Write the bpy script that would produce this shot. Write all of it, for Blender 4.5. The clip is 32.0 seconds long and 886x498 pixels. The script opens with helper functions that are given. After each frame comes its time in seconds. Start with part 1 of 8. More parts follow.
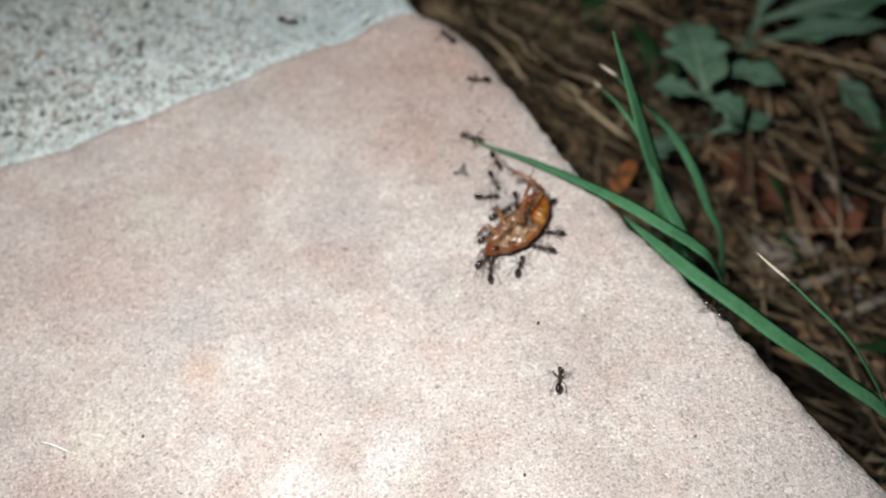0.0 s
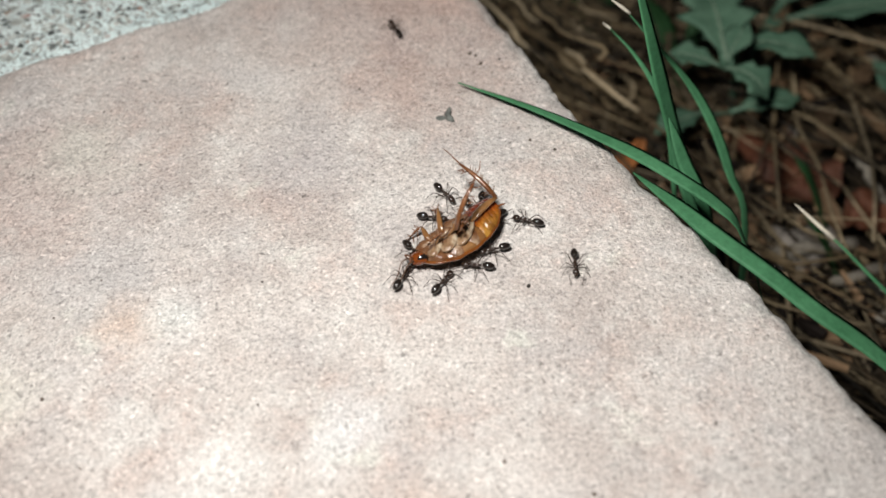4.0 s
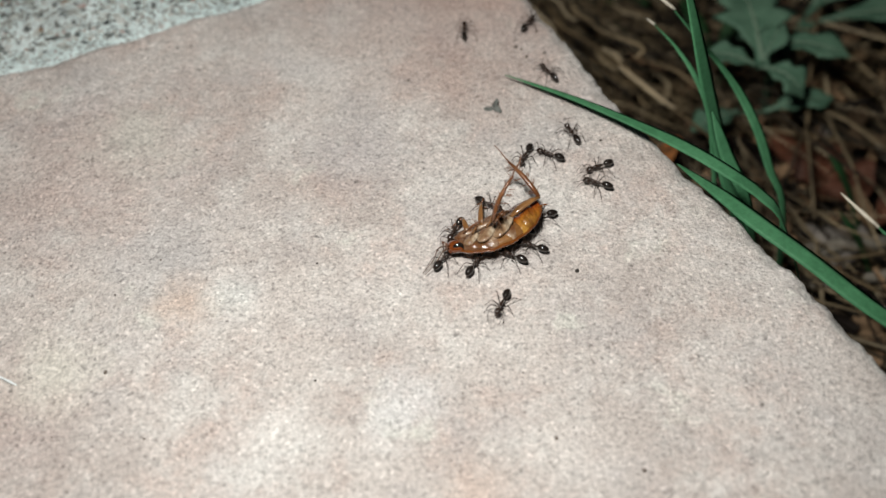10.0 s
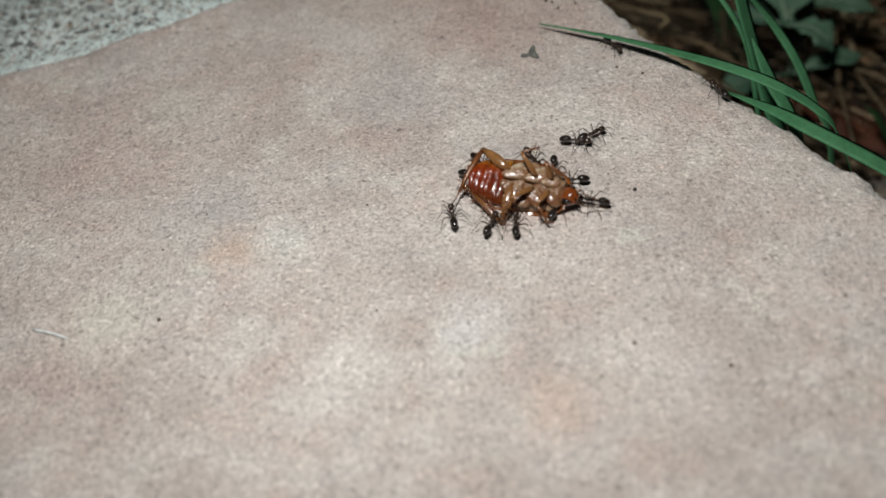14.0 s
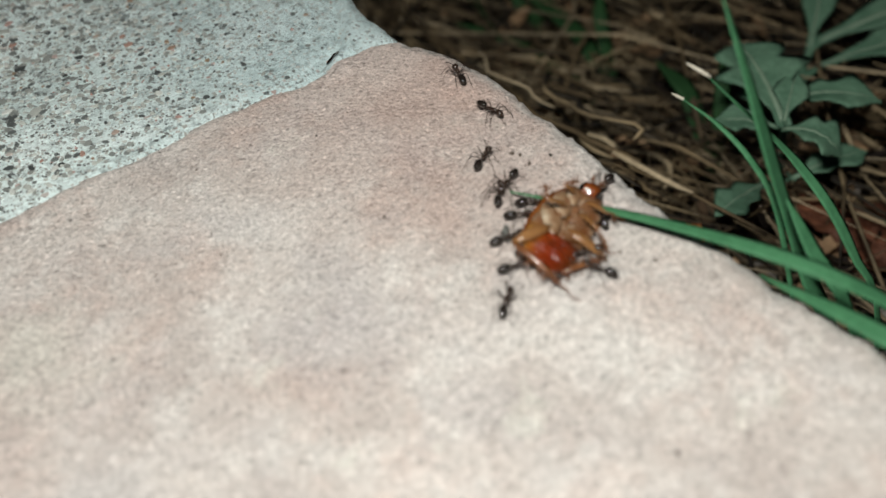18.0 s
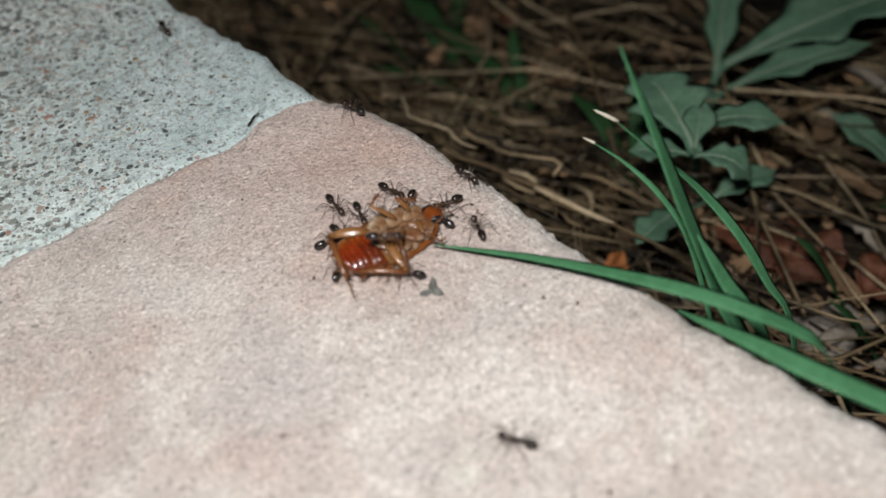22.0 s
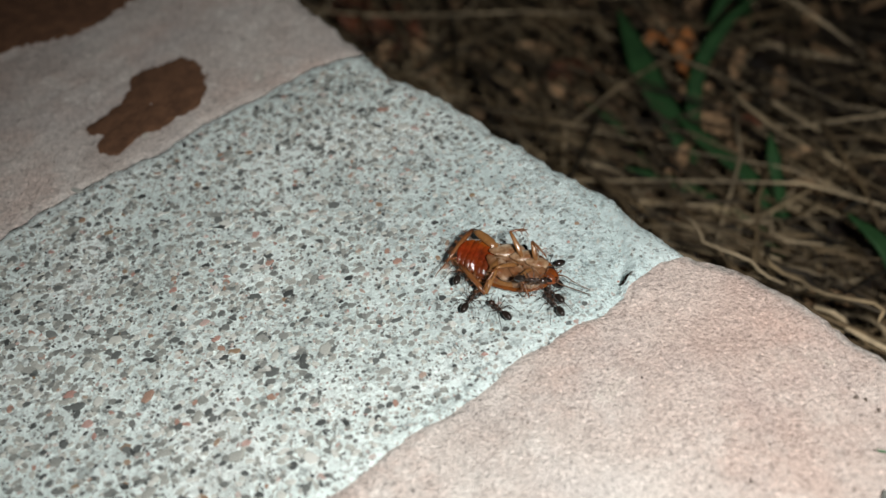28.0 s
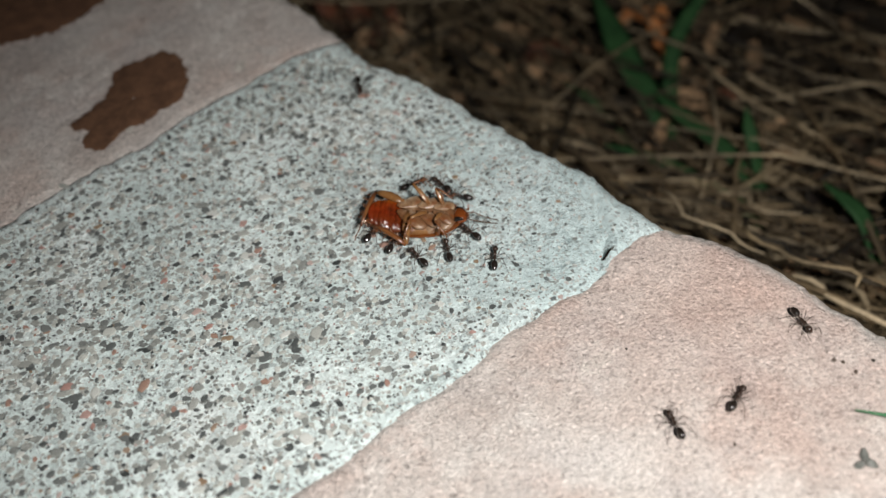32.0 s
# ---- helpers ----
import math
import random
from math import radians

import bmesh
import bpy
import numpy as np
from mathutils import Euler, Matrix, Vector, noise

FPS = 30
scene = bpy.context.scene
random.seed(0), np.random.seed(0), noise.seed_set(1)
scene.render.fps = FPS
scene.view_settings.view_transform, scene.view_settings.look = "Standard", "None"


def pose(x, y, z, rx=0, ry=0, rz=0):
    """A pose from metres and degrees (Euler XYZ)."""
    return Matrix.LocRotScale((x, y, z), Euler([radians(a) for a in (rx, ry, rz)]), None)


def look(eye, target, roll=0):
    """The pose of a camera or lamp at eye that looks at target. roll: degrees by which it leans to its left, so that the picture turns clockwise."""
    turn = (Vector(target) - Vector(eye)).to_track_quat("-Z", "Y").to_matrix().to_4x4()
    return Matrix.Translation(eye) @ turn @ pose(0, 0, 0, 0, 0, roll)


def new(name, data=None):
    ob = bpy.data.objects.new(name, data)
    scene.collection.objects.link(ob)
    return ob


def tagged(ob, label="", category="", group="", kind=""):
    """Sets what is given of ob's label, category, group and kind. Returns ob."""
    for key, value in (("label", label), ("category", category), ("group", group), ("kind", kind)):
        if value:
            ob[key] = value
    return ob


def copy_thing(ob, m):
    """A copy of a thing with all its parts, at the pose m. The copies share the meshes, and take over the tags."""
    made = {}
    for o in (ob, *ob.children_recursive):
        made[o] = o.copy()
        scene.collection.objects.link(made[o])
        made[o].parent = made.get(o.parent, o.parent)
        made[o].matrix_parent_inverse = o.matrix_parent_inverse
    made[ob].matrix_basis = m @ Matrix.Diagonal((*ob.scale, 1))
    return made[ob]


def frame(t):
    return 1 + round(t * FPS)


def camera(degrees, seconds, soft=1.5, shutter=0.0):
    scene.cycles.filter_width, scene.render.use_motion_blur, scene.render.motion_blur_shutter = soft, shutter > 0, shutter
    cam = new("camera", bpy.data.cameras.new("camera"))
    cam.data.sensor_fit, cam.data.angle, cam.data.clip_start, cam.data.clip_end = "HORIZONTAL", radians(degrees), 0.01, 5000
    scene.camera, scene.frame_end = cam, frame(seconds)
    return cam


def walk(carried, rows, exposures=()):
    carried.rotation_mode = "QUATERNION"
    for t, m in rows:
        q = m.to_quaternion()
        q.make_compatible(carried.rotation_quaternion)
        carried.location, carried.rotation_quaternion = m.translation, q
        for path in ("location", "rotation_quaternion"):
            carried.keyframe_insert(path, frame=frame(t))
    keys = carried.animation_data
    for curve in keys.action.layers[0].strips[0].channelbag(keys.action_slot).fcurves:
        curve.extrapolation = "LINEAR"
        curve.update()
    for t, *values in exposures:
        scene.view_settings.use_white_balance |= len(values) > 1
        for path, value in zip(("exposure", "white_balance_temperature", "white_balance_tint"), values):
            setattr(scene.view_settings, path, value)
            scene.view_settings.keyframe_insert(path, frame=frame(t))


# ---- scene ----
# ---- camera ----
cam = camera(47.8, 32.0)
PATH = [
    (0, (0.00317, 0.01604, 0.12606), (-0.00166, 0.07252, 0.04368), -6.45),
    (0.5, (0.00375, 0.02119, 0.12331), (-0.00392, 0.07760, 0.04109), -9.11),
    (1, (-0.00195, 0.02382, 0.11709), (-0.00856, 0.08242, 0.03633), -7.24),
    (1.5, (-0.00543, 0.02899, 0.11398), (-0.01071, 0.08761, 0.03313), -5.76),
    (2, (-0.00515, 0.03191, 0.10891), (-0.00961, 0.09191, 0.02903), -4.59),
    (2.5, (-0.00268, 0.03103, 0.10506), (-0.00639, 0.09344, 0.02701), -3.16),
    (3, (0.00195, 0.02884, 0.10315), (-0.00223, 0.08983, 0.02400), -3.57),
    (3.5, (0.00474, 0.02052, 0.09851), (0.00029, 0.08091, 0.01893), -3.82),
    (5.5, (0.00305, 0.01796, 0.10154), (-0.00082, 0.07898, 0.02240), -2.27),
    (6, (0.00504, 0.01711, 0.09895), (-0.00074, 0.07672, 0.01887), -4.37),
    (6.5, (0.00388, 0.01563, 0.09794), (-0.00104, 0.07516, 0.01774), -3.45),
    (7, (0.00310, 0.01446, 0.09729), (-0.00114, 0.07457, 0.01749), -2.79),
    (7.5, (0.00438, 0.01420, 0.09718), (-0.00086, 0.07425, 0.01739), -3.87),
    (8, (0.00554, 0.01430, 0.09709), (-0.00072, 0.07424, 0.01729), -4.79),
    (8.5, (0.00549, 0.01404, 0.09702), (-0.00114, 0.07521, 0.01819), -4.76),
    (9, (0.00249, 0.01451, 0.09855), (-0.00259, 0.07668, 0.02039), -3.13),
    (9.5, (0.00097, 0.01534, 0.09960), (-0.00414, 0.07715, 0.02116), -3.23),
    (10, (-0.00050, 0.01461, 0.09994), (-0.00584, 0.07574, 0.02098), -3.36),
    (10.5, (-0.00292, 0.01223, 0.09990), (-0.00783, 0.07332, 0.02087), -3.08),
    (11, (-0.00486, 0.00990, 0.09993), (-0.00970, 0.07096, 0.02088), -3.03),
    (11.5, (-0.00664, 0.00758, 0.10042), (-0.01142, 0.06874, 0.02144), -2.99),
    (12, (-0.00807, 0.00606, 0.10171), (-0.01305, 0.06697, 0.02256), -3.19),
    (12.5, (-0.00996, 0.00448, 0.10197), (-0.01510, 0.06616, 0.02342), -2.80),
    (13, (-0.01225, 0.00463, 0.10156), (-0.01795, 0.06633, 0.02307), -3.12),
    (13.5, (-0.01512, -0.00268, 0.08900), (-0.01938, 0.06206, 0.01291), -2.81),
    (14, (-0.00677, 0.00182, 0.08504), (-0.01277, 0.06994, 0.01208), -7.58),
    (14.5, (-0.00845, 0.00841, 0.08630), (-0.00813, 0.08025, 0.01673), -6.72),
    (16.5, (-0.01422, 0.03189, 0.08018), (-0.01372, 0.10118, 0.00807), -6.28),
    (17, (-0.01378, 0.03744, 0.07952), (-0.01285, 0.10591, 0.00664), -6.40),
    (17.5, (-0.01242, 0.04138, 0.07880), (-0.01063, 0.10929, 0.00541), -6.61),
    (18, (-0.01046, 0.04514, 0.07882), (-0.00792, 0.11253, 0.00498), -7.05),
    (18.5, (-0.00861, 0.04825, 0.07915), (-0.00481, 0.11594, 0.00564), -7.16),
    (19, (-0.00602, 0.05144, 0.08136), (-0.00116, 0.11892, 0.00772), -7.37),
    (19.5, (-0.00371, 0.05305, 0.08283), (0.00223, 0.12058, 0.00931), -7.64),
    (20, (-0.00172, 0.05377, 0.08387), (0.00444, 0.12123, 0.01031), -8.24),
    (20.5, (-0.00256, 0.05397, 0.08521), (0.00498, 0.12092, 0.01132), -7.49),
    (21, (-0.00411, 0.05214, 0.08389), (0.00448, 0.11929, 0.01028), -7.37),
    (21.5, (-0.00638, 0.04953, 0.08333), (0.00286, 0.11677, 0.00988), -7.15),
    (22, (-0.00858, 0.04589, 0.08395), (0.00020, 0.11332, 0.01062), -7.24),
    (22.5, (-0.01119, 0.04205, 0.08479), (-0.00390, 0.11020, 0.01197), -7.80),
    (23, (-0.01598, 0.03940, 0.08655), (-0.01037, 0.10862, 0.01460), -8.64),
    (23.5, (-0.03131, 0.04542, 0.09012), (-0.02272, 0.11368, 0.01755), -5.35),
    (24, (-0.04090, 0.05044, 0.09136), (-0.03262, 0.11874, 0.01880), -4.64),
    (24.5, (-0.04412, 0.05036, 0.09339), (-0.03700, 0.11845, 0.02049), -5.46),
    (25, (-0.04674, 0.04900, 0.09573), (-0.04067, 0.11686, 0.02253), -6.05),
    (25.5, (-0.05317, 0.05210, 0.09491), (-0.04703, 0.12091, 0.02261), -4.90),
    (26, (-0.06042, 0.06061, 0.09673), (-0.05226, 0.12859, 0.02385), -3.22),
    (26.5, (-0.05860, 0.06735, 0.09863), (-0.05107, 0.13487, 0.02526), -3.97),
    (28.5, (-0.04951, 0.07635, 0.09761), (-0.04046, 0.14307, 0.02368), -5.14),
    (29, (-0.04894, 0.07674, 0.09799), (-0.03879, 0.14325, 0.02400), -4.48),
    (29.5, (-0.04735, 0.07686, 0.09864), (-0.03847, 0.14274, 0.02394), -5.96),
    (30, (-0.04795, 0.07644, 0.09962), (-0.03898, 0.14182, 0.02448), -6.08),
    (30.5, (-0.04918, 0.07573, 0.09976), (-0.03964, 0.14101, 0.02461), -5.87),
    (31, (-0.04958, 0.07511, 0.09969), (-0.04011, 0.14039, 0.02452), -5.98),
    (31.5, (-0.05014, 0.07439, 0.09953), (-0.04060, 0.13969, 0.02440), -6.16),
    (32, (-0.05096, 0.07370, 0.09945), (-0.04115, 0.13907, 0.02441), -6.16),
]
EXPOSURES = [(0.0, -0.2, 6450, 12), (1.0, -0.13, 6450, 12), (3.0, -0.15, 6450, 11), (6.0, -0.52, 6450, 8), (7.0, -0.58, 6450, 8), (9.0, -0.55, 6450, 8), (10.0, -0.49, 6450, 8), (12.0, -0.62, 6450, 10), (13.0, -0.57, 6450, 9), (14.0, -0.84, 6500, 9),
             (16.5, -0.34, 6500, 6), (19.0, -0.17, 6450, 6), (21.0, -0.11, 6450, 7), (22.0, -0.18, 6450, 11), (23.0, -0.24, 6450, 13), (24.0, 0.12, 6220, 6), (25.0, 0.1, 6320, 8), (26.0, 0.22, 6450, 9), (29.0, 0.24, 6550, 10), (32.0, 0.21, 6550, 11)]
cam.data.dof.use_dof, cam.data.dof.focus_distance, cam.data.dof.aperture_fstop = True, 0.127, 15.0
walk(cam, [(t, look(eye, target, roll)) for t, eye, target, roll in PATH], EXPOSURES)

# ---- night, and the one small white torch that lights the place ----
U = 0.0365  # the plan below is drawn in units of 36.5 mm


def u(x, y, z=0.0):
    return Vector((x * U, y * U, z * U))


world = bpy.data.worlds.new("night")
scene.world = world
world.use_nodes = True
world.node_tree.nodes["Background"].inputs["Color"].default_value = (0.55, 0.65, 0.8, 1)
world.node_tree.nodes["Background"].inputs["Strength"].default_value = 0.012

torch = bpy.data.lights.new("torch", "SPOT")
torch.energy, torch.spot_size, torch.spot_blend, torch.shadow_soft_size = 1.32, radians(110), 0.9, 0.010
torch.color = (1.0, 0.97, 0.93)
lamp = new("torch", torch)
lamp.matrix_world = look(u(-0.45, 1.5, 3.35), u(-0.4, 2.9, 0.0))


# ---- materials ----
class Mat:
    """A node material with a few short-hand makers."""

    def __init__(self, name, rough=0.6, metal=0.0, spec=0.5):
        self.mat = bpy.data.materials.new(name)
        self.mat.use_nodes = True
        self.tree = self.mat.node_tree
        self.bsdf = self.tree.nodes["Principled BSDF"]
        self.put("Roughness", rough), self.put("Metallic", metal), self.put("Specular IOR Level", spec)
        self.coord = self.node("ShaderNodeTexCoord").outputs["Object"]

    def node(self, kind, **values):
        n = self.tree.nodes.new(kind)
        for key, value in values.items():
            n.inputs[key.replace("_", " ")].default_value = value
        return n

    def put(self, socket, value):
        if isinstance(value, bpy.types.NodeSocket):
            self.tree.links.new(value, self.bsdf.inputs[socket])
        else:
            self.bsdf.inputs[socket].default_value = (*value, 1) if isinstance(value, tuple) and socket == "Base Color" else value

    def noise(self, scale, detail=4.0, rough=0.6, where=None):
        n = self.node("ShaderNodeTexNoise", Scale=scale, Detail=detail, Roughness=rough)
        self.tree.links.new(where or self.coord, n.inputs["Vector"])
        return n.outputs["Fac"]

    def cells(self, scale, out="Distance", rand=1.0):
        n = self.node("ShaderNodeTexVoronoi", Scale=scale, Randomness=rand)
        self.tree.links.new(self.coord, n.inputs["Vector"])
        return n.outputs[out]

    def node_at(self, shift):
        n = self.tree.nodes.new("ShaderNodeVectorMath")
        self.tree.links.new(self.coord, n.inputs[0])
        n.inputs[1].default_value = shift
        return n.outputs[0]

    def ramp(self, fac, *stops):
        n = self.node("ShaderNodeValToRGB")
        ramp = n.color_ramp
        while len(ramp.elements) < len(stops):
            ramp.elements.new(0.5)
        for e, (at, colour) in zip(ramp.elements, stops):
            e.position = at
            e.color = (*colour, 1) if isinstance(colour, tuple) else (colour, colour, colour, 1)
        self.tree.links.new(fac, n.inputs["Fac"])
        return n.outputs["Color"]

    def mix(self, fac, a, b, blend="MIX"):
        n = self.tree.nodes.new("ShaderNodeMix")
        n.data_type, n.blend_type = "RGBA", blend
        for socket, value in ((n.inputs[0], fac), (n.inputs[6], a), (n.inputs[7], b)):
            if isinstance(value, bpy.types.NodeSocket):
                self.tree.links.new(value, socket)
            else:
                socket.default_value = (*value, 1) if isinstance(value, tuple) else value
        return n.outputs[2]

    def sums(self, a, b, op="ADD", clamp=False):
        n = self.tree.nodes.new("ShaderNodeMath")
        n.operation, n.use_clamp = op, clamp
        for socket, value in zip(n.inputs, (a, b)):
            if isinstance(value, bpy.types.NodeSocket):
                self.tree.links.new(value, socket)
            else:
                socket.default_value = value
        return n.outputs[0]

    def bump(self, height, depth, strength=1.0):
        n = self.node("ShaderNodeBump", Strength=strength, Distance=depth)
        self.tree.links.new(height, n.inputs["Height"])
        self.tree.links.new(n.outputs["Normal"], self.bsdf.inputs["Normal"])

    def random(self):
        return self.tree.nodes.new("ShaderNodeObjectInfo").outputs["Random"]

    def island(self):
        return self.tree.nodes.new("ShaderNodeNewGeometry").outputs["Random Per Island"]


def sandstone():
    m = Mat("sandstone", 0.75, spec=0.35)
    base = m.ramp(m.noise(45, 5, 0.6), (0.34, (0.43, 0.375, 0.345)), (0.5, (0.545, 0.495, 0.46)), (0.66, (0.625, 0.585, 0.55)))
    tan = m.ramp(m.noise(55, 6, 0.7), (0.50, 0.0), (0.62, 0.7))
    base = m.mix(tan, base, (0.53, 0.43, 0.385))
    grey = m.ramp(m.noise(70, 5, 0.7), (0.48, 0.0), (0.64, 0.6))
    base = m.mix(grey, base, (0.485, 0.455, 0.44))
    pale = m.ramp(m.noise(120, 6, 0.75), (0.50, 0.0), (0.64, 0.5))
    base = m.mix(pale, base, (0.67, 0.65, 0.615))
    lichen = m.ramp(m.noise(85, 4, 0.6, m.node_at((0.3, 0.7, 0.2))), (0.62, 0.0), (0.72, 0.55))
    base = m.mix(lichen, base, (0.66, 0.68, 0.60))
    # weathered patches of other colours, at their places in the slab
    for x, y, r, colour in (
        (-1.54, 2.89, 0.35, (0.47, 0.375, 0.34)),
        (-1.54, 1.80, 0.21, (0.46, 0.365, 0.335)),
        (-1.05, 2.28, 0.11, (0.56, 0.43, 0.35)),
        (-0.91, 2.31, 0.08, (0.68, 0.69, 0.66)),
        (-1.43, 1.98, 0.14, (0.68, 0.655, 0.575)),
        (-0.53, 2.97, 0.18, (0.43, 0.40, 0.395)),
        (-1.20, 2.49, 0.17, (0.46, 0.44, 0.43)),
        (0.22, 2.77, 0.13, (0.69, 0.675, 0.64)),
        (-0.68, 1.76, 0.14, (0.71, 0.70, 0.67)),
        (-0.30, 1.90, 0.12, (0.69, 0.69, 0.68)),
        (-0.06, 1.58, 0.10, (0.60, 0.47, 0.40)),
        (-1.38, 3.02, 0.17, (0.56, 0.555, 0.50)),
        (-2.10, 2.55, 0.16, (0.53, 0.40, 0.33)),
    ):
        away = m.node("ShaderNodeVectorMath")
        away.operation = "DISTANCE"
        m.tree.links.new(m.coord, away.inputs[0])
        away.inputs[1].default_value = u(x, y)
        wander = m.sums(m.sums(m.noise(130, 6, 0.75, m.node_at((x, y, 0.0))), 0.5, "SUBTRACT"), r * U * 3.2, "MULTIPLY")
        patch = m.ramp(m.sums(m.sums(away.outputs["Value"], wander), r * U * 2, "DIVIDE"), (0.15, 0.6), (0.75, 0.0))
        base = m.mix(patch, base, colour)
    # a rosy iron stain in the corner beside the joint
    far = m.node("ShaderNodeVectorMath")
    far.operation = "DISTANCE"
    m.tree.links.new(m.coord, far.inputs[0])
    far.inputs[1].default_value = u(-0.12, 3.98)
    rosy = m.ramp(m.sums(far.outputs["Value"], m.sums(m.noise(90, 5, 0.7), 0.016, "MULTIPLY")), (0.010, 0.6), (0.040, 0.0))
    base = m.mix(rosy, base, (0.42, 0.27, 0.22))
    # paler in noisy patches where the rim rolls off
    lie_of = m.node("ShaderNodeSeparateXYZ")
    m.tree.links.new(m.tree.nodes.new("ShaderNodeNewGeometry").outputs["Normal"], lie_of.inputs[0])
    rim_pale = m.sums(m.ramp(lie_of.outputs[2], (0.86, 0.85), (0.985, 0.0)), m.ramp(m.noise(260, 5, 0.7, m.node_at((0.1, 0.4, 0.3))), (0.36, 0.25), (0.58, 1.0)), "MULTIPLY")
    base = m.mix(rim_pale, base, (0.60, 0.585, 0.55))
    grain = m.ramp(m.noise(2300, 4, 0.8), (0.3, 0.45), (0.5, 1.0), (0.7, 1.3))
    base = m.mix(0.8, base, grain, "MULTIPLY")
    cell = m.node("ShaderNodeSeparateColor")
    m.tree.links.new(m.cells(2700, "Color"), cell.inputs[0])
    base = m.mix(0.75, base, m.ramp(cell.outputs[0], (0.0, 0.55), (0.12, 0.85), (0.6, 1.0), (0.93, 1.12), (1.0, 1.4)), "MULTIPLY")
    m.put("Roughness", m.ramp(cell.outputs[1], (0.88, 0.8), (0.97, 0.22)))
    specks = m.ramp(m.noise(700, 3, 0.6), (0.27, 0.25), (0.34, 1.0))
    base = m.mix(0.7, base, specks, "MULTIPLY")
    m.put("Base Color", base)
    m.bump(m.sums(m.noise(2400, 3, 0.7), m.sums(m.noise(500, 3, 0.6), 1.2, "MULTIPLY")), 0.00032, 1.0)
    return m


def mortar_stuff():
    m = Mat("mortar", 0.85, spec=0.3)
    base = m.ramp(m.noise(60, 5, 0.65), (0.3, (0.60, 0.71, 0.70)), (0.5, (0.77, 0.885, 0.875)), (0.68, (0.88, 0.965, 0.955)))
    dirt = m.ramp(m.noise(75, 7, 0.8), (0.50, 0.0), (0.68, 0.5))
    base = m.mix(dirt, base, (0.36, 0.41, 0.395))
    # a dark, dirty zone in the upper half of the joint
    soot = m.node("ShaderNodeVectorMath")
    soot.operation = "DISTANCE"
    m.tree.links.new(m.coord, soot.inputs[0])
    soot.inputs[1].default_value = u(-1.0, 4.66)
    dusk = m.ramp(m.sums(soot.outputs["Value"], m.sums(m.noise(140, 6, 0.75), 0.045, "MULTIPLY")), (0.028, 0.62), (0.050, 0.0))
    blots = m.ramp(m.noise(300, 5, 0.7, m.node_at((0.3, 0.2, 0.8))), (0.48, 0.25), (0.60, 1.0))
    base = m.mix(m.sums(dusk, blots, "MULTIPLY"), base, (0.22, 0.28, 0.285))
    fine = m.ramp(m.noise(1700, 4, 0.8), (0.28, 0.60), (0.48, 1.0), (0.68, 1.22))
    base = m.mix(0.9, base, fine, "MULTIPLY")
    smear = m.ramp(m.noise(420, 5, 0.75), (0.52, 0.0), (0.68, 0.38))
    base = m.mix(smear, base, (0.40, 0.46, 0.44))
    # clusters of black grime in the pores
    pores = m.sums(m.ramp(m.noise(800, 6, 0.8, m.node_at((0.2, 0.1, 0.6))), (0.50, 0.0), (0.60, 1.0)), m.ramp(m.noise(95, 5, 0.7, m.node_at((0.5, 0.3, 0.1))), (0.44, 0.12), (0.60, 0.95)), "MULTIPLY")
    base = m.mix(pores, base, (0.13, 0.15, 0.15))
    # the cement is smoother towards the corner, where the joint runs out
    far = m.node("ShaderNodeVectorMath")
    far.operation = "DISTANCE"
    m.tree.links.new(m.coord, far.inputs[0])
    far.inputs[1].default_value = u(-0.35, 4.3)
    coarse = m.ramp(m.sums(far.outputs["Value"], m.sums(m.noise(120, 4, 0.6), 0.012, "MULTIPLY")), (0.012, 0.55), (0.026, 1.0))
    cool = m.ramp(m.sums(far.outputs["Value"], m.sums(m.noise(120, 4, 0.6), 0.012, "MULTIPLY")), (0.015, 0.55), (0.048, 0.0))
    base = m.mix(cool, base, (0.46, 0.60, 0.62))
    for scale, part_of, rim in ((2900, 0.20, 0.07), (1600, 0.15, 0.10)):
        warp = m.node("ShaderNodeTexNoise", Scale=scale * 0.9, Detail=2.0)
        m.tree.links.new(m.coord, warp.inputs["Vector"])
        off = m.node("ShaderNodeVectorMath")
        off.operation = "MULTIPLY_ADD"
        m.tree.links.new(warp.outputs["Color"], off.inputs[0])
        off.inputs[1].default_value = (0.9 / scale,) * 3
        m.tree.links.new(m.coord, off.inputs[2])
        tone = m.node("ShaderNodeTexVoronoi", Scale=scale)
        edge = m.node("ShaderNodeTexVoronoi", Scale=scale)
        edge.feature = "DISTANCE_TO_EDGE"
        for v in (tone, edge):
            m.tree.links.new(off.outputs[0], v.inputs["Vector"])
        pick = m.node("ShaderNodeSeparateColor")
        m.tree.links.new(tone.outputs["Color"], pick.inputs[0])
        chips = m.ramp(pick.outputs[0], (0.0, (0.03, 0.035, 0.038)), (0.16, (0.12, 0.13, 0.128)), (0.42, (0.25, 0.265, 0.25)), (0.7, (0.39, 0.40, 0.37)), (0.86, (0.62, 0.645, 0.615)), (0.98, (0.36, 0.24, 0.21)))
        some = m.ramp(pick.outputs[1], (1 - part_of - 0.03, 0.0), (1 - part_of, 1.0))
        inside = m.ramp(edge.outputs["Distance"], (rim, 0.0), (rim + 0.07, 1.0))
        base = m.mix(m.sums(m.sums(some, inside, "MULTIPLY"), coarse, "MULTIPLY"), base, chips)
    # sparkle painted into the base colour as fine white specks
    glint = m.ramp(m.noise(2300, 3, 0.7, m.node_at((0.7, 0.2, 0.4))), (0.66, 0.0), (0.71, 0.8))
    base = m.mix(glint, base, (0.90, 0.94, 0.92))
    m.put("Base Color", base)
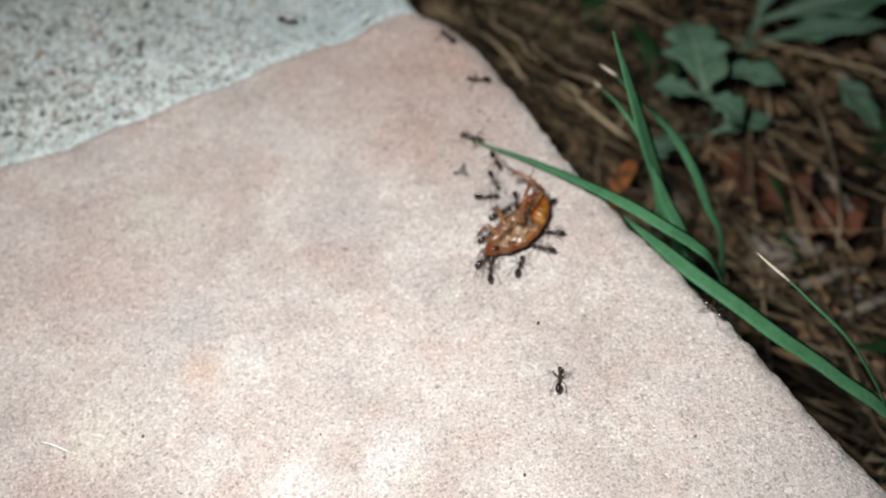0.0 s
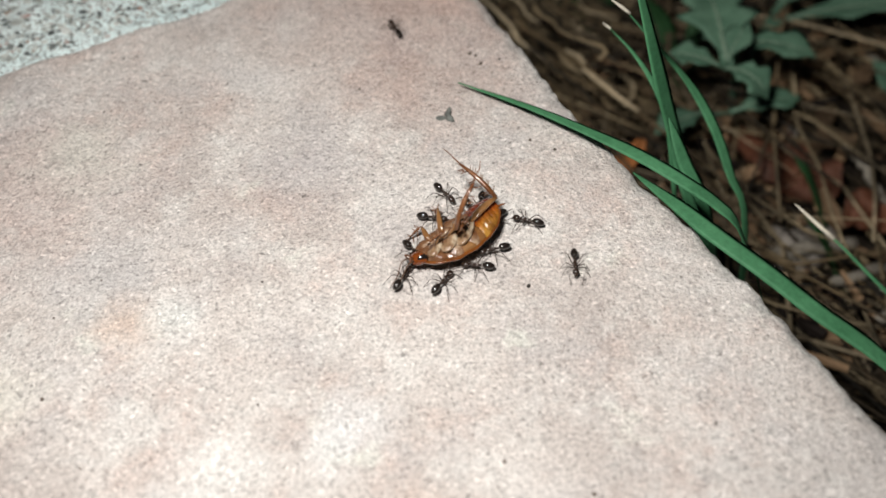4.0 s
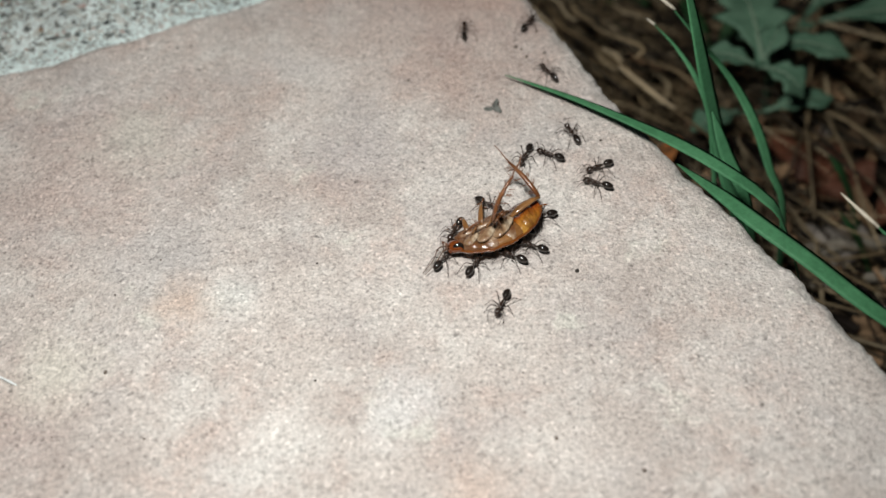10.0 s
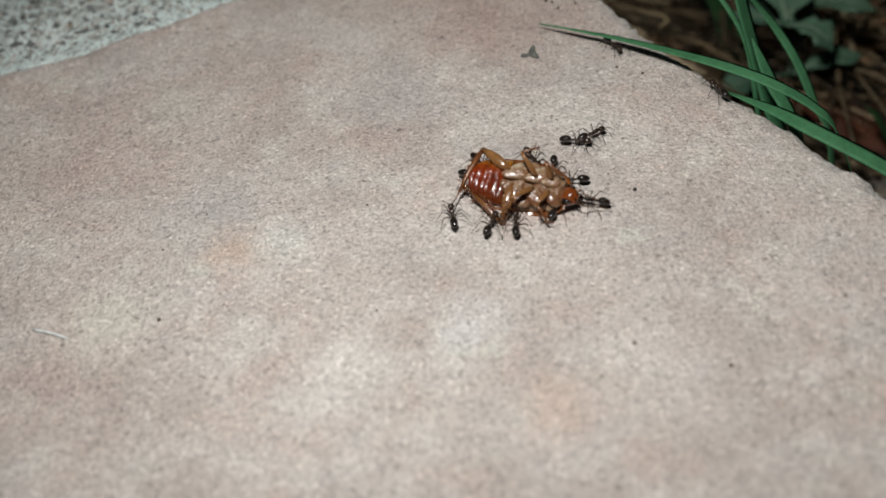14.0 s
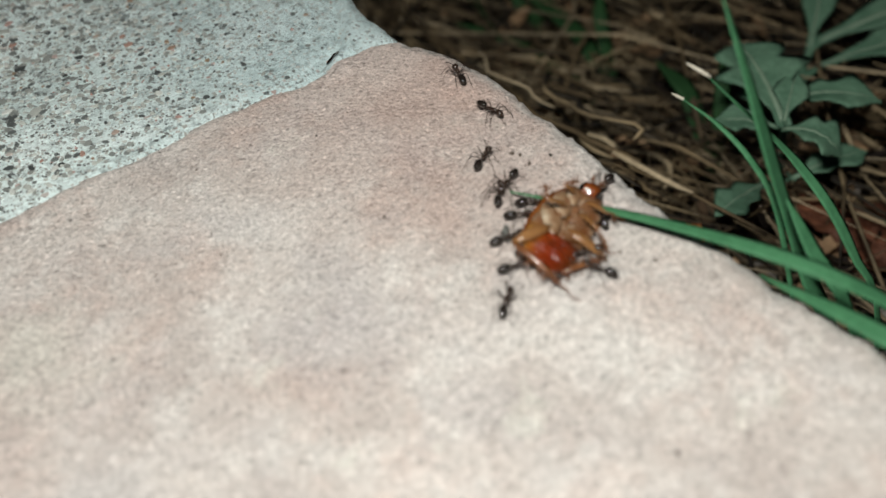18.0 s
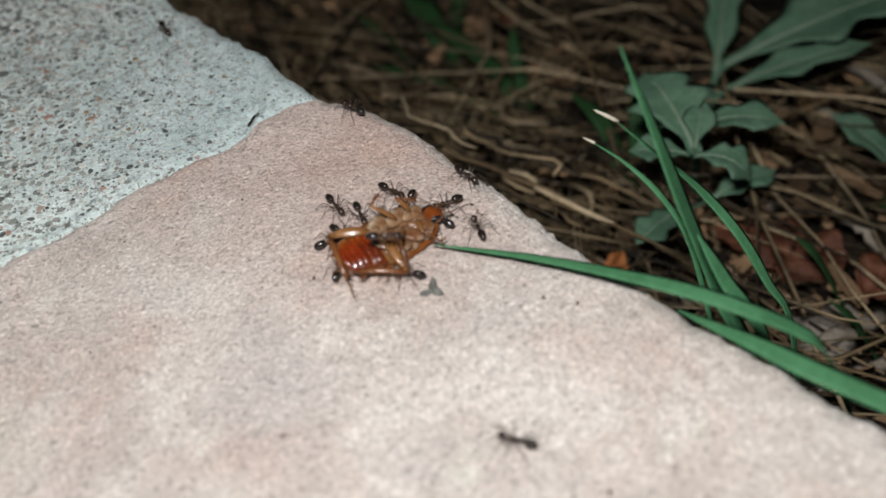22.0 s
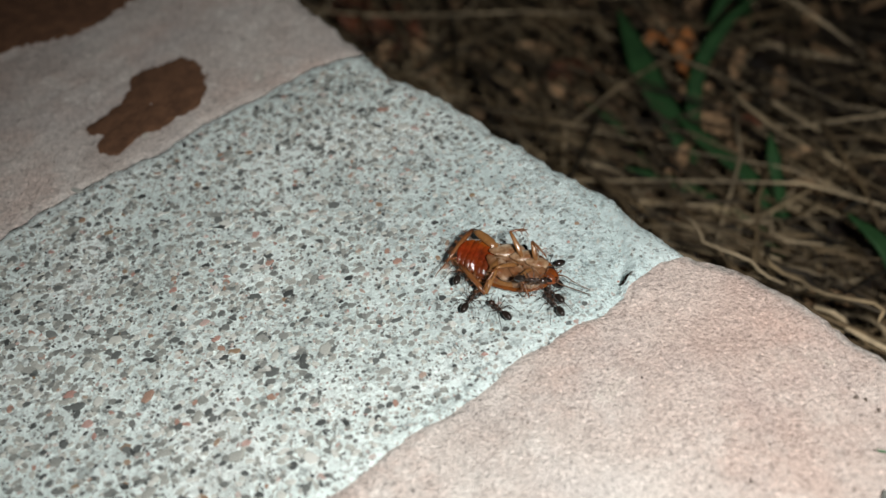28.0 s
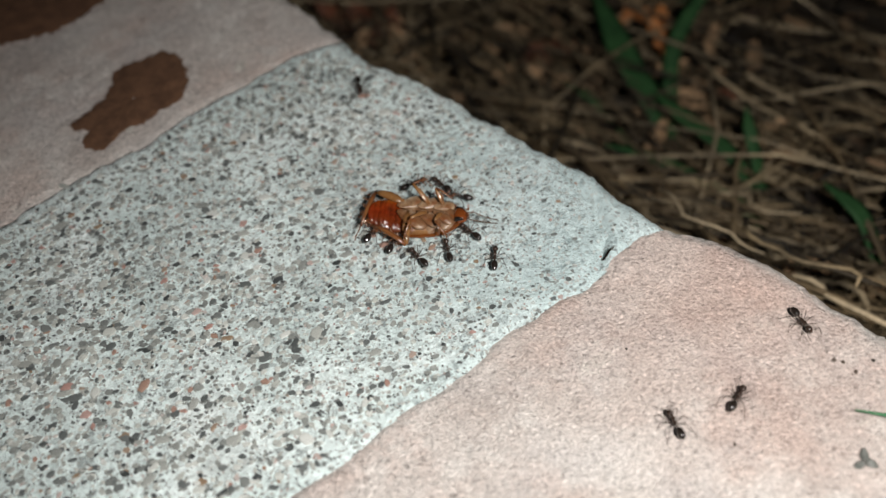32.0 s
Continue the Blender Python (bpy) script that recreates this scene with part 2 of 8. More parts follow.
    m.bump(m.sums(m.noise(1700, 4, 0.8), m.sums(m.noise(480, 4, 0.7), 1.1, "MULTIPLY")), 0.00052, 0.9)
    return m


def plain(name, low, high, scale, rough=0.6, spec=0.4, bump=0.0, by="noise", through_light=0.0):
    """Two colours mixed by noise, by object or by island, with fine grain over them."""
    m = Mat(name, rough, spec=spec)
    fac = {"noise": lambda: m.noise(scale), "object": m.random, "island": m.island}[by]()
    base = m.ramp(fac, (0.2, low), (0.8, high))
    base = m.mix(0.6, base, m.ramp(m.noise(scale * 6, 3, 0.7), (0.3, 0.7), (0.7, 1.2)), "MULTIPLY")
    m.put("Base Color", base)
    if bump:
        m.bump(m.noise(scale * 4, 3), bump, 0.7)
    if through_light:
        m.put("Subsurface Weight", through_light)
        m.put("Subsurface Radius", (0.002, 0.001, 0.0005))
        m.put("Subsurface Scale", 0.4)
    return m


STONE = sandstone().mat
MORTAR = mortar_stuff().mat


def chip_stone(name, by):
    """Grey, dark, pinkish and brown bits of crushed stone, one colour to each bit."""
    m = Mat(name, 0.6, spec=0.4)
    fac = m.random() if by == "object" else m.island()
    base = m.ramp(fac, (0.0, (0.04, 0.045, 0.045)), (0.08, (0.10, 0.112, 0.11)), (0.28, (0.19, 0.205, 0.195)), (0.58, (0.33, 0.345, 0.32)), (0.80, (0.48, 0.50, 0.465)), (0.94, (0.58, 0.60, 0.57)), (0.96, (0.38, 0.23, 0.20)), (0.985, (0.24, 0.175, 0.11)), (1.0, (0.44, 0.36, 0.33)))
    base = m.mix(0.7, base, m.ramp(m.noise(2500, 3, 0.7), (0.3, 0.6), (0.7, 1.3)), "MULTIPLY")
    m.put("Base Color", base)
    return m.mat


PEBBLE, GRIT = chip_stone("aggregate", "object"), chip_stone("grit", "island")
STAIN = plain("rust_crust", (0.055, 0.026, 0.014), (0.17, 0.085, 0.045), 400, 0.8, bump=0.0004).mat
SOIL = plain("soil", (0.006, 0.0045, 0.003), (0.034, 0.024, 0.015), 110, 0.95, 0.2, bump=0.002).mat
FLAKE = plain("litter_flake", (0.010, 0.006, 0.004), (0.32, 0.205, 0.115), 300, 0.8, 0.25, by="island").mat


def straw_stuff():
    """Dry stems, each of its own tone; wide noise patches colour in shaded gaps and clumps."""
    m = Mat("straw", 0.7, spec=0.35)
    base = m.ramp(m.island(), (0.1, (0.012, 0.009, 0.005)), (0.45, (0.10, 0.070, 0.036)), (0.75, (0.205, 0.158, 0.093)), (1.0, (0.31, 0.25, 0.165)))
    base = m.mix(1.0, base, m.ramp(m.noise(42, 4, 0.6), (0.36, 0.24), (0.5, 0.95), (0.64, 1.8)), "MULTIPLY")
    base = m.mix(0.7, base, m.ramp(m.noise(900, 4, 0.7), (0.3, 0.55), (0.7, 1.3)), "MULTIPLY")
    m.put("Base Color", base)
    return m.mat


STRAW = straw_stuff()
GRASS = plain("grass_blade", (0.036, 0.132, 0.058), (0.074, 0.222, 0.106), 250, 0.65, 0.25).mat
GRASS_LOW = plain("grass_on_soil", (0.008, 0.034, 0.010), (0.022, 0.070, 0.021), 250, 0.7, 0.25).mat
WEED = plain("weed_leaf", (0.04, 0.105, 0.062), (0.125, 0.225, 0.15), 180, 0.7, bump=0.0002).mat
VEIN = plain("weed_vein", (0.12, 0.19, 0.13), (0.20, 0.28, 0.20), 400, 0.6).mat
DRY_TIP = plain("dry_tip", (0.42, 0.38, 0.30), (0.62, 0.58, 0.48), 400).mat
DEAD_LEAF = plain("dead_leaf", (0.020, 0.008, 0.005), (0.19, 0.066, 0.030), 150, 0.7, bump=0.001).mat
TAN_LEAF = plain("tan_leaf", (0.16, 0.050, 0.014), (0.46, 0.18, 0.05), 220, 0.75, bump=0.0008).mat
TWIG = plain("weathered_twig", (0.13, 0.115, 0.09), (0.30, 0.27, 0.22), 400, 0.8, bump=0.0004).mat
CHIP = plain("pale_chip", (0.16, 0.135, 0.11), (0.42, 0.385, 0.34), 120, 0.85, bump=0.0006).mat
CLOVER = plain("dry_clover", (0.07, 0.075, 0.068), (0.16, 0.165, 0.15), 900).mat
FIBRE = plain("white_fibre", (0.7, 0.75, 0.75), (0.85, 0.88, 0.88), 900, 0.25).mat
CRUMB = plain("crumb", (0.03, 0.025, 0.02), (0.12, 0.09, 0.07), 900, by="object").mat
CHITIN = plain("ant_shell", (0.014, 0.009, 0.007), (0.045, 0.026, 0.018), 1800, 0.22, 0.6).mat
GASTER = plain("ant_gaster", (0.008, 0.006, 0.005), (0.022, 0.016, 0.013), 1500, 0.16, 0.7).mat
LIMB = plain("ant_limb", (0.02, 0.013, 0.010), (0.05, 0.032, 0.024), 2000, 0.35).mat


# ---- mesh makers ----
def part(name, bm, material, parent=None, label=""):
    """Links a bmesh as one mesh object under its thing or part."""
    mesh = bpy.data.meshes.new(name)
    bm.to_mesh(mesh)
    bm.free()
    for p in mesh.polygons:
        p.use_smooth = True
    mesh.materials.append(material)
    ob = new(name, mesh)
    ob.parent = parent
    if label:
        ob["label"] = label
    return ob


def from_rows(rows, close=False):
    """A bmesh sheet through rows of points."""
    bm = bmesh.new()
    made = [[bm.verts.new(p) for p in row] for row in rows]
    for a, b in zip(made, made[1:]):
        n = len(a)
        for i in range(n if close else n - 1):
            bm.faces.new((a[i], a[(i + 1) % n], b[(i + 1) % n], b[i]))
    return bm


def tube(bm, points, radii, sides=6, flat=1.0):
    """A round limb through points, with a radius at each; closed at both ends."""
    points = [Vector(p) for p in points]
    rings = []
    for i, p in enumerate(points):
        along = (points[min(i + 1, len(points) - 1)] - points[max(i - 1, 0)]).normalized()
        side = along.cross((0, 0, 1))
        side = side.normalized() if side.length > 1e-3 else Vector((1, 0, 0))
        above = side.cross(along).normalized()
        rings.append([bm.verts.new(p + radii[i] * (math.cos(a) * side + flat * math.sin(a) * above)) for a in (2 * math.pi * k / sides for k in range(sides))])
    for a, b in zip(rings, rings[1:]):
        for k in range(sides):
            bm.faces.new((a[k], a[(k + 1) % sides], b[(k + 1) % sides], b[k]))
    bm.faces.new(rings[0][::-1]), bm.faces.new(rings[-1])
    return bm


def egg(bm, centre, radii, tilt=0.0, rings=8, sides=12, taper=0.0):
    """An ellipsoid with its long axis on x, narrower to +x by taper, pitched by tilt degrees."""
    turn = Matrix.Rotation(radians(-tilt), 3, "Y")
    rows = []
    for i in range(rings + 1):
        a = math.pi * i / rings
        x = -math.cos(a)
        r = max(math.sin(a), 0.02) * (1 - taper * x)
        rows.append([bm.verts.new(Vector(centre) + turn @ Vector((radii[0] * x, radii[1] * r * math.cos(b), radii[2] * r * math.sin(b)))) for b in (2 * math.pi * k / sides for k in range(sides))])
    for a, b in zip(rows, rows[1:]):
        for k in range(sides):
            bm.faces.new((a[k], a[(k + 1) % sides], b[(k + 1) % sides], b[k]))
    bm.faces.new(rows[0][::-1]), bm.faces.new(rows[-1])
    return bm


def bent(points, n):
    """n points on a smooth line through a few points."""
    points = [Vector(p) for p in points]
    full = [2 * points[0] - points[1], *points, 2 * points[-1] - points[-2]]
    out = []
    for k in range(n):
        s = k / (n - 1) * (len(points) - 1)
        i = min(int(s), len(points) - 2)
        f = s - i
        a, b, c, d = full[i : i + 4]
        out.append(0.5 * (2 * b + (c - a) * f + (2 * a - 5 * b + 4 * c - d) * f * f + (3 * b - a - 3 * c + d) * f**3))
    return out


def even(points, n):
    """n points at even steps along a broken line, as rows of x and y."""
    points = np.array(points, float)
    far = np.r_[0, np.cumsum(np.hypot(*np.diff(points, axis=0).T))]
    at = np.linspace(0, far[-1], n)
    return np.stack([np.interp(at, far, points[:, 0]), np.interp(at, far, points[:, 1])], 1)


def ragged(line, size, fine):
    """The line with a small uneven wobble, its ends held."""
    out = line.copy()
    for i, (x, y) in enumerate(line):
        hold = min(1.0, i / 4, (len(line) - 1 - i) / 4)
        v = noise.noise_vector((x * fine, y * fine, 3.1)) + 0.5 * noise.noise_vector((x * fine * 3, y * fine * 3, 7.7))
        out[i] += hold * size * np.array([v.x, v.y])
    return out


def nearness(points, line):
    """The distance of every point from a line of points."""
    away = np.full(len(points), 9.0)
    for a, b in zip(line[:-1], line[1:]):
        d = b - a
        s = np.clip(((points - a) @ d) / max(d @ d, 1e-9), 0, 1)
        away = np.minimum(away, np.hypot(*(points - a - s[:, None] * d).T))
    return away


def relief(x, y, seed, strength=1.0):
    p = Vector((x, y, seed))
    crease = 0.0
    if -0.7 < x < -0.3 and 4.12 < y < 4.72:
        off = x - float(np.interp(y, (4.12, 4.19, 4.29, 4.43, 4.59, 4.72), (-0.56, -0.51, -0.46, -0.445, -0.47, -0.53))) + 0.012 * noise.noise((x * 20, y * 20, 1.5))
        fade = min(1.0, (y - 4.12) / 0.06, (4.72 - y) / 0.15)
        crease = fade * (0.012 * math.exp(-(((off - 0.045) / 0.03) ** 2)) - 0.020 * math.exp(-((off / 0.018) ** 2)))
    return crease + strength * (0.010 * noise.noise(p * 0.9) + 0.005 * noise.noise(p * 3.5) + 0.0035 * noise.noise(p * 11) + 0.0028 * noise.noise(p * 28))


def slab(name, low, high, left, right, nu, nv, level, seed, round_in, round_out, material, strength=1.0, skirt=True, ends=""):
    """A stone bounded by four lines (low and high run left to right, left and right run up), with rounded rims and a rough broken side."""
    low, high, left, right = even(low, nu), even(high, nu), even(left, nv), even(right, nv)
    s, t = np.linspace(0, 1, nu)[None, :, None], np.linspace(0, 1, nv)[:, None, None]
    flat = (1 - t) * low[None] + t * high[None] + (1 - s) * left[:, None] + s * right[:, None]
    flat -= (1 - s) * (1 - t) * low[0] + s * (1 - t) * low[-1] + (1 - s) * t * high[0] + s * t * high[-1]
    pts = flat.reshape(-1, 2)
    joint = np.minimum(nearness(pts, low[::3]), nearness(pts, high[::3]))
    rim = nearness(pts, right[::2])
    z = np.array([relief(x, y, seed, strength) for x, y in pts]) + level
    z -= round_in * np.clip(1 - joint / 0.03, 0, 1) ** 2
    z -= (round_out * np.clip(1 - rim / 0.08, 0, 1) ** 2) * np.array([1 + 0.7 * noise.noise((x * 9, y * 9, 5.5)) for x, y in pts])
    z += 0.010 * np.clip(1 - rim / 0.06, 0, 1) * np.array([noise.noise((x * 34, y * 34, 8.5)) + 0.6 * noise.noise((x * 80, y * 80, 2.5)) for x, y in pts])
    rows = [[u(*p, h) for p, h in zip(line, zs)] for line, zs in zip(flat, z.reshape(nv, nu))]
    if skirt:
        along = np.gradient(right, axis=0)
        out = np.stack([along[:, 1], -along[:, 0]], 1) / np.hypot(*along.T)[:, None]
        for i, row in enumerate(rows):
            x, y = right[i]
            for far, deep in ((0.012, 0.03), (0.024, 0.12), (0.03, 0.25), (0.0, 0.5), (-0.03, 0.8), (-0.05, 1.1), (-0.05, 1.7)):
                wob = 0.035 * noise.noise((x * 5, y * 5, deep * 5 + seed)) + 0.012 * noise.noise((x * 17, y * 17, deep * 17))
                px, py = right[i] + out[i] * (far + wob * min(1, deep * 4))
                row.append(u(px, py, z.reshape(nv, nu)[i, -1] - deep))
    # the outer sides go straight down
    for row in rows:
        row.insert(0, Vector((row[0].x, row[0].y, -1.7 * U)))
    if ends == "near":
        rows.insert(0, [Vector((p.x, p.y, -1.7 * U)) for p in rows[0]])
    if ends == "far":
        rows.append([Vector((p.x, p.y, -1.7 * U)) for p in rows[-1]])
    return part(name, from_rows(rows), material)


# ---- the paving: near stone, mortar joint, far stone ----
JOINT = ragged(even([(-4.2, 2.5), (-3.2, 2.95), (-2.6, 3.2), (-2.16, 3.38), (-1.88, 3.46), (-1.69, 3.57), (-1.53, 3.63), (-1.41, 3.70), (-1.29, 3.775), (-1.19, 3.80), (-1.11, 3.845), (-1.03, 3.88), (-0.965, 3.94), (-0.89, 3.98),
                     (-0.79, 4.01), (-0.70, 4.05), (-0.60, 4.07), (-0.53, 4.115), (-0.48, 4.165), (-0.42, 4.21), (-0.34, 4.25), (-0.22, 4.262)], 420), 0.013, 13)
JOINT_FAR = ragged(even([(-4.2, 3.9), (-3.5, 4.25), (-3.0, 4.63), (-2.8, 4.87), (-2.6, 5.04), (-2.3, 5.21), (-2.1, 5.29), (-1.9, 5.45), (-1.72, 5.54), (-1.57, 5.62), (-1.39, 5.71),
                         (-1.19, 5.75)], 320), 0.015, 12)
RIM_NEAR = ragged(even([(3.1, -1.2), (2.2, 0.5), (1.6, 1.45), (1.43, 1.72), (1.24, 2.01), (1.08, 2.3), (0.87, 2.62), (0.66, 2.92), (0.42, 3.29), (0.225, 3.69), (0.085, 3.955), (-0.06, 4.145),
                        (-0.22, 4.26)], 420), 0.010, 14)
RIM_MORTAR = ragged(even([(-0.22, 4.26), (-0.35, 4.475), (-0.435, 4.64), (-0.565, 4.85), (-0.715, 5.07), (-0.845, 5.265), (-0.965, 5.44), (-1.11, 5.58), (-1.19, 5.75)], 160), 0.016, 9)
RIM_FAR = ragged(even([(-1.19, 5.75), (-1.33, 6.02), (-1.46, 6.3), (-1.9, 7.2), (-2.5, 8.6)], 120), 0.02, 5)

near_stone = tagged(slab("pavement_stone_near", [(-4.2, -1.2), (3.1, -1.2)], JOINT, [(-4.2, -1.2), (-4.2, 2.5)], RIM_NEAR, 250, 300, 0.0, 1.0, 0.010, 0.028, STONE, ends="near"),
       "pinkish-beige sandstone paving slab with mottled grainy surface", "paving stone", kind="structure")
mortar = tagged(slab("pavement_mortar", JOINT, JOINT_FAR, [(-4.2, 2.5), (-4.2, 3.9)], RIM_MORTAR, 230, 130, -0.003, 1.0, 0.008, 0.03, MORTAR),
                "pale grey mortar joint full of small dark and reddish aggregate", "mortar joint", kind="structure")
far_stone = tagged(slab("pavement_stone_far", JOINT_FAR, [(-4.2, 8.6), (-2.5, 8.6)], [(-4.2, 3.9), (-4.2, 8.6)], RIM_FAR, 150, 150, 0.0, 1.0, 0.007, 0.02, STONE, ends="far"),
       "pinkish sandstone slab with rust-brown crust patches beyond the joint", "paving stone", kind="structure")


# ---- the ground beside the paving ----
def ground():
    xs = np.r_[-20000, -900, -200, -40, -10, np.linspace(-4.5, 6, 106), 12, 40, 200, 900, 20000]
    ys = np.r_[-20000, -900, -200, -40, -10, np.linspace(-3, 11, 141), 16, 40, 200, 900, 20000]
    rows = [[u(x, y, -1.38 + 0.10 * noise.noise((x * 1.3, y * 1.3, 0)) + 0.05 * noise.noise((x * 5, y * 5, 2)) + 0.02 * noise.noise((x * 13, y * 13, 4))) for x in xs] for y in ys]
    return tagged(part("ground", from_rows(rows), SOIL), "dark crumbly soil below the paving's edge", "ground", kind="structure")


ground()


def rim_x(y):
    """The paving's edge at y."""
    line = np.r_[RIM_NEAR, RIM_MORTAR, RIM_FAR]
    return float(np.interp(y, line[:, 1], line[:, 0]))


def thatch(name, count, lift, length, thick, material, label):
    rng = random.Random(7 + count)
    bm = bmesh.new()
    for _ in range(count):
        y = rng.uniform(0.5, 9.0)
        x = rim_x(y) + 0.05 + abs(rng.gauss(0, 1.6))
        z = -1.36 + rng.random() ** 2 * lift
        if y < 4.3 and x > 1.05 and rng.random() < 0.7:
            continue
        a = rng.uniform(0, math.pi) if rng.random() < 0.35 else rng.gauss(radians(-55), 0.4)
        n = rng.uniform(*length)
        pts = []
        for k in range(5):
            s = k / 4 - 0.5
            px, py = x + n * s * math.cos(a), y + n * s * math.sin(a)
            px = max(px, rim_x(py) + 0.04 + 0.1 * rng.random())
            pts.append(u(px, py, z + 0.10 * noise.noise((px * 2, py * 2, z * 9)) + 0.12 * (0.25 - s * s) * rng.uniform(0, 1.5)))
            a += rng.gauss(0, 0.12)
        r = rng.uniform(*thick) * U
        tube(bm, pts, [r, r, r * 0.95, r * 0.85, r * 0.4], 4, 0.6)
    return tagged(part(name, bm, material), label, "dry grass", kind="stuff")


thatch("dry_grass_thatch", 2300, 0.40, (0.9, 2.9), (0.004, 0.014), STRAW, "tangle of dry brown grass stems lying on the soil")


def top(x, y):
    """The height of the paving at a place of the plan."""
    return relief(x, y, 1.0)


def bundle(spine, count, level, spread, thick, seed):
    """Long dry stems that lie beside the paving's edge."""
    rng = random.Random(seed)
    bm = bmesh.new()
    for _ in range(count):
        off, lift = rng.gauss(0, spread), rng.uniform(-0.18, 0.14)
        a = rng.uniform(0, 0.4 * len(spine))
        b = a + rng.uniform(0.8, 2.6)
        pts = []
        for k in range(7):
            s = min(a + (b - a) * k / 6, len(spine) - 1.001)
            i = int(s)
            f = s - i
            x = spine[i][0] * (1 - f) + spine[i + 1][0] * f + off + (rng.gauss(0, 0.045) + 0.018 * (k - 3) * rng.gauss(0, 1)) * (0.3 + 0.7 * spread / 0.26) + 0.10 * (k - 3) * off
            y = spine[i][1] * (1 - f) + spine[i + 1][1] * f + 0.4 * off
            pts.append(u(max(x, rim_x(y) + 0.05), y, level + lift))
        r = rng.uniform(*thick) * U
        tube(bm, bent(pts, 10), [r] * 9 + [r * 0.4], 5, 0.7)
    return tagged(part("dry_grass_stems", bm, STRAW), "long pale dry grass stems lying along the paving", "dry grass", kind="stuff")


bundle([(-0.55, 6.3), (-0.05, 5.51), (0.35, 5.2), (0.63, 4.86), (0.82, 4.5), (1.0, 4.15), (1.25, 3.7)], 60, -1.12, 0.26, (0.006, 0.016), 21)
bundle([(0.02, 5.12), (0.22, 4.80), (0.42, 4.52), (0.60, 4.28), (0.80, 4.02), (1.05, 3.66)], 17, -0.76, 0.09, (0.005, 0.015), 22)


def litter():
    """Crumbs and broken bits on the soil."""
    rng = random.Random(4)
    bm = bmesh.new()
    for _ in range(700):
        y = rng.uniform(1.0, 8.0)
        x = rim_x(y) + 0.05 + abs(rng.gauss(0, 1.4))
        r = rng.uniform(0.012, 0.05) * U
        egg(bm, u(x, y, -1.34 + rng.uniform(0, 0.08)), (r * rng.uniform(0.8, 1.8), r, r * rng.uniform(0.4, 0.8)), rng.uniform(-30, 30), 4, 6)
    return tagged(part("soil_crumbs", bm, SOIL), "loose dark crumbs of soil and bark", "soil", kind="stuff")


litter()


def flakes():
    """Torn bits of dry blades and leaves that lie in clumps on the soil."""
    rng = random.Random(41)
    points, faces = [], []
    while len(faces) < 1500 * 10:
        y = rng.uniform(0.8, 8.6)
        x = rim_x(y) + 0.06 + abs(rng.gauss(0, 1.7))
        if noise.noise((x * 1.7, y * 1.7, 9.0)) < rng.uniform(-0.45, 0.25) or (y < 3.9 and rng.random() < 0.5):
            continue
        long, wide, a = rng.uniform(0.08, 0.30), rng.uniform(0.025, 0.085), rng.uniform(0, math.pi)
        z, tip, roll = -1.33 + rng.random() ** 2 * 0.22, rng.gauss(0, 0.3), rng.gauss(0, 0.5)
        at, c, s = len(points), math.cos(a), math.sin(a)
        for up in (0.0, 0.006):
            for i in range(3):
                for side in (-1, 0, 1):
                    f = (i - 1) * 0.5
                    w = side * wide * 0.5 * (1.0, 1.15, 0.55)[i] * rng.uniform(0.8, 1.2)
                    h = tip * f * long + roll * w + 0.18 * wide * abs(side) + up
                    points.append(u(max(x + f * long * c - w * s, rim_x(y) + 0.03), y + f * long * s + w * c, z + h))
        for i in range(2):
            for k in range(2):
                q = at + i * 3 + k
                faces += [(q, q + 3, q + 4, q + 1), (q + 9, q + 10, q + 13, q + 12)]
        rim = [0, 1, 2, 5, 8, 7, 6, 3]
        faces += [(at + m, at + n, at + 9 + n, at + 9 + m) for m, n in zip(rim[::2], rim[1::2])][:2]
    mesh = bpy.data.meshes.new("leaf_litter")
    mesh.from_pydata(points, [], faces)
    mesh.materials.append(FLAKE)
    return tagged(new("leaf_litter", mesh), "torn brown and grey bits of dead leaf on the soil", "leaf litter", kind="stuff")


flakes()


# ---- pieces of aggregate set in the mortar ----
def chip_ring(rng):
    """The uneven outline of one crushed bit, about 1 across."""
    n, long = rng.choice((5, 6, 6, 7)), rng.uniform(0.5, 0.85)
    return [(rng.uniform(0.8, 1.15) * math.cos(a), long * rng.uniform(0.8, 1.15) * math.sin(a)) for a in ((k + rng.uniform(-0.3, 0.3)) * 2 * math.pi / n for k in range(n))]


def pebble_mesh(seed):
    ring = chip_ring(random.Random(seed))
    n = len(ring)
    points = [(x, y, -0.1) for x, y in ring] + [(x * 0.92, y * 0.92, 0.12) for x, y in ring] + [(x * 0.6, y * 0.6, 0.2) for x, y in ring]
    faces = [(k, (k + 1) % n, n + (k + 1) % n, n + k) for k in range(n)] + [(n + k, n + (k + 1) % n, 2 * n + (k + 1) % n, 2 * n + k) for k in range(n)] + [tuple(range(2 * n, 3 * n))]
    mesh = bpy.data.meshes.new("pebble")
    mesh.from_pydata(points, [], faces)
    mesh.materials.append(PEBBLE)
    return mesh


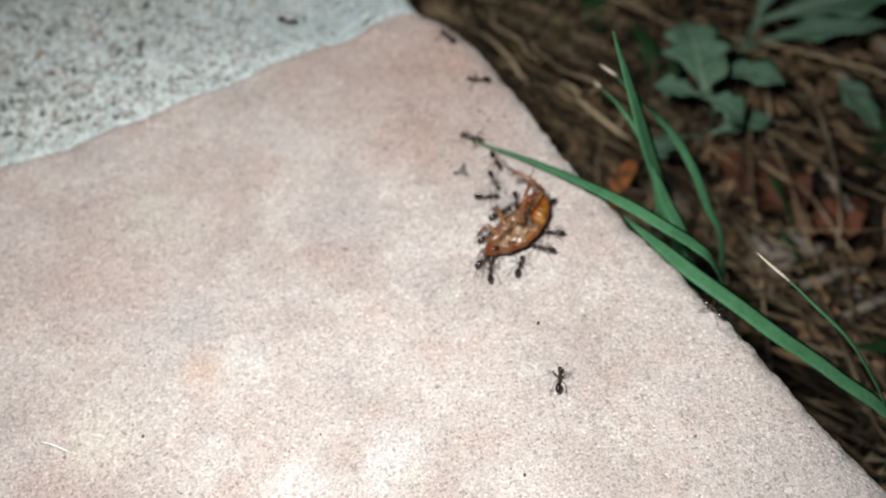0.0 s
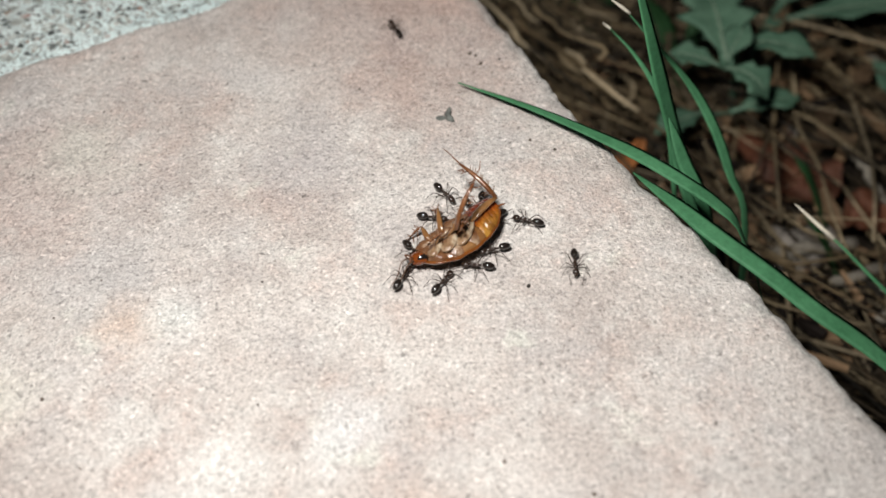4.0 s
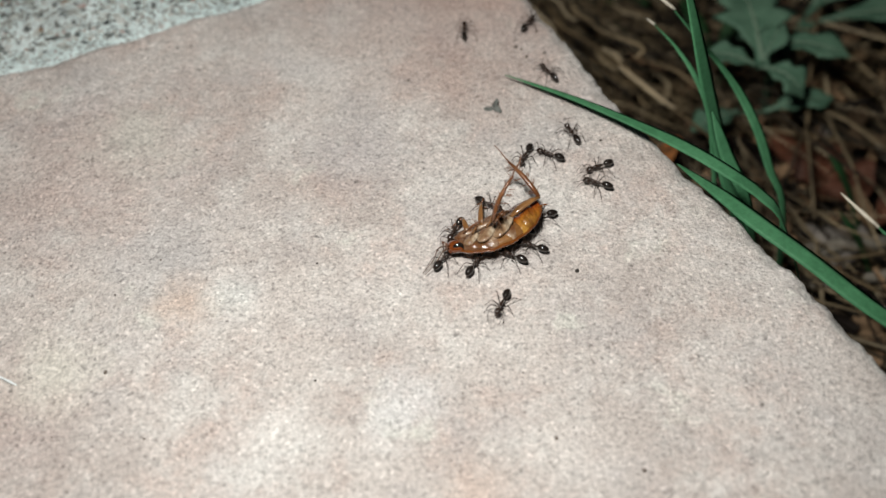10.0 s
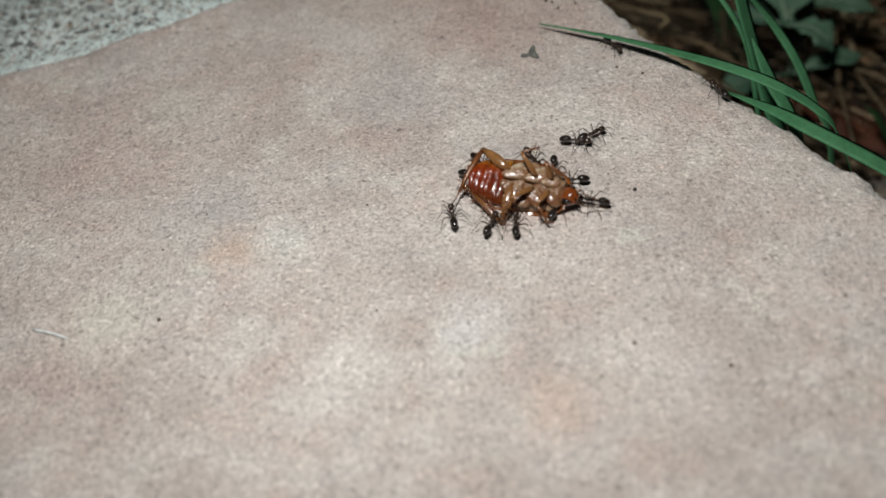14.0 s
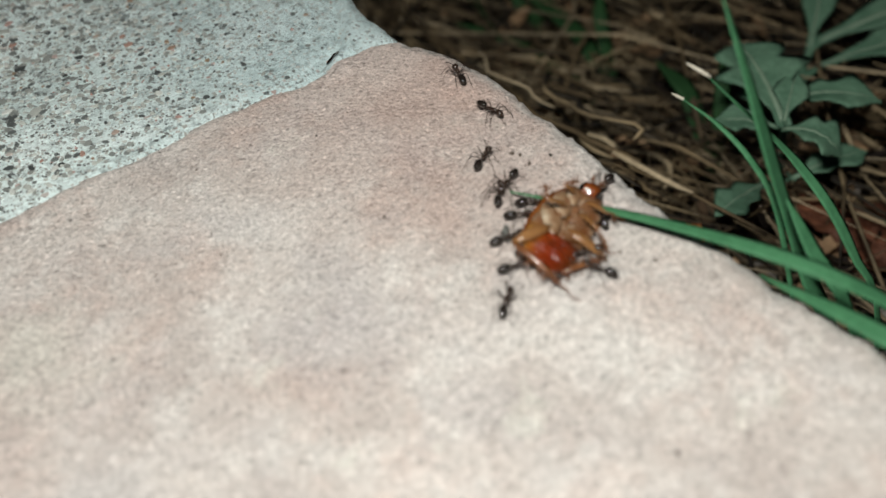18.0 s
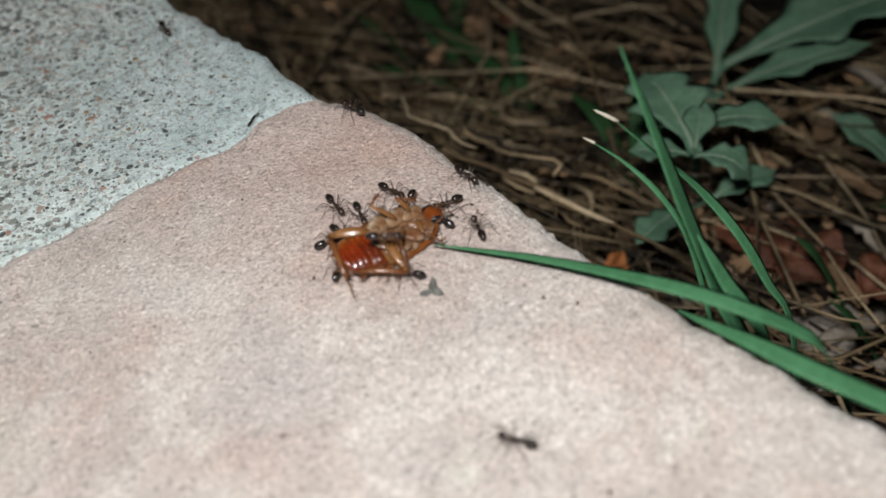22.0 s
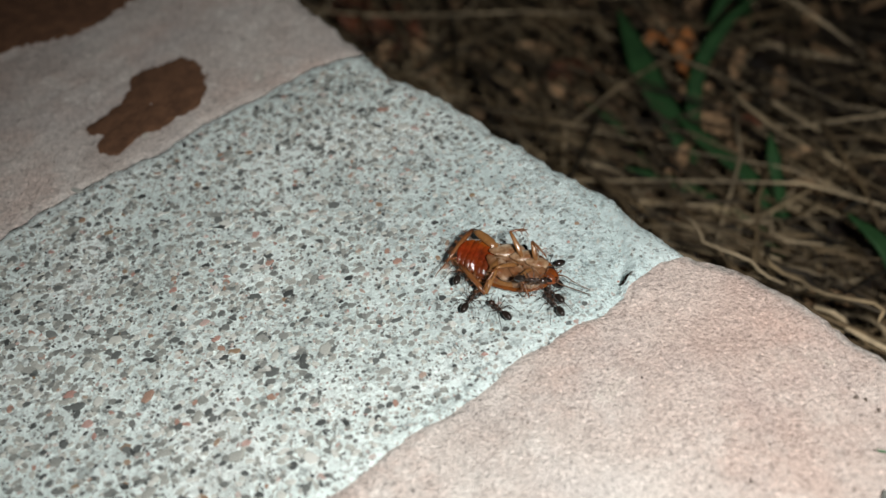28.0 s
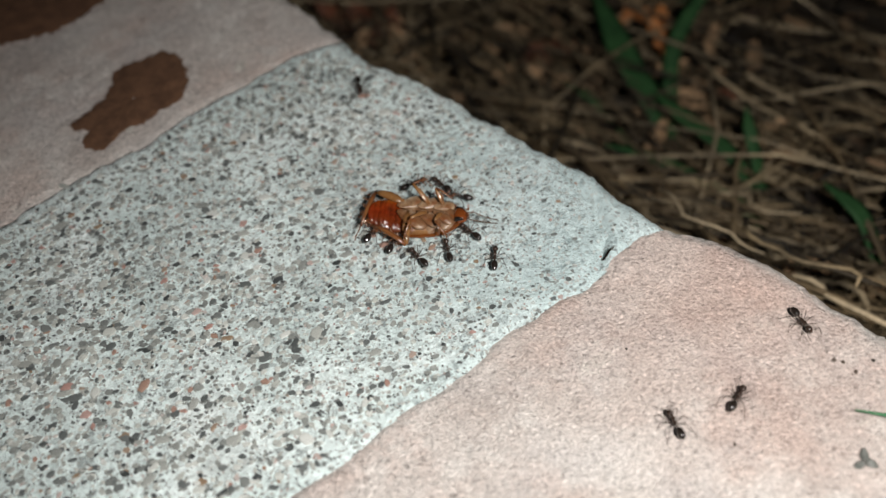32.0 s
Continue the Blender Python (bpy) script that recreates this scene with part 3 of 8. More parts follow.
def in_mortar(rng):
    """A place in the joint and how coarse the mortar is there: finer towards the corner."""
    while True:
        x, y = rng.uniform(-3.0, -0.3), rng.uniform(3.2, 5.7)
        low, high = np.interp(x, JOINT[:, 0], JOINT[:, 1]), np.interp(x, JOINT_FAR[:, 0], JOINT_FAR[:, 1])
        if not low + 0.05 < y < high - 0.05 or x > rim_x(y) - 0.08:
            continue
        coarse = min(1.0, max(0.12, (math.hypot(x + 0.35, y - 4.25) - 0.25) / 1.1))
        smooth = 0.5 + 0.5 * noise.noise((x * 1.8, y * 1.8, 4.4))
        if rng.random() < coarse * (0.45 + 0.55 * smooth):
            return x, y, coarse


def aggregate():
    rng = random.Random(12)
    shapes = [pebble_mesh(k) for k in range(16)]
    big = [(-1.729, 4.096), (-1.383, 4.474), (-1.88, 4.882), (-2.419, 5.151), (-1.546, 4.144), (-1.631, 3.811)]
    for k in range(300):
        if k < len(big):
            (x, y), r = big[k], rng.uniform(0.020, 0.028)
        else:
            x, y, coarse = in_mortar(rng)
            r = 0.013 + 0.015 * rng.random() ** 1.6 * coarse
        ob = new("pebble", rng.choice(shapes))
        ob.matrix_world = Matrix.Translation(u(x, y, top(x, y) - 0.001)) @ Matrix.Rotation(rng.gauss(0.2, 0.7), 4, "Z") @ Matrix.Diagonal((r * U * 1.15, r * U, r * U * 0.7, 1))
        ob.parent = mortar
    # the smaller bits, too many to count
    points, faces = [], []
    for _ in range(5200):
        x, y, coarse = in_mortar(rng)
        r, turn, h = (0.006 + 0.014 * rng.random() ** 1.7 * (0.4 + 0.6 * coarse)), rng.gauss(0.2, 0.8), top(x, y) - 0.0005
        ring, at = chip_ring(rng), len(points)
        n, c, s = len(ring), math.cos(turn), math.sin(turn)
        for size, up in ((1.0, -0.002), (0.85, 0.0022)):
            points += [u(x + r * size * (px * c - py * s), y + r * size * (px * s + py * c), h + up) for px, py in ring]
        faces += [(at + k, at + (k + 1) % n, at + n + (k + 1) % n, at + n + k) for k in range(n)] + [tuple(range(at + n, at + 2 * n))]
    mesh = bpy.data.meshes.new("grit")
    mesh.from_pydata(points, [], faces)
    mesh.materials.append(GRIT)
    ob = new("grit", mesh)
    ob.parent = mortar
    ob["kind"] = "stuff"


# ---- stains, crumbs and scraps on the paving ----
def crust(x, y, lumps, seed):
    """A thin brown crust: the union of round lumps (dx, dy, reach across, reach along), seen from its middle, with a frayed outline."""
    def reach(a):
        far = 0.02
        for dx, dy, rx, ry in lumps:
            c, s = math.cos(a) / rx, math.sin(a) / ry
            p, q = dx / rx, dy / ry
            b, d = c * p + s * q, c * c + s * s
            root = b * b - d * (p * p + q * q - 1)
            if root > 0 and b + root ** 0.5 > 0:
                far = max(far, (b + root ** 0.5) / d)
        return far

    n = 200
    out = [reach(2 * math.pi * k / n) for k in range(n)]
    out = [sum(out[(k + d) % n] for d in (-2, -1, 0, 1, 2)) / 5 for k in range(n)]
    rows = []
    for s, h in ((1.0, -0.004), (0.97, 0.001), (0.9, 0.004), (0.6, 0.005), (0.3, 0.005), (0.02, 0.005)):
        row = []
        for k in range(n):
            a = 2 * math.pi * k / n
            cx, sy = math.cos(a), math.sin(a)
            w = out[k] * (1 + 0.06 * noise.noise((cx * 7, sy * 7, seed)) + 0.06 * noise.noise((cx * 16, sy * 16, seed)) + 0.04 * noise.noise((cx * 40, sy * 40, seed)))
            qx, qy = x + w * s * cx, y + w * s * sy
            row.append(u(qx, qy, top(qx, qy) + h))
        rows.append(row)
    part("rust_stain", from_rows(rows, True), STAIN, far_stone, "rust-brown crusty stain")


crust(-2.13, 5.62, [(0.12, 0.10, 0.125, 0.21), (0.0, 0.0, 0.135, 0.19), (-0.10, -0.09, 0.11, 0.135), (-0.235, -0.10, 0.036, 0.055), (-0.15, -0.225, 0.070, 0.085), (0.02, 0.19, 0.12, 0.08)], 1.0)
crust(-2.62, 6.62, [(0, 0, 0.42, 0.40), (0.25, 0.1, 0.36, 0.30), (-0.25, -0.1, 0.40, 0.32)], 8.0)


def clover():
    """A dry three-lobed scrap of leaf."""
    thing = tagged(new("leaf_scrap"), "small grey-green three-lobed dry leaf scrap on the slab", "leaf scrap")
    for k in range(3):
        bm = bmesh.new()
        a = radians(70 + 125 * k)
        egg(bm, (0.021 * U * math.cos(a), 0.021 * U * math.sin(a), 0), (0.020 * U, 0.0125 * U, 0.004 * U), 0, 6, 10, 0.25)
        bmesh.ops.rotate(bm, verts=bm.verts, cent=(0.021 * U * math.cos(a), 0.021 * U * math.sin(a), 0), matrix=Matrix.Rotation(a, 3, "Z"))
        for v in bm.verts:
            v.co.z += 0.15 * U * noise.noise(v.co * 900) * 0.12
        part("lobe", bm, CLOVER, thing)
    thing.matrix_world = Matrix.Translation(u(-0.03, 3.214, top(-0.03, 3.214) + 0.006))


clover()


def joint_scrap():
    """A curled black bit of leaf caught in the joint, with a paler torn end."""
    rows = []
    for i in range(9):
        f = i / 8 - 0.5
        w = 0.0050 * math.cos(f * 2.6) ** 0.6
        x, y = -0.488 + 0.040 * f, 4.190 + 0.012 * f + 0.006 * math.sin(f * 5)
        rows.append([u(x - 0.6 * w * a, y + 0.8 * w * a, top(x, y) + 0.005 + 0.004 * abs(a) + 0.006 * f * f + b * 0.0012) for a, b in ((-1, 0), (-0.4, 1), (0.4, 1), (1, 0), (0.4, -1), (-0.4, -1))])
    thing = tagged(part("leaf_scrap", from_rows(rows, True), GASTER), "curled black scrap of leaf caught in the joint", "leaf scrap")
    bm = bmesh.new()
    tube(bm, bent([u(-0.470, 4.196, top(-0.47, 4.196) + 0.008), u(-0.462, 4.203, top(-0.462, 4.203) + 0.011), u(-0.458, 4.212, top(-0.458, 4.212) + 0.008)], 6), [0.003 * U, 0.004 * U, 0.004 * U, 0.004 * U, 0.003 * U, 0.001 * U], 6, 0.5)
    part("torn_end", bm, CLOVER, thing, "grey torn end")


joint_scrap()


def crumbs():
    rng = random.Random(31)
    known = [(0.26, 2.43), (0.283, 3.085), (0.172, 1.803), (0.426, 1.704), (0.373, 3.038), (-0.371, 3.367), (-1.26, 2.0), (0.056, 3.57), (0.08, 3.555), (0.173, 3.536), (0.10, 3.51)]
    scattered = [(rng.uniform(-1.4, 0.9), rng.uniform(1.5, 3.9)) for _ in range(34)]
    for i, (x, y) in enumerate(known + scattered):
        if x > rim_x(y) - 0.1 or y > np.interp(x, JOINT[:, 0], JOINT[:, 1]) - 0.05:
            continue
        r = rng.uniform(0.005, 0.007) if i < len(known) else rng.uniform(0.002, 0.004)
        bm = bmesh.new()
        egg(bm, (0, 0, 0), (r * U * 1.3, r * U, r * U * 0.7), 0, 4, 7, 0.3)
        for v in bm.verts:
            v.co *= 1 + 0.4 * noise.noise(v.co * 4000 + Vector((i, 0, 0)))
        ob = tagged(part("crumb", bm, CRUMB), "tiny dark crumb of soil on the slab", "crumb", "crumbs on the slab")
        ob.matrix_world = Matrix.Translation(u(x, y, top(x, y) + r * 0.5)) @ Matrix.Rotation(rng.uniform(0, 6.3), 4, "Z")


crumbs()


def fibre(points):
    bm = bmesh.new()
    line = bent([u(x, y, top(x, y) + 0.004) for x, y in points], 12)
    tube(bm, line, [0.002 * U] + [0.0048 * U * (0.7 + 0.5 * math.sin(k * 2.1) ** 2) for k in range(10)] + [0.0014 * U], 5, 0.5)
    tagged(part("fibre", bm, FIBRE), "thin white glossy fibre lying on the slab", "fibre", "fibres on the slab")


fibre([(-2.10, 2.36), (-2.02, 2.375), (-1.95, 2.40), (-1.90, 2.415)])
fibre([(-1.66, 1.995), (-1.60, 1.975), (-1.53, 1.945)])


# ---- grass and weeds ----
def blade(points, width, fold=0.05, n=26, base=0.7):
    """A grass blade along points from its tip to its base: creased along the middle, thin, widest at two thirds."""
    line = bent([u(*p) for p in points], n)
    rows = []
    for i, p in enumerate(line):
        s = i / (n - 1)
        w = width * U * 0.58 * min(1.0, (s / 0.35 + 0.03) ** 0.75) * (1 - (1 - base) * max(0, s - 0.6) / 0.4)
        along = (line[min(i + 1, n - 1)] - line[max(i - 1, 0)]).normalized()
        side = along.cross((0, 0, 1))
        side = side.normalized() if side.length > 0.05 else Vector((0.8, 0.6, 0))
        above = side.cross(along).normalized()
        side = (side + above * 0.12).normalized()
        t = 0.00009
        rows.append([p + side * a * w + above * (abs(a) * fold * w + b * t) for a, b in ((-1, 0), (-0.5, 1), (0, 1), (0.5, 1), (1, 0), (0.5, -1), (0, -1), (-0.5, -1))])
    bm = from_rows(rows, True)
    return bm


def grass_tuft(label, blades, tips=(), material=None):
    thing = tagged(new("grass_tuft"), label, "grass", "grass tufts")
    made = []
    for points, width in blades:
        made.append(part("blade", blade(points, width), material or GRASS, thing))
    for which, points, radius in tips:
        bm = bmesh.new()
        line = bent([u(*p) for p in points], 6)
        tube(bm, line, [radius * U * f for f in (0.25, 0.6, 0.85, 1, 1, 0.9)], 6)
        part("dry_tip", bm, DRY_TIP, made[which], "bleached dry tip")
    return thing


grass_tuft("green grass blades leaning onto the paving's edge", [
    ([(0.015, 3.37, 0.03), (0.29, 3.21, 0.05), (0.53, 3.04, 0.07), (0.67, 2.93, 0.08), (0.79, 2.825, 0.08), (0.92, 2.76, 0.02), (1.02, 2.725, -0.1), (1.2, 2.7, -0.6), (1.3, 2.68, -1.36)], 0.058),
    ([(0.66, 2.97, -0.05), (0.72, 2.86, -0.01), (0.79, 2.75, 0.02), (0.89, 2.62, 0.03), (1.04, 2.48, 0.01), (1.2, 2.35, -0.04), (1.40, 2.21, -0.11), (1.72, 2.02, -0.36), (1.95, 1.92, -1.36)], 0.072),
    ([(0.61, 3.42, 0.60), (0.69, 3.345, 0.36), (0.77, 3.27, 0.11), (0.84, 3.21, -0.10), (0.90, 3.15, -0.28), (1.02, 3.0, -0.6), (1.2, 2.8, -1.36)], 0.084),
    ([(0.66, 3.555, 0.21), (0.76, 3.525, 0.10), (0.93, 3.46, -0.08), (1.03, 3.33, -0.20), (1.10, 3.21, -0.34), (1.185, 3.12, -0.55), (1.27, 2.95, -1.36)], 0.044),
    ([(0.605, 3.60, 0.095), (0.69, 3.50, 0.06), (0.77, 3.39, -0.01), (0.83, 3.27, -0.13), (0.90, 3.12, -0.5), (1.1, 2.95, -1.36)], 0.024),
    ([(0.80, 3.18, 0.02), (0.86, 3.08, -0.1), (0.98, 2.92, -0.35), (1.2, 2.75, -1.36)], 0.06),
], [(3, [(0.596, 3.577, 0.253), (0.63, 3.565, 0.232), (0.67, 3.552, 0.205)], 0.007), (4, [(0.58, 3.629, 0.099), (0.61, 3.596, 0.095)], 0.005)])
grass_tuft("thin grass stalk with a bleached tip beside the paving", [
    ([(1.12, 2.47, 0.29), (1.25, 2.36, 0.22), (1.45, 2.2, 0.05), (1.65, 2.05, -0.4), (1.75, 1.95, -1.36)], 0.016),
], [(0, [(1.07, 2.52, 0.31), (1.12, 2.47, 0.29), (1.18, 2.42, 0.262)], 0.0065)])


def ground_tufts():
    rng = random.Random(17)
    fixed = [
        [([(0.46, 7.0, -0.92), (0.46, 6.65, -0.96), (0.47, 6.31, -1.03), (0.53, 6.04, -1.12), (0.62, 5.8, -1.38)], 0.17), ([(1.28, 6.82, -0.82), (1.0, 6.66, -0.90), (0.76, 6.42, -1.02), (0.62, 6.05, -1.2), (0.62, 5.82, -1.38)], 0.085)],
        [([(0.50, 6.06, -1.0), (0.60, 5.85, -1.03), (0.76, 5.55, -1.1), (0.90, 5.28, -1.38)], 0.11), ([(0.88, 5.72, -0.92), (0.85, 5.52, -1.02), (0.90, 5.28, -1.38)], 0.07)],
        [([(0.10, 5.76, -1.02), (0.30, 5.66, -1.06), (0.52, 5.45, -1.12), (0.66, 5.2, -1.38)], 0.09), ([(0.56, 5.36, -1.06), (0.68, 5.14, -1.12), (0.80, 4.95, -1.38)], 0.08)],
        [([(1.60, 3.82, -0.90), (1.68, 3.74, -0.98), (1.86, 3.60, -1.36)], 0.055), ([(1.60, 3.50, -0.95), (1.70, 3.42, -1.05), (1.86, 3.30, -1.36)], 0.05)],
        [([(1.02, 5.1, -0.95), (1.12, 4.85, -1.0), (1.2, 4.6, -1.36)], 0.10), ([(1.3, 4.95, -0.8), (1.24, 4.75, -1.0), (1.2, 4.6, -1.36)], 0.07)],
        [([(0.95, 6.8, -1.0), (1.2, 7.0, -0.9), (1.45, 7.2, -1.36)], 0.09)],
        [([(0.05, 6.3, -1.0), (0.2, 6.1, -1.05), (0.38, 5.9, -1.36)], 0.07)],
    ]
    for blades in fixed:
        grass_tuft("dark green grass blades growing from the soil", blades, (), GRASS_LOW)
    for x, y, n in ((2.1, 2.7, 4), (2.3, 4.2, 3)):
        blades = []
        for _ in range(n):
            a, reach, high = rng.uniform(0, 6.3), rng.uniform(0.2, 0.45), rng.uniform(0.3, 0.7)
            tip = (x + reach * math.cos(a), y + reach * math.sin(a), -1.36 + high)
            mid = (x + 0.35 * reach * math.cos(a), y + 0.35 * reach * math.sin(a), -1.36 + high * 0.75)
            blades.append(([tip, mid, (x + rng.gauss(0, 0.03), y + rng.gauss(0, 0.03), -1.38)], rng.uniform(0.04, 0.07)))
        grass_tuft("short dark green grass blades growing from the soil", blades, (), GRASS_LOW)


ground_tufts()


def leaf(base, tip, width, lobes, sag, depth=0.40, n=56):
    """A lobed leaf blade from base to tip, with a crease, wavy edges and thickness."""
    base, tip = u(*base), u(*tip)
    along = tip - base
    side = along.cross((0, 0, 1)).normalized()
    above = side.cross(along).normalized()
    rows = []
    for i in range(n):
        s = i / (n - 1)
        swell = min(1.0, max(0.0, (s - 0.12) / 0.38))
        w = width * U * 0.62 * (0.16 + 0.84 * swell * swell * (3 - 2 * swell)) * min(1.0, ((1 - s) / 0.30 + 0.02) ** 0.6)
        w *= 1 - depth * (0.5 + 0.5 * math.cos(2 * math.pi * lobes * (s + 0.06 * noise.noise((base.x * 300, s * 3, 0))))) * min(1.0, s * 2.2)
        p = base + along * s + above * (sag * U * (s - s * s) * 4)
        row = []
        for a, b in ((-1, 0), (-0.66, 1), (-0.33, 1), (0, 1), (0.33, 1), (0.66, 1), (1, 0), (0.66, -1), (0.33, -1), (0, -1), (-0.33, -1), (-0.66, -1)):
            wave = 0.10 * noise.noise((s * 6, a * 2, base.x * 500)) + 0.22 * abs(a)
            row.append(p + side * (a * w + (0.10 * w * noise.noise((s * 9, a, base.y * 400)))) + above * (wave * w + b * 0.00012) - along * (0.03 * abs(a)))
        rows.append(row)
    return from_rows(rows, True), [row[3] + above * 0.00005 for row in rows[:-4:4]]


def weed(label, root, leaves, stems):
    thing = tagged(new("weed_plant"), label, "weed", "leafy weeds")
    for points, r in stems:
        bm = bmesh.new()
        line = bent([u(*p) for p in points], 12)
        tube(bm, line, [r * U * (1 - 0.5 * k / 11) for k in range(12)], 7)
        part("stem", bm, WEED, thing)
    for base, tip, width, lobes, sag in leaves:
        bm, spine = leaf(base, tip, width, lobes, sag)
        blade_of = part("leaf", bm, WEED, thing)
        bm = bmesh.new()
        tube(bm, spine, [0.020 * U * width / 0.4 * (1 - 0.8 * k / len(spine)) for k in range(len(spine))], 6, 0.7)
        part("midrib", bm, VEIN, blade_of, "pale midrib")
    return thing


weed("grey-green weed with deeply lobed leaves on the soil", (1.45, 4.5), [
    ((1.80, 5.05, -0.95), (2.86, 5.04, -0.68), 0.38, 3, 0.05),
    ((1.74, 4.89, -0.97), (2.47, 4.82, -0.80), 0.20, 3, 0.04),
    ((1.76, 5.02, -0.95), (2.08, 5.66, -0.70), 0.20, 2, 0.02),
    ((1.30, 4.24, -0.69), (1.25, 4.74, -0.62), 0.34, 3, 0.05),
    ((1.26, 4.22, -0.68), (1.02, 4.30, -0.66), 0.17, 2, 0.02),
    ((1.28, 4.20, -0.68), (1.48, 4.05, -0.74), 0.20, 2, 0.06),
    ((1.30, 4.24, -0.67), (1.42, 4.46, -0.60), 0.12, 1, 0.02),
    ((1.40, 4.48, -0.78), (1.75, 4.30, -0.70), 0.19, 2, 0.05),
    ((1.36, 4.50, -0.78), (1.22, 4.58, -0.78), 0.12, 1, 0.02),
    ((1.36, 4.17, -0.95), (1.72, 4.25, -0.93), 0.15, 2, 0.03),
    ((1.20, 4.10, -0.88), (0.95, 3.98, -0.90), 0.16, 2, 0.02),
], [
    ([(1.47, 4.52, -1.38), (1.50, 4.60, -1.12), (1.66, 4.86, -0.99), (1.78, 5.03, -0.95), (1.92, 5.06, -0.92)], 0.030),
    ([(1.63, 4.82, -1.0), (1.74, 4.885, -0.97), (1.86, 4.89, -0.95)], 0.022),
    ([(1.47, 4.52, -1.30), (1.42, 4.48, -0.86), (1.32, 4.28, -0.70), (1.28, 4.22, -0.68)], 0.018),
    ([(1.47, 4.52, -1.34), (1.40, 4.3, -1.05), (1.34, 4.17, -0.95), (1.18, 4.09, -0.89)], 0.012),
])
weed("grey-green leafy weed rooted in the soil", (2.5, 4.2), [
    ((2.4, 4.25, -1.15), (2.15, 4.55, -0.95), 0.2, 2, 0.03),
    ((2.45, 4.2, -1.15), (2.9, 4.35, -0.9), 0.24, 2, 0.03),
    ((2.42, 4.15, -1.15), (2.5, 3.8, -1.0), 0.2, 2, 0.03),
], [([(2.42, 4.2, -1.38), (2.42, 4.2, -1.15)], 0.02)])


# ---- dead leaves, twigs and chips on the soil ----
def dead_leaf(label, x, y, z, length, width, turn, material, seed, curl=0.25):
    rows = []
    for i in range(22):
        s = i / 21
        w = width * 0.5 * math.sin(math.pi * min(1, 0.04 + s * 0.95)) ** 0.7
        row = []
        for a, b in [(k / 4, 1) for k in range(-4, 5)] + [(k / 4, -1) for k in range(4, -5, -1)]:
            px = (s - 0.5) * length
            py = a * w * (1 + 0.2 * noise.noise((s * 5, a, seed)))
            h = curl * abs(a) ** 1.6 * width * 0.5 + 0.15 * noise.noise((px * 5, py * 5, seed)) + 0.08 * noise.noise((px * 12, py * 12, seed)) + b * 0.004
            row.append(u(x + px * math.cos(turn) - py * math.sin(turn), y + px * math.sin(turn) + py * math.cos(turn), z + h))
        rows.append(row)
    thing = tagged(part("dead_leaf", from_rows(rows, True), material), label, "dead leaf", "dead leaves")
    bm = bmesh.new()
    spine = [row[4] + Vector((0, 0, 0.006 * U)) for row in rows[1:-1:3]]
    spine = [spine[0] + (spine[0] - spine[1]) * 1.6] + spine
    tube(bm, spine, [0.014 * U * (1 - 0.1 * k) for k in range(len(spine))], 6)
    part("midrib", bm, material, thing, "stiff midrib and stalk")
    return thing


dead_leaf("curled red-brown dead leaf lying on the soil", 1.66, 4.02, -1.22, 0.60, 0.36, -0.75, DEAD_LEAF, 2.0, 0.35)
dead_leaf("red-brown dead leaf half under dry grass", 2.05, 3.75, -1.25, 0.34, 0.26, 0.6, DEAD_LEAF, 5.0)
dead_leaf("small orange-tan dead leaf beside the paving", 0.85, 3.98, -1.08, 0.30, 0.14, 1.2, TAN_LEAF, 8.0, 0.5)
dead_leaf("orange dead leaf among the dry grass", 0.80, 6.66, -1.08, 0.40, 0.20, 1.2, TAN_LEAF, 11.0)
dead_leaf("small orange scrap of dead leaf among dry grass", 0.70, 6.86, -1.08, 0.22, 0.14, 0.4, TAN_LEAF, 21.0)
dead_leaf("small red-brown dead leaf among dry grass", 0.89, 6.05, -1.10, 0.20, 0.10, 2.0, DEAD_LEAF, 23.0)
dead_leaf("orange-brown scrap of dead leaf on the soil", 0.12, 6.78, -1.15, 0.34, 0.22, 0.2, DEAD_LEAF, 14.0)
dead_leaf("dark red-brown dead leaf lying along the paving", -1.02, 7.6, -1.15, 1.0, 0.42, 2.1, DEAD_LEAF, 17.0)


def twig(points, r, label):
    bm = bmesh.new()
    line = bent([u(*p) for p in points], 14)
    tube(bm, [p + 0.02 * U * noise.noise_vector(p * 900) for p in line], [r * U * (1 + 0.15 * noise.noise((k, r * 99, 0))) for k in range(14)], 7)
    return tagged(part("twig", bm, TWIG), label, "twig", "twigs")


twig([(1.40, 3.42, -1.2), (1.62, 3.46, -1.16), (1.9, 3.52, -1.2)], 0.035, "pale weathered twig lying on the soil")
twig([(1.50, 3.28, -1.24), (1.75, 3.30, -1.2), (2.1, 3.42, -1.22)], 0.028, "pale weathered twig lying on the soil")
twig([(2.42, 5.12, -1.1), (2.52, 4.95, -1.06), (2.64, 4.72, -1.1)], 0.030, "pale weathered twig lying on the soil")
twig([(2.24, 4.80, -1.15), (2.33, 4.63, -1.12), (2.44, 4.42, -1.16)], 0.024, "grey weathered twig lying on the soil")
twig([(1.96, 4.12, -1.15), (2.0, 3.97, -1.10), (2.12, 3.78, -1.2)], 0.022, "pale weathered twig lying on the soil")
twig([(1.9, 3.1, -1.25), (2.2, 3.2, -1.2), (2.6, 3.2, -1.25)], 0.03, "pale weathered twig lying on the soil")


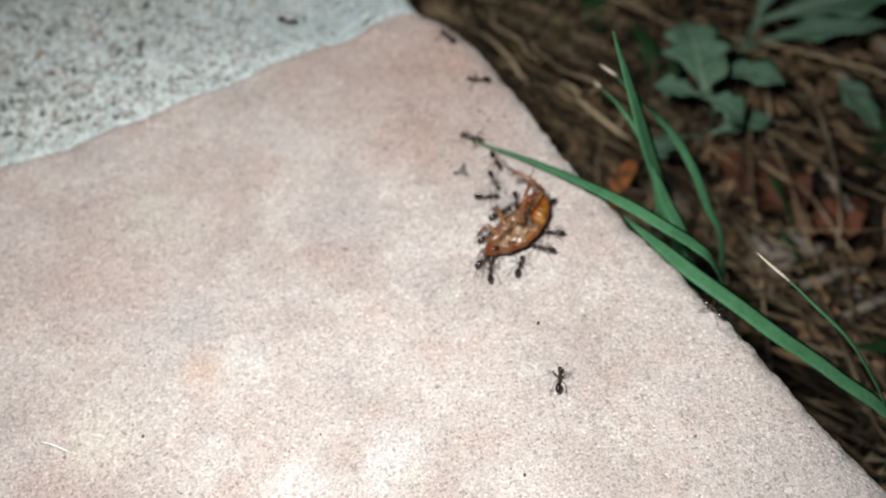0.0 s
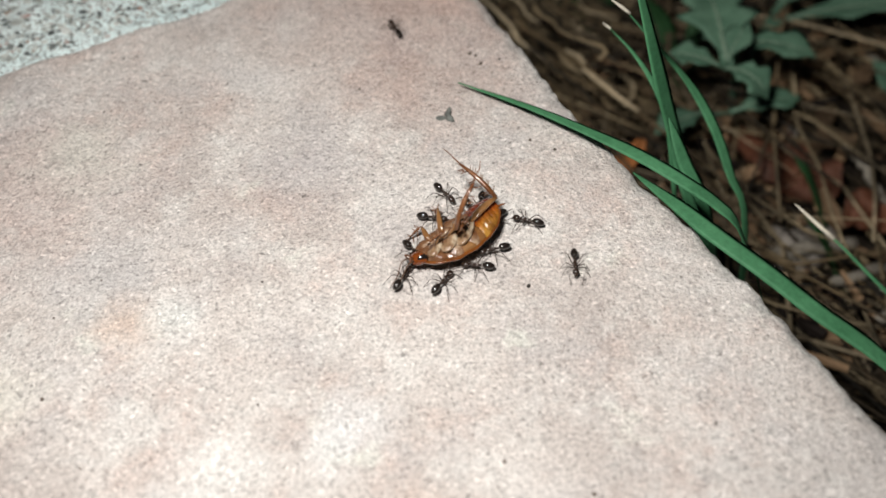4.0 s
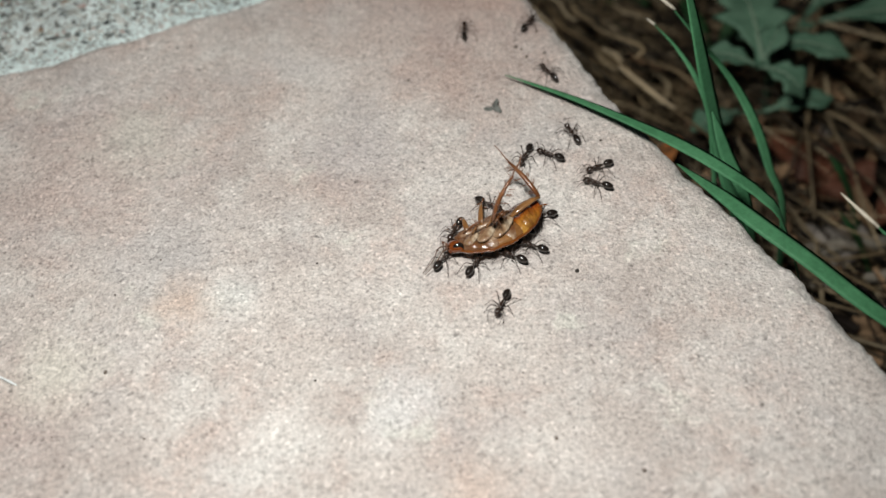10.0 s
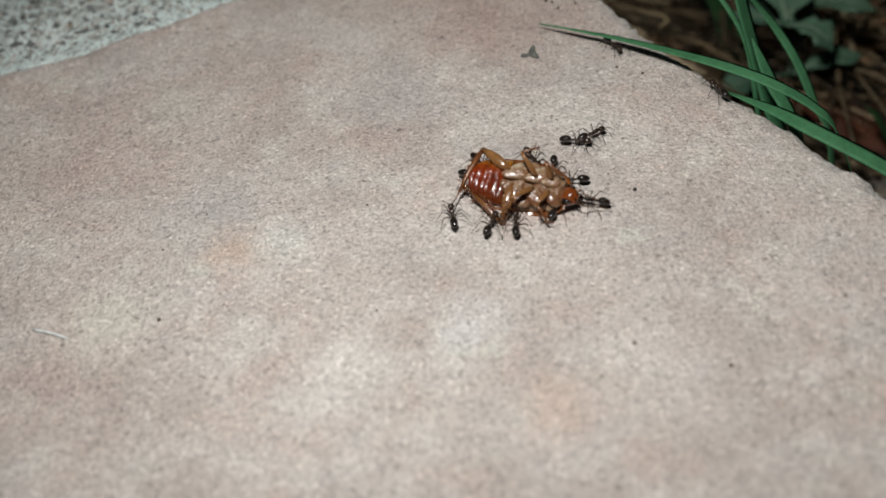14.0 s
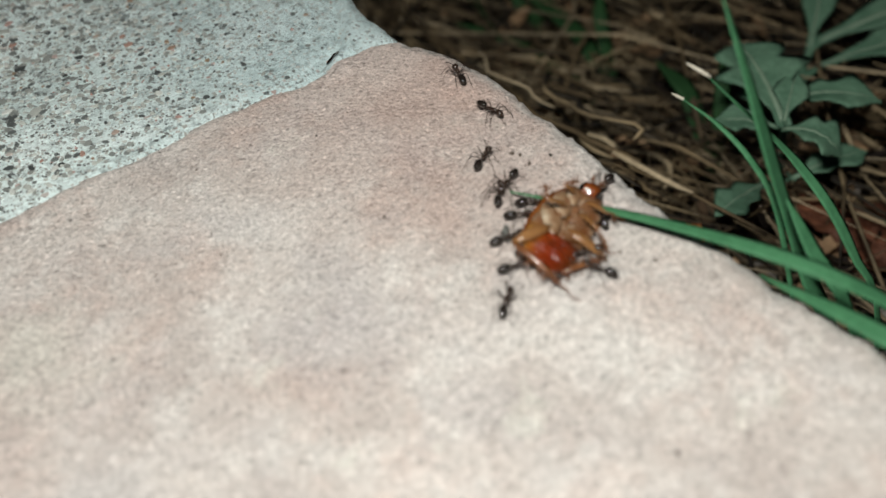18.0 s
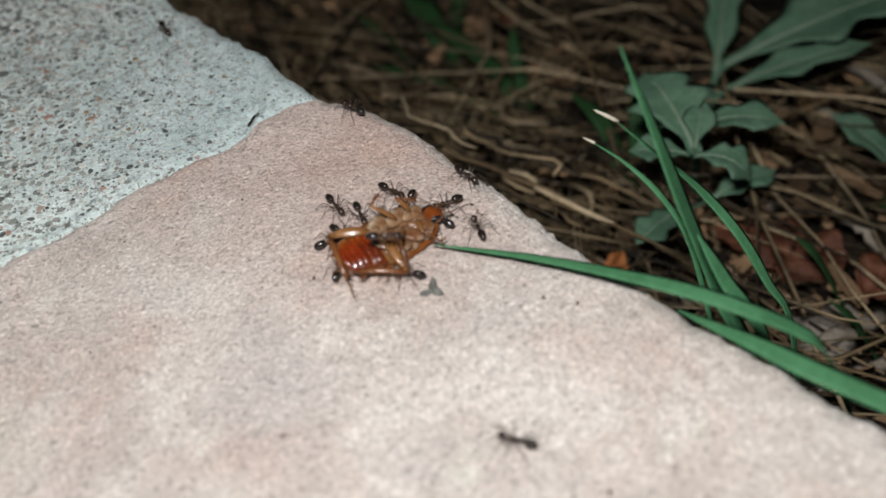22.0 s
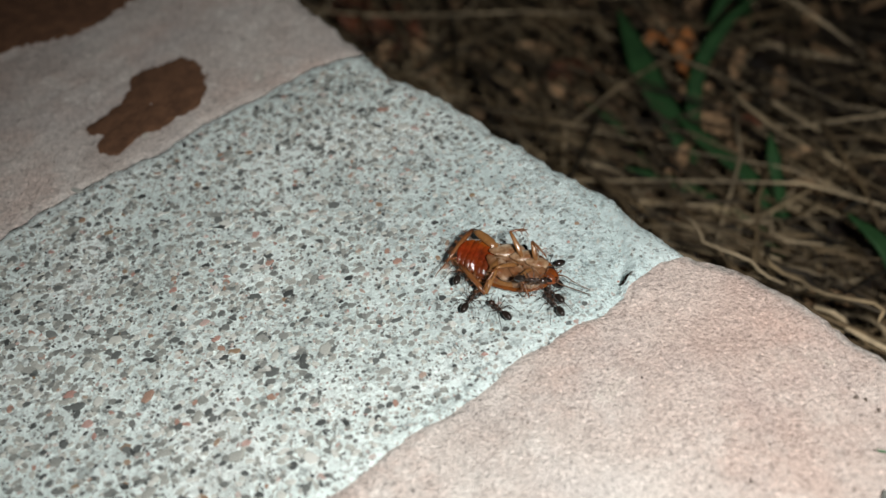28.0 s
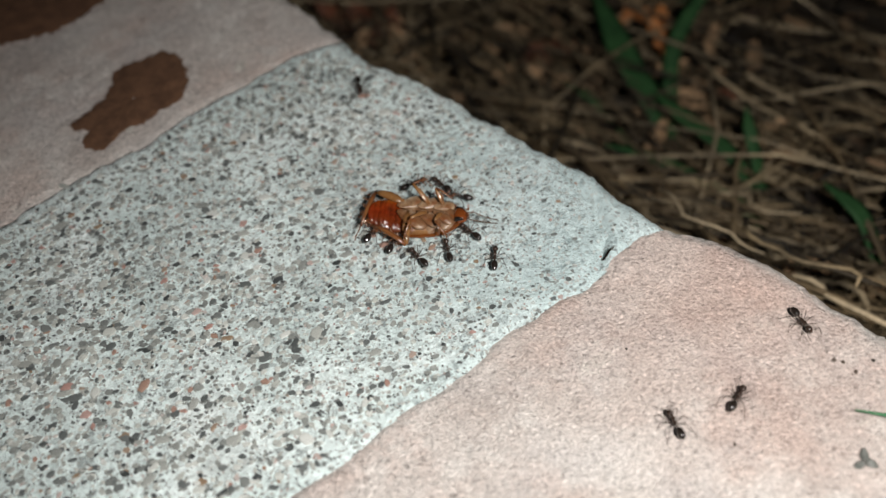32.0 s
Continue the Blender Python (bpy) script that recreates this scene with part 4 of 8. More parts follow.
def chips():
    rng = random.Random(8)
    for x, y, r in ((2.12, 3.81, 0.06), (2.04, 3.3, 0.05), (1.55, 3.36, 0.05), (1.35, 3.2, 0.04), (1.95, 2.6, 0.06), (1.8, 4.4, 0.04), (1.8, 3.62, 0.085), (1.58, 3.66, 0.06), (1.62, 3.50, 0.13), (1.9, 3.58, 0.05), (1.18, 3.95, 0.07)):
        bm = bmesh.new()
        egg(bm, (0, 0, 0), (r * U * 1.2, r * U, r * U * 0.7), 0, 6, 9, 0.2)
        for v in bm.verts:
            v.co *= 1 + 0.3 * noise.noise(v.co * 700 + Vector((x, y, 0)) * 9)
        ob = tagged(part("stone_chip", bm, CHIP), "small pale stone chip on the soil", "stone chip", "stone chips")
        ob.matrix_world = Matrix.Translation(u(x, y, -1.33 + r * 0.5)) @ Matrix.Rotation(rng.uniform(0, 6), 4, "Z")


chips()


# ---- the insects, drawn in millimetres ----
MM = 0.001
def chitin(name, low, high, scale, rough, lumps, stretch=(1, 1, 1), coat=0.6):
    """Glossy insect skin with an uneven, wrinkled surface and darker blotches."""
    m = plain(name, low, high, scale, rough, 0.7)
    m.put("Coat Weight", coat), m.put("Coat Roughness", 0.07)
    way = m.node("ShaderNodeMapping", Scale=stretch)
    m.tree.links.new(m.coord, way.inputs["Vector"])
    m.bump(m.sums(m.noise(520, 3, 0.5, way.outputs[0]), m.sums(m.noise(1600, 3, 0.6, way.outputs[0]), 0.35, "MULTIPLY")), lumps * 1.3, 0.9)
    return m.mat


TERGUM = chitin("roach_back", (0.07, 0.018, 0.004), (0.21, 0.068, 0.014), 500, 0.16, 0.0002)


def abdomen_skin():
    """Deep red along the middle, amber and honey-yellow towards the left flank, with dark blotches; very glossy."""
    m = Mat("roach_abdomen", 0.26, spec=0.55)
    split = m.node("ShaderNodeSeparateXYZ")
    m.tree.links.new(m.coord, split.inputs[0])
    side = m.sums(split.outputs[1], m.sums(m.sums(m.noise(500, 4, 0.6), 0.5, "SUBTRACT"), 0.0022, "MULTIPLY"))
    base = m.ramp(m.sums(m.sums(side, 0.003), 160, "MULTIPLY"), (0.0, (0.10, 0.025, 0.005)), (0.34, (0.165, 0.018, 0.003)), (0.54, (0.20, 0.032, 0.004)), (0.70, (0.31, 0.115, 0.014)), (0.86, (0.44, 0.23, 0.045)), (1.0, (0.24, 0.085, 0.016)))
    base = m.mix(m.ramp(m.noise(420, 4, 0.6, m.node_at((0.4, 0.1, 0.2))), (0.48, 0.0), (0.66, 0.8)), base, (0.06, 0.012, 0.004))
    base = m.mix(0.7, base, m.ramp(m.noise(2600, 3, 0.7), (0.3, 0.65), (0.7, 1.25)), "MULTIPLY")
    m.put("Base Color", base)
    m.put("Coat Weight", 0.6), m.put("Coat Roughness", 0.10)
    m.bump(m.sums(m.noise(700, 3, 0.5), m.sums(m.noise(2200, 3, 0.6), 0.25, "MULTIPLY")), 0.0004, 0.8)
    return m.mat


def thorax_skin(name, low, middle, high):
    """Thin wet skin, mottled by noise between three given tones, with brown seams and creases."""
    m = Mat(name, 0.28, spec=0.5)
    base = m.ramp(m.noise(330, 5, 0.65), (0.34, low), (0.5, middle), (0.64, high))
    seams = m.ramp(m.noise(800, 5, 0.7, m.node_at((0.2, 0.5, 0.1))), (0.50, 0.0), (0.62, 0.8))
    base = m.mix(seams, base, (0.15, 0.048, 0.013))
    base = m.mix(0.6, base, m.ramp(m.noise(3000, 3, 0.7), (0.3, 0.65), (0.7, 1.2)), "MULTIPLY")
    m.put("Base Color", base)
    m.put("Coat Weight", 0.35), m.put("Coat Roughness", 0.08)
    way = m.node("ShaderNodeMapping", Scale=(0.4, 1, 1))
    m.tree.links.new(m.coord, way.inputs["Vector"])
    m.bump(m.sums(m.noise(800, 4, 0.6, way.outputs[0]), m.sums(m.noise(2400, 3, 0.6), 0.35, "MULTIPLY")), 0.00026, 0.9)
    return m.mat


BELLY = abdomen_skin()
PALE = thorax_skin("roach_thorax", (0.11, 0.040, 0.013), (0.175, 0.090, 0.045), (0.36, 0.26, 0.175))
PALER = thorax_skin("roach_thorax_paler", (0.15, 0.070, 0.028), (0.28, 0.185, 0.110), (0.49, 0.41, 0.30))
LEG = chitin("roach_thigh", (0.13, 0.052, 0.015), (0.27, 0.135, 0.050), 500, 0.25, 0.0003, (0.3, 1, 1), 0.3)
SHIN = chitin("roach_shin", (0.09, 0.028, 0.008), (0.20, 0.080, 0.026), 500, 0.28, 0.00015, (1, 1, 1), 0.2)
FACE = chitin("roach_head", (0.085, 0.020, 0.004), (0.21, 0.052, 0.010), 700, 0.14, 0.0003)
EYE = plain("roach_eye", (0.006, 0.005, 0.005), (0.015, 0.012, 0.010), 900, 0.08, 0.8).mat
FEELER = plain("roach_feeler", (0.06, 0.030, 0.014), (0.12, 0.06, 0.03), 900, 0.4).mat


def mm(points):
    return [Vector(p) * MM for p in points]


def aim(origin, target, up=(0, 0, 1)):
    """A pose at origin whose x axis points at target."""
    x = (Vector(target) - Vector(origin)).normalized()
    y = Vector(up).cross(x).normalized()
    z = x.cross(y)
    m = Matrix((x, y, z)).transposed().to_4x4()
    m.translation = Vector(origin) * MM
    return m


def shell_rows(profile, low, high, n=18, a0=0.0, a1=2 * math.pi):
    """Rings across x for (x, half width, depth) with separate depth below and above."""
    rows = []
    for x, w, d in profile:
        row = []
        for k in range(n):
            a = a0 + (a1 - a0) * k / n
            s, c = math.sin(a), math.cos(a)
            row.append(Vector((x, w * c, 1.5 + (high if s > 0 else low) * d * s)) * MM)
        rows.append(row)
    return rows


def closed(rows):
    bm = from_rows(rows, True)
    bm.faces.ensure_lookup_table()
    n = len(rows[0])
    bm.verts.ensure_lookup_table()
    bm.faces.new([bm.verts[k] for k in range(n)][::-1])
    bm.faces.new([bm.verts[len(bm.verts) - n + k] for k in range(n)])
    return bm


def spines(bm, length, radius, count, seed, reach=0.8):
    rng = random.Random(seed)
    for k in range(count):
        x = length * (0.12 + 0.85 * k / count)
        a = rng.choice((0.7, -0.7, 2.4, -2.4)) + rng.gauss(0, 0.2)
        d = Vector((0.5, math.cos(a), math.sin(a))).normalized()
        p = Vector((x, radius * 0.6 * math.cos(a), radius * 0.6 * math.sin(a)))
        tube(bm, mm((p, p + d * reach)), (0.07 * MM, 0.02 * MM), 4)


def limb(parent, name, pose_of, length, radii, material, spiny=0, flat=0.8):
    bm = bmesh.new()
    n = len(radii)
    tube(bm, mm([(length * k / (n - 1), 0, 0.06 * length * math.sin(math.pi * k / (n - 1))) for k in range(n)]), [r * MM for r in radii], 10, flat)
    if spiny:
        spines(bm, length, max(radii), spiny, int(length * 100))
    ob = part(name, bm, material, parent)
    ob.matrix_basis = pose_of
    return ob


def bend_at(p):
    """A place of the straight body on the bent one."""
    x, y, z = p
    return (x, y - 0.28 - 0.013 * x * x, z - 0.32 + 0.020 * x * x + 0.030 * min(0.0, x + 2.5) ** 2)


def curve(bm):
    """The dead body is bent: the tail is drawn up and the left flank bulges."""
    for v in bm.verts:
        x, y = v.co.x / MM, v.co.y / MM
        v.co = Vector(bend_at((x, y, v.co.z / MM))) * MM
        w = noise.noise_vector((x * 0.8, y * 0.8, v.co.z / MM))
        v.co += 0.10 * MM * w
    return bm


def cockroach():
    """A young cockroach on its back: head to +x, belly up, feet in the air."""
    thing = tagged(new("cockroach"), "dead amber cockroach nymph lying on its back, legs up", "cockroach")
    prof = [(-6.4, 0.9, 0.3), (-6.1, 1.6, 0.55), (-5.4, 2.2, 0.8), (-4.4, 2.65, 0.95), (-2.8, 2.9, 1.0), (-1.2, 3.0, 1.0), (0.4, 3.0, 1.0), (2.0, 2.85, 0.95), (3.4, 2.5, 0.85), (4.5, 1.85, 0.65), (5.1, 1.15, 0.4), (5.35, 0.4, 0.15)]
    wide = lambda x: float(np.interp(x, [p[0] for p in prof], [p[1] for p in prof]))
    fine = []
    for k in range(44):
        x = -6.4 + 11.75 * k / 43
        fine.append((x, wide(x) * (1 + 0.022 * abs(math.sin(x * 3.6))), float(np.interp(x, [p[0] for p in prof], [p[2] for p in prof]))))
    part("back_shell", curve(closed(shell_rows(fine, 0.75, 0.16, 26))), TERGUM, thing, "thin brown rim of the back")
    bm = bmesh.new()
    egg(bm, Vector((-0.6, 0, 1.5)) * MM, (5.3 * MM, 2.75 * MM, 1.15 * MM), 0, 14, 24)
    part("body", curve(bm), LEG, thing, "amber-brown body between the plates")
    # the belly plates of the abdomen overlap towards the tail
    edges = [-6.35, -5.75, -5.1, -4.4, -3.7, -3.0, -2.3]
    for a, b in zip(edges, edges[1:]):
        rows = []
        for f in (0.0, 0.12, 0.4, 0.75, 1.0, 1.12):
            x = a + (b - a) * f
            h = 1.42 * (0.45 + 0.55 * min(1, (x + 6.7) / 2.4)) * (0.93 + 0.07 * math.sin(math.pi * min(1, f))) - (0.06 if f > 1.05 else 0)
            rows.append([Vector((x, 0.93 * wide(x) * math.cos(t), 1.45 + h * math.sin(t) ** 0.75 * (1 - 0.08 * math.exp(-((t - 1.57) / 0.3) ** 2)))) * MM for t in (math.pi * k / 24 for k in range(25))])
        part("sternite", curve(from_rows(rows)), BELLY, thing)
    for x, w, h, l in ((-0.9, 2.75, 1.2, 1.75), (1.5, 2.6, 1.12, 1.6), (3.3, 2.15, 0.95, 1.35)):
        bm = bmesh.new()
        egg(bm, Vector((x, 0, 1.65)) * MM, (l * MM, w * MM, h * MM), 4, 14, 26, 0.05)
        for v in bm.verts:
            v.co += 0.14 * MM * noise.noise_vector(v.co * 1300 + Vector((x, 0, 0)))
        part("thorax_plate", curve(bm), PALE, thing)
    # broad flat hip joints, which slant back to the middle line
    for front, back, w in (((0.9, 2.05, 2.35), (-2.6, 0.42, 3.0), 0.98), ((2.7, 1.85, 2.3), (-0.1, 0.40, 3.0), 0.86), ((4.3, 1.3, 2.1), (1.9, 0.35, 2.85), 0.68)):
        for s in (1, -1):
            a, b = (Vector(bend_at((p[0], s * p[1] - 0.1, p[2] + 0.1))) for p in (front, back))
            bm = bmesh.new()
            egg(bm, (0, 0, 0), ((b - a).length * 0.56 * MM, w * MM, 0.40 * MM), 0, 14, 18, 0.28)
            for v in bm.verts:
                v.co += 0.09 * MM * noise.noise_vector(v.co * 1400 + Vector((a.x, s, 0)))
            # the left hip plates take a paler copy of the thorax skin
            ob = part("coxa", bm, PALER if s > 0 else PALE, thing, "paler hip plate" if s > 0 else "")
            ob.matrix_basis = aim((a + b) * 0.5, b)
    bm = bmesh.new()
    egg(bm, Vector((5.25, 0, 1.75)) * MM, (1.0 * MM, 1.1 * MM, 0.66 * MM), -18, 12, 18, 0.2)
    head = part("head", curve(bm), FACE, thing)
    for s in (1, -1):
        bm = bmesh.new()
        egg(bm, Vector((5.05, s * 0.80, 2.0)) * MM, (0.62 * MM, 0.27 * MM, 0.42 * MM), 0, 8, 12, 0.3)
        part("eye", curve(bm), EYE, head, "glossy black eye")
        bm = bmesh.new()
        line = bent(mm([(6.0, s * 0.45 - 0.8, 2.2), (6.9, s * 0.6 - 0.9, 2.2), (8.2, s * 0.4 - 0.6, 1.4), (9.9, s * 0.3 - 0.4, 0.8)]), 14)
        tube(bm, line, [0.09 * MM - 0.004 * MM * k for k in range(14)], 6)
        part("antenna", bm, FEELER, head)
        bm = bmesh.new()
        tube(bm, bent(mm([(5.9, s * 0.3 - 0.7, 2.5), (6.3, s * 0.5 - 0.7, 2.9), (6.2, s * 0.55 - 0.7, 2.4)]), 8), [0.08 * MM] * 8, 6)
        part("palp", bm, SHIN, head)
        bm = bmesh.new()
        tube(bm, mm([bend_at(p) for p in ((-6.0, s * 0.7, 1.5), (-6.7, s * 1.2, 1.3), (-7.2, s * 1.5, 1.0))]), [0.15 * MM, 0.13 * MM, 0.04 * MM], 8)
        part("cercus", bm, TERGUM, thing)
    # front and middle legs are drawn in over the belly and lean to the right flank
    for s, knee, foot in ((1, (2.0, 1.5, 4.3), (4.2, 0.6, 3.4)), (-1, (2.3, -2.9, 3.6), (3.9, -4.3, 2.2)), (1, (-0.9, 1.9, 4.5), (0.9, 3.0, 4.2)), (-1, (-0.6, -3.1, 4.2), (-1.4, -5.2, 2.8))):
        hip = (3.0 if knee[0] > 1 else 1.2, s * 0.6 - 0.3, 2.8)
        length = (Vector(knee) - Vector(hip)).length
        thigh = limb(thing, "front_leg" if knee[0] > 1 else "middle_leg", aim(hip, knee), length, (0.20, 0.33, 0.32, 0.24, 0.16), LEG, 0, 0.6)
        shin = (Vector(foot) - Vector(knee)).length
        limb(thigh, "shin", aim(hip, knee).inverted() @ aim(knee, foot), shin, (0.13, 0.14, 0.13, 0.10, 0.06), SHIN, 11)
    # the long hind legs are moved later on
    for s in (1, -1):
        thigh = limb(thing, "hind_leg", Matrix(), 4.4, (0.26, 0.54, 0.58, 0.46, 0.28), LEG, 0, 0.6)
        shin = limb(thigh, "shin", Matrix(), 5.3, (0.24, 0.33, 0.31, 0.25, 0.16), SHIN, 30)
        bm = bmesh.new()
        tube(bm, mm([(5.2, 0, 0.05), (6.1, 0.05, 0.1), (6.9, -0.1, 0.0), (7.7, 0.1, 0.15)]), [0.10 * MM, 0.08 * MM, 0.07 * MM, 0.04 * MM], 6)
        hold = bpy.data.meshes.new("foot")
        bm.to_mesh(hold)
        bm.free()
        both = bmesh.new()
        both.from_mesh(shin.data), both.from_mesh(hold)
        both.to_mesh(shin.data)
        both.free()
        for p in shin.data.polygons:
            p.use_smooth = True
    return thing


def ant_model():
    """One dark worker ant, head to +x, standing on z = 0."""
    thing = tagged(new("ant"), "small blackish-brown worker ant walking on the paving", "ant", "worker ants")
    bm = bmesh.new()
    egg(bm, Vector((1.42, 0, 0.92)) * MM, (0.43 * MM, 0.38 * MM, 0.31 * MM), -14, 8, 12, 0.12)
    for s in (1, -1):
        egg(bm, Vector((1.83, s * 0.12, 0.76)) * MM, (0.16 * MM, 0.07 * MM, 0.06 * MM), -20, 4, 6, 0.3)
    part("head", bm, CHITIN, thing)
    bm = bmesh.new()
    egg(bm, Vector((0.62, 0, 0.98)) * MM, (0.42 * MM, 0.23 * MM, 0.25 * MM), 6, 8, 10, 0.1)
    egg(bm, Vector((0.12, 0, 0.90)) * MM, (0.40 * MM, 0.19 * MM, 0.21 * MM), -6, 8, 10, 0.0)
    egg(bm, Vector((-0.36, 0, 0.88)) * MM, (0.16 * MM, 0.11 * MM, 0.20 * MM), 0, 6, 8)
    part("thorax", bm, CHITIN, thing)
    bm = bmesh.new()
    egg(bm, Vector((-1.18, 0, 0.94)) * MM, (0.70 * MM, 0.43 * MM, 0.41 * MM), 8, 10, 14, -0.08)
    part("gaster", bm, GASTER, thing, "glossy rounded hind body")
    for s in (1, -1):
        bm = bmesh.new()
        tube(bm, bent(mm([(1.70, s * 0.16, 1.02), (1.95, s * 0.62, 1.30), (2.10, s * 0.82, 1.28), (2.55, s * 0.72, 0.85), (2.85, s * 0.60, 0.45)]), 9), [0.034 * MM] * 8 + [0.022 * MM], 5)
        part("antenna", bm, LIMB, thing)
    for s in (1, -1):
        for x, kx, fx, ky, fy in ((0.66, 0.60, 1.35, 0.68, 1.32), (0.36, 0.0, 0.05, 0.88, 1.72), (0.06, -0.62, -1.65, 0.80, 1.55)):
            bm = bmesh.new()
            tube(bm, bent(mm([(0, 0, 0), (0.1 * kx, s * 0.25, -0.05), (kx, s * ky, 0.55), (0.5 * (kx + fx), s * 0.5 * (ky + fy), 0.0), (fx, s * fy, -0.72)]), 11),
                 [0.07 * MM, 0.075 * MM, 0.07 * MM, 0.06 * MM, 0.054 * MM, 0.05 * MM, 0.044 * MM, 0.038 * MM, 0.032 * MM, 0.026 * MM, 0.018 * MM], 5)
            ob = part("leg", bm, LIMB, thing)
            ob.location = Vector((x, s * 0.12, 0.75)) * MM
    return thing


ROACH = cockroach()
ROACH.scale = (1.06, 1.18, 1.18)
MODEL = ant_model()
MODEL.scale = (1.1, 1.1, 1.1)
spare = [MODEL] + [copy_thing(MODEL, Matrix()) for _ in range(70)]


def ant(label=""):
    """The next of the ants, which are all alike."""
    return tagged(spare.pop(), label)


aggregate()


# ---- what moves ----
def stand(x, y, turn, lift=0.0, pitch=0.0):
    """A pose on the paving at millimetres of the plan, turned by degrees."""
    z = top(x * MM / U, y * MM / U) * U
    return Matrix.Translation((x * MM, y * MM, z + lift * MM)) @ pose(0, 0, 0, 0, pitch, turn)


def lie(x, y, turn, roll):
    """The pose of the cockroach on its back, rolled over onto one flank by degrees."""
    return stand(x, y, turn, 1.0 * math.sin(radians(roll)) - 0.55) @ pose(0, 1.7 * MM * math.sin(radians(roll)), 0, roll)


def gait(thing, start, end, step, swing, seed):
    """The legs of an ant swing to and fro in two sets of three."""
    rng = random.Random(seed)
    legs = [o for o in thing.children if o.name.startswith("leg")]
    for n, ob in enumerate(legs):
        home, sign = ob.location.copy(), 1 if n % 2 == 0 else -1
        rows, t = [(0.0, Matrix.Translation(home))] if start > 0 else [], max(start, 0.0)
        while t < end:
            rows.append((t, Matrix.Translation(home) @ pose(0, 0, 0, rng.gauss(0, 3), 0, sign * swing * (0.7 + 0.5 * rng.random()))))
            sign, t = -sign, t + step * (0.9 + 0.2 * rng.random())
        rows.append((32.0, Matrix.Translation(home)))
        walk(ob, rows)


def hind_legs():
    """The hind legs are dragged aside at first, and lie folded over the abdomen later."""
    thighs = [o for o in ROACH.children if o.name.startswith("hind_leg")]
    hips = {1: (-2.0, 0.5, 2.85), -1: (-1.4, -0.8, 2.85)}
    aside = {1: ((-6.0, 0.6, 3.5), (-5.6, -2.6, 6.6)), -1: ((1.06, 2.59, 4.31), (-2.77, 3.04, 8.14))}
    raised = {1: ((-6.1, 0.3, 3.8), (-5.5, -4.2, 5.4)), -1: ((1.3, -0.6, 6.3), (-3.6, -1.6, 8.0))}
    pulled = {1: ((-6.2, -0.1, 4.0), (-5.3, -5.7, 3.9)), -1: ((0.4, -4.3, 4.9), (-4.7, -5.65, 4.1))}
    folded = {1: ((-5.4, 2.3, 2.7), (-7.0, -2.2, 2.5)), -1: ((-1.2, -5.2, 1.9), (-6.6, -2.0, 2.3))}
    for s, thigh in zip((1, -1), thighs):
        shin = thigh.children[0]
        upper, lower = [], []
        for t, (knee, foot) in ((0, aside[s]), (8, aside[s]), (12.2, aside[s]), (12.6, raised[s]), (13.0, pulled[s]), (13.8, folded[s]), (20, folded[s]), (32, folded[s])):
            wag = 0.25 * math.sin(t * 2.1)
            knee = (knee[0], knee[1] + wag, knee[2])
            hip = aim(hips[s], knee)
            end = Vector(hips[s]) + (Vector(knee) - Vector(hips[s])).normalized() * 4.4
            upper.append((t, hip))
            lower.append((t, hip.inverted() @ aim(end, foot)))
        walk(thigh, upper), walk(shin, lower)


def leafhopper():
    """A tiny grey-green hopper with folded wings."""
    green = plain("hopper_wing", (0.16, 0.22, 0.17), (0.30, 0.36, 0.28), 700, 0.4).mat
    thing = tagged(new("leafhopper"), "tiny grey-green leafhopper with folded wings", "leafhopper")
    bm = bmesh.new()
    egg(bm, Vector((0.1, 0, 0.55)) * MM, (1.5 * MM, 0.52 * MM, 0.42 * MM), 0, 8, 12, 0.05)
    part("body", bm, green, thing)
    for s in (1, -1):
        bm = bmesh.new()
        egg(bm, Vector((-0.5, s * 0.33, 0.78)) * MM, (1.45 * MM, 0.36 * MM, 0.24 * MM), 4, 8, 10, 0.1)
        part("wing", bm, green, thing)
        bm = bmesh.new()
        egg(bm, Vector((1.35, s * 0.34, 0.68)) * MM, (0.16 * MM, 0.14 * MM, 0.16 * MM), 0, 5, 7)
        part("eye", bm, EYE, thing)
        for x in (0.7, 0.2, -0.4):
            bm = bmesh.new()
            tube(bm, bent(mm([(x, s * 0.3, 0.45), (x, s * 0.75, 0.55), (x - 0.3, s * 1.0, 0.02)]), 6), [0.06 * MM] * 5 + [0.03 * MM], 5)
            part("leg", bm, green, thing)
    return thing


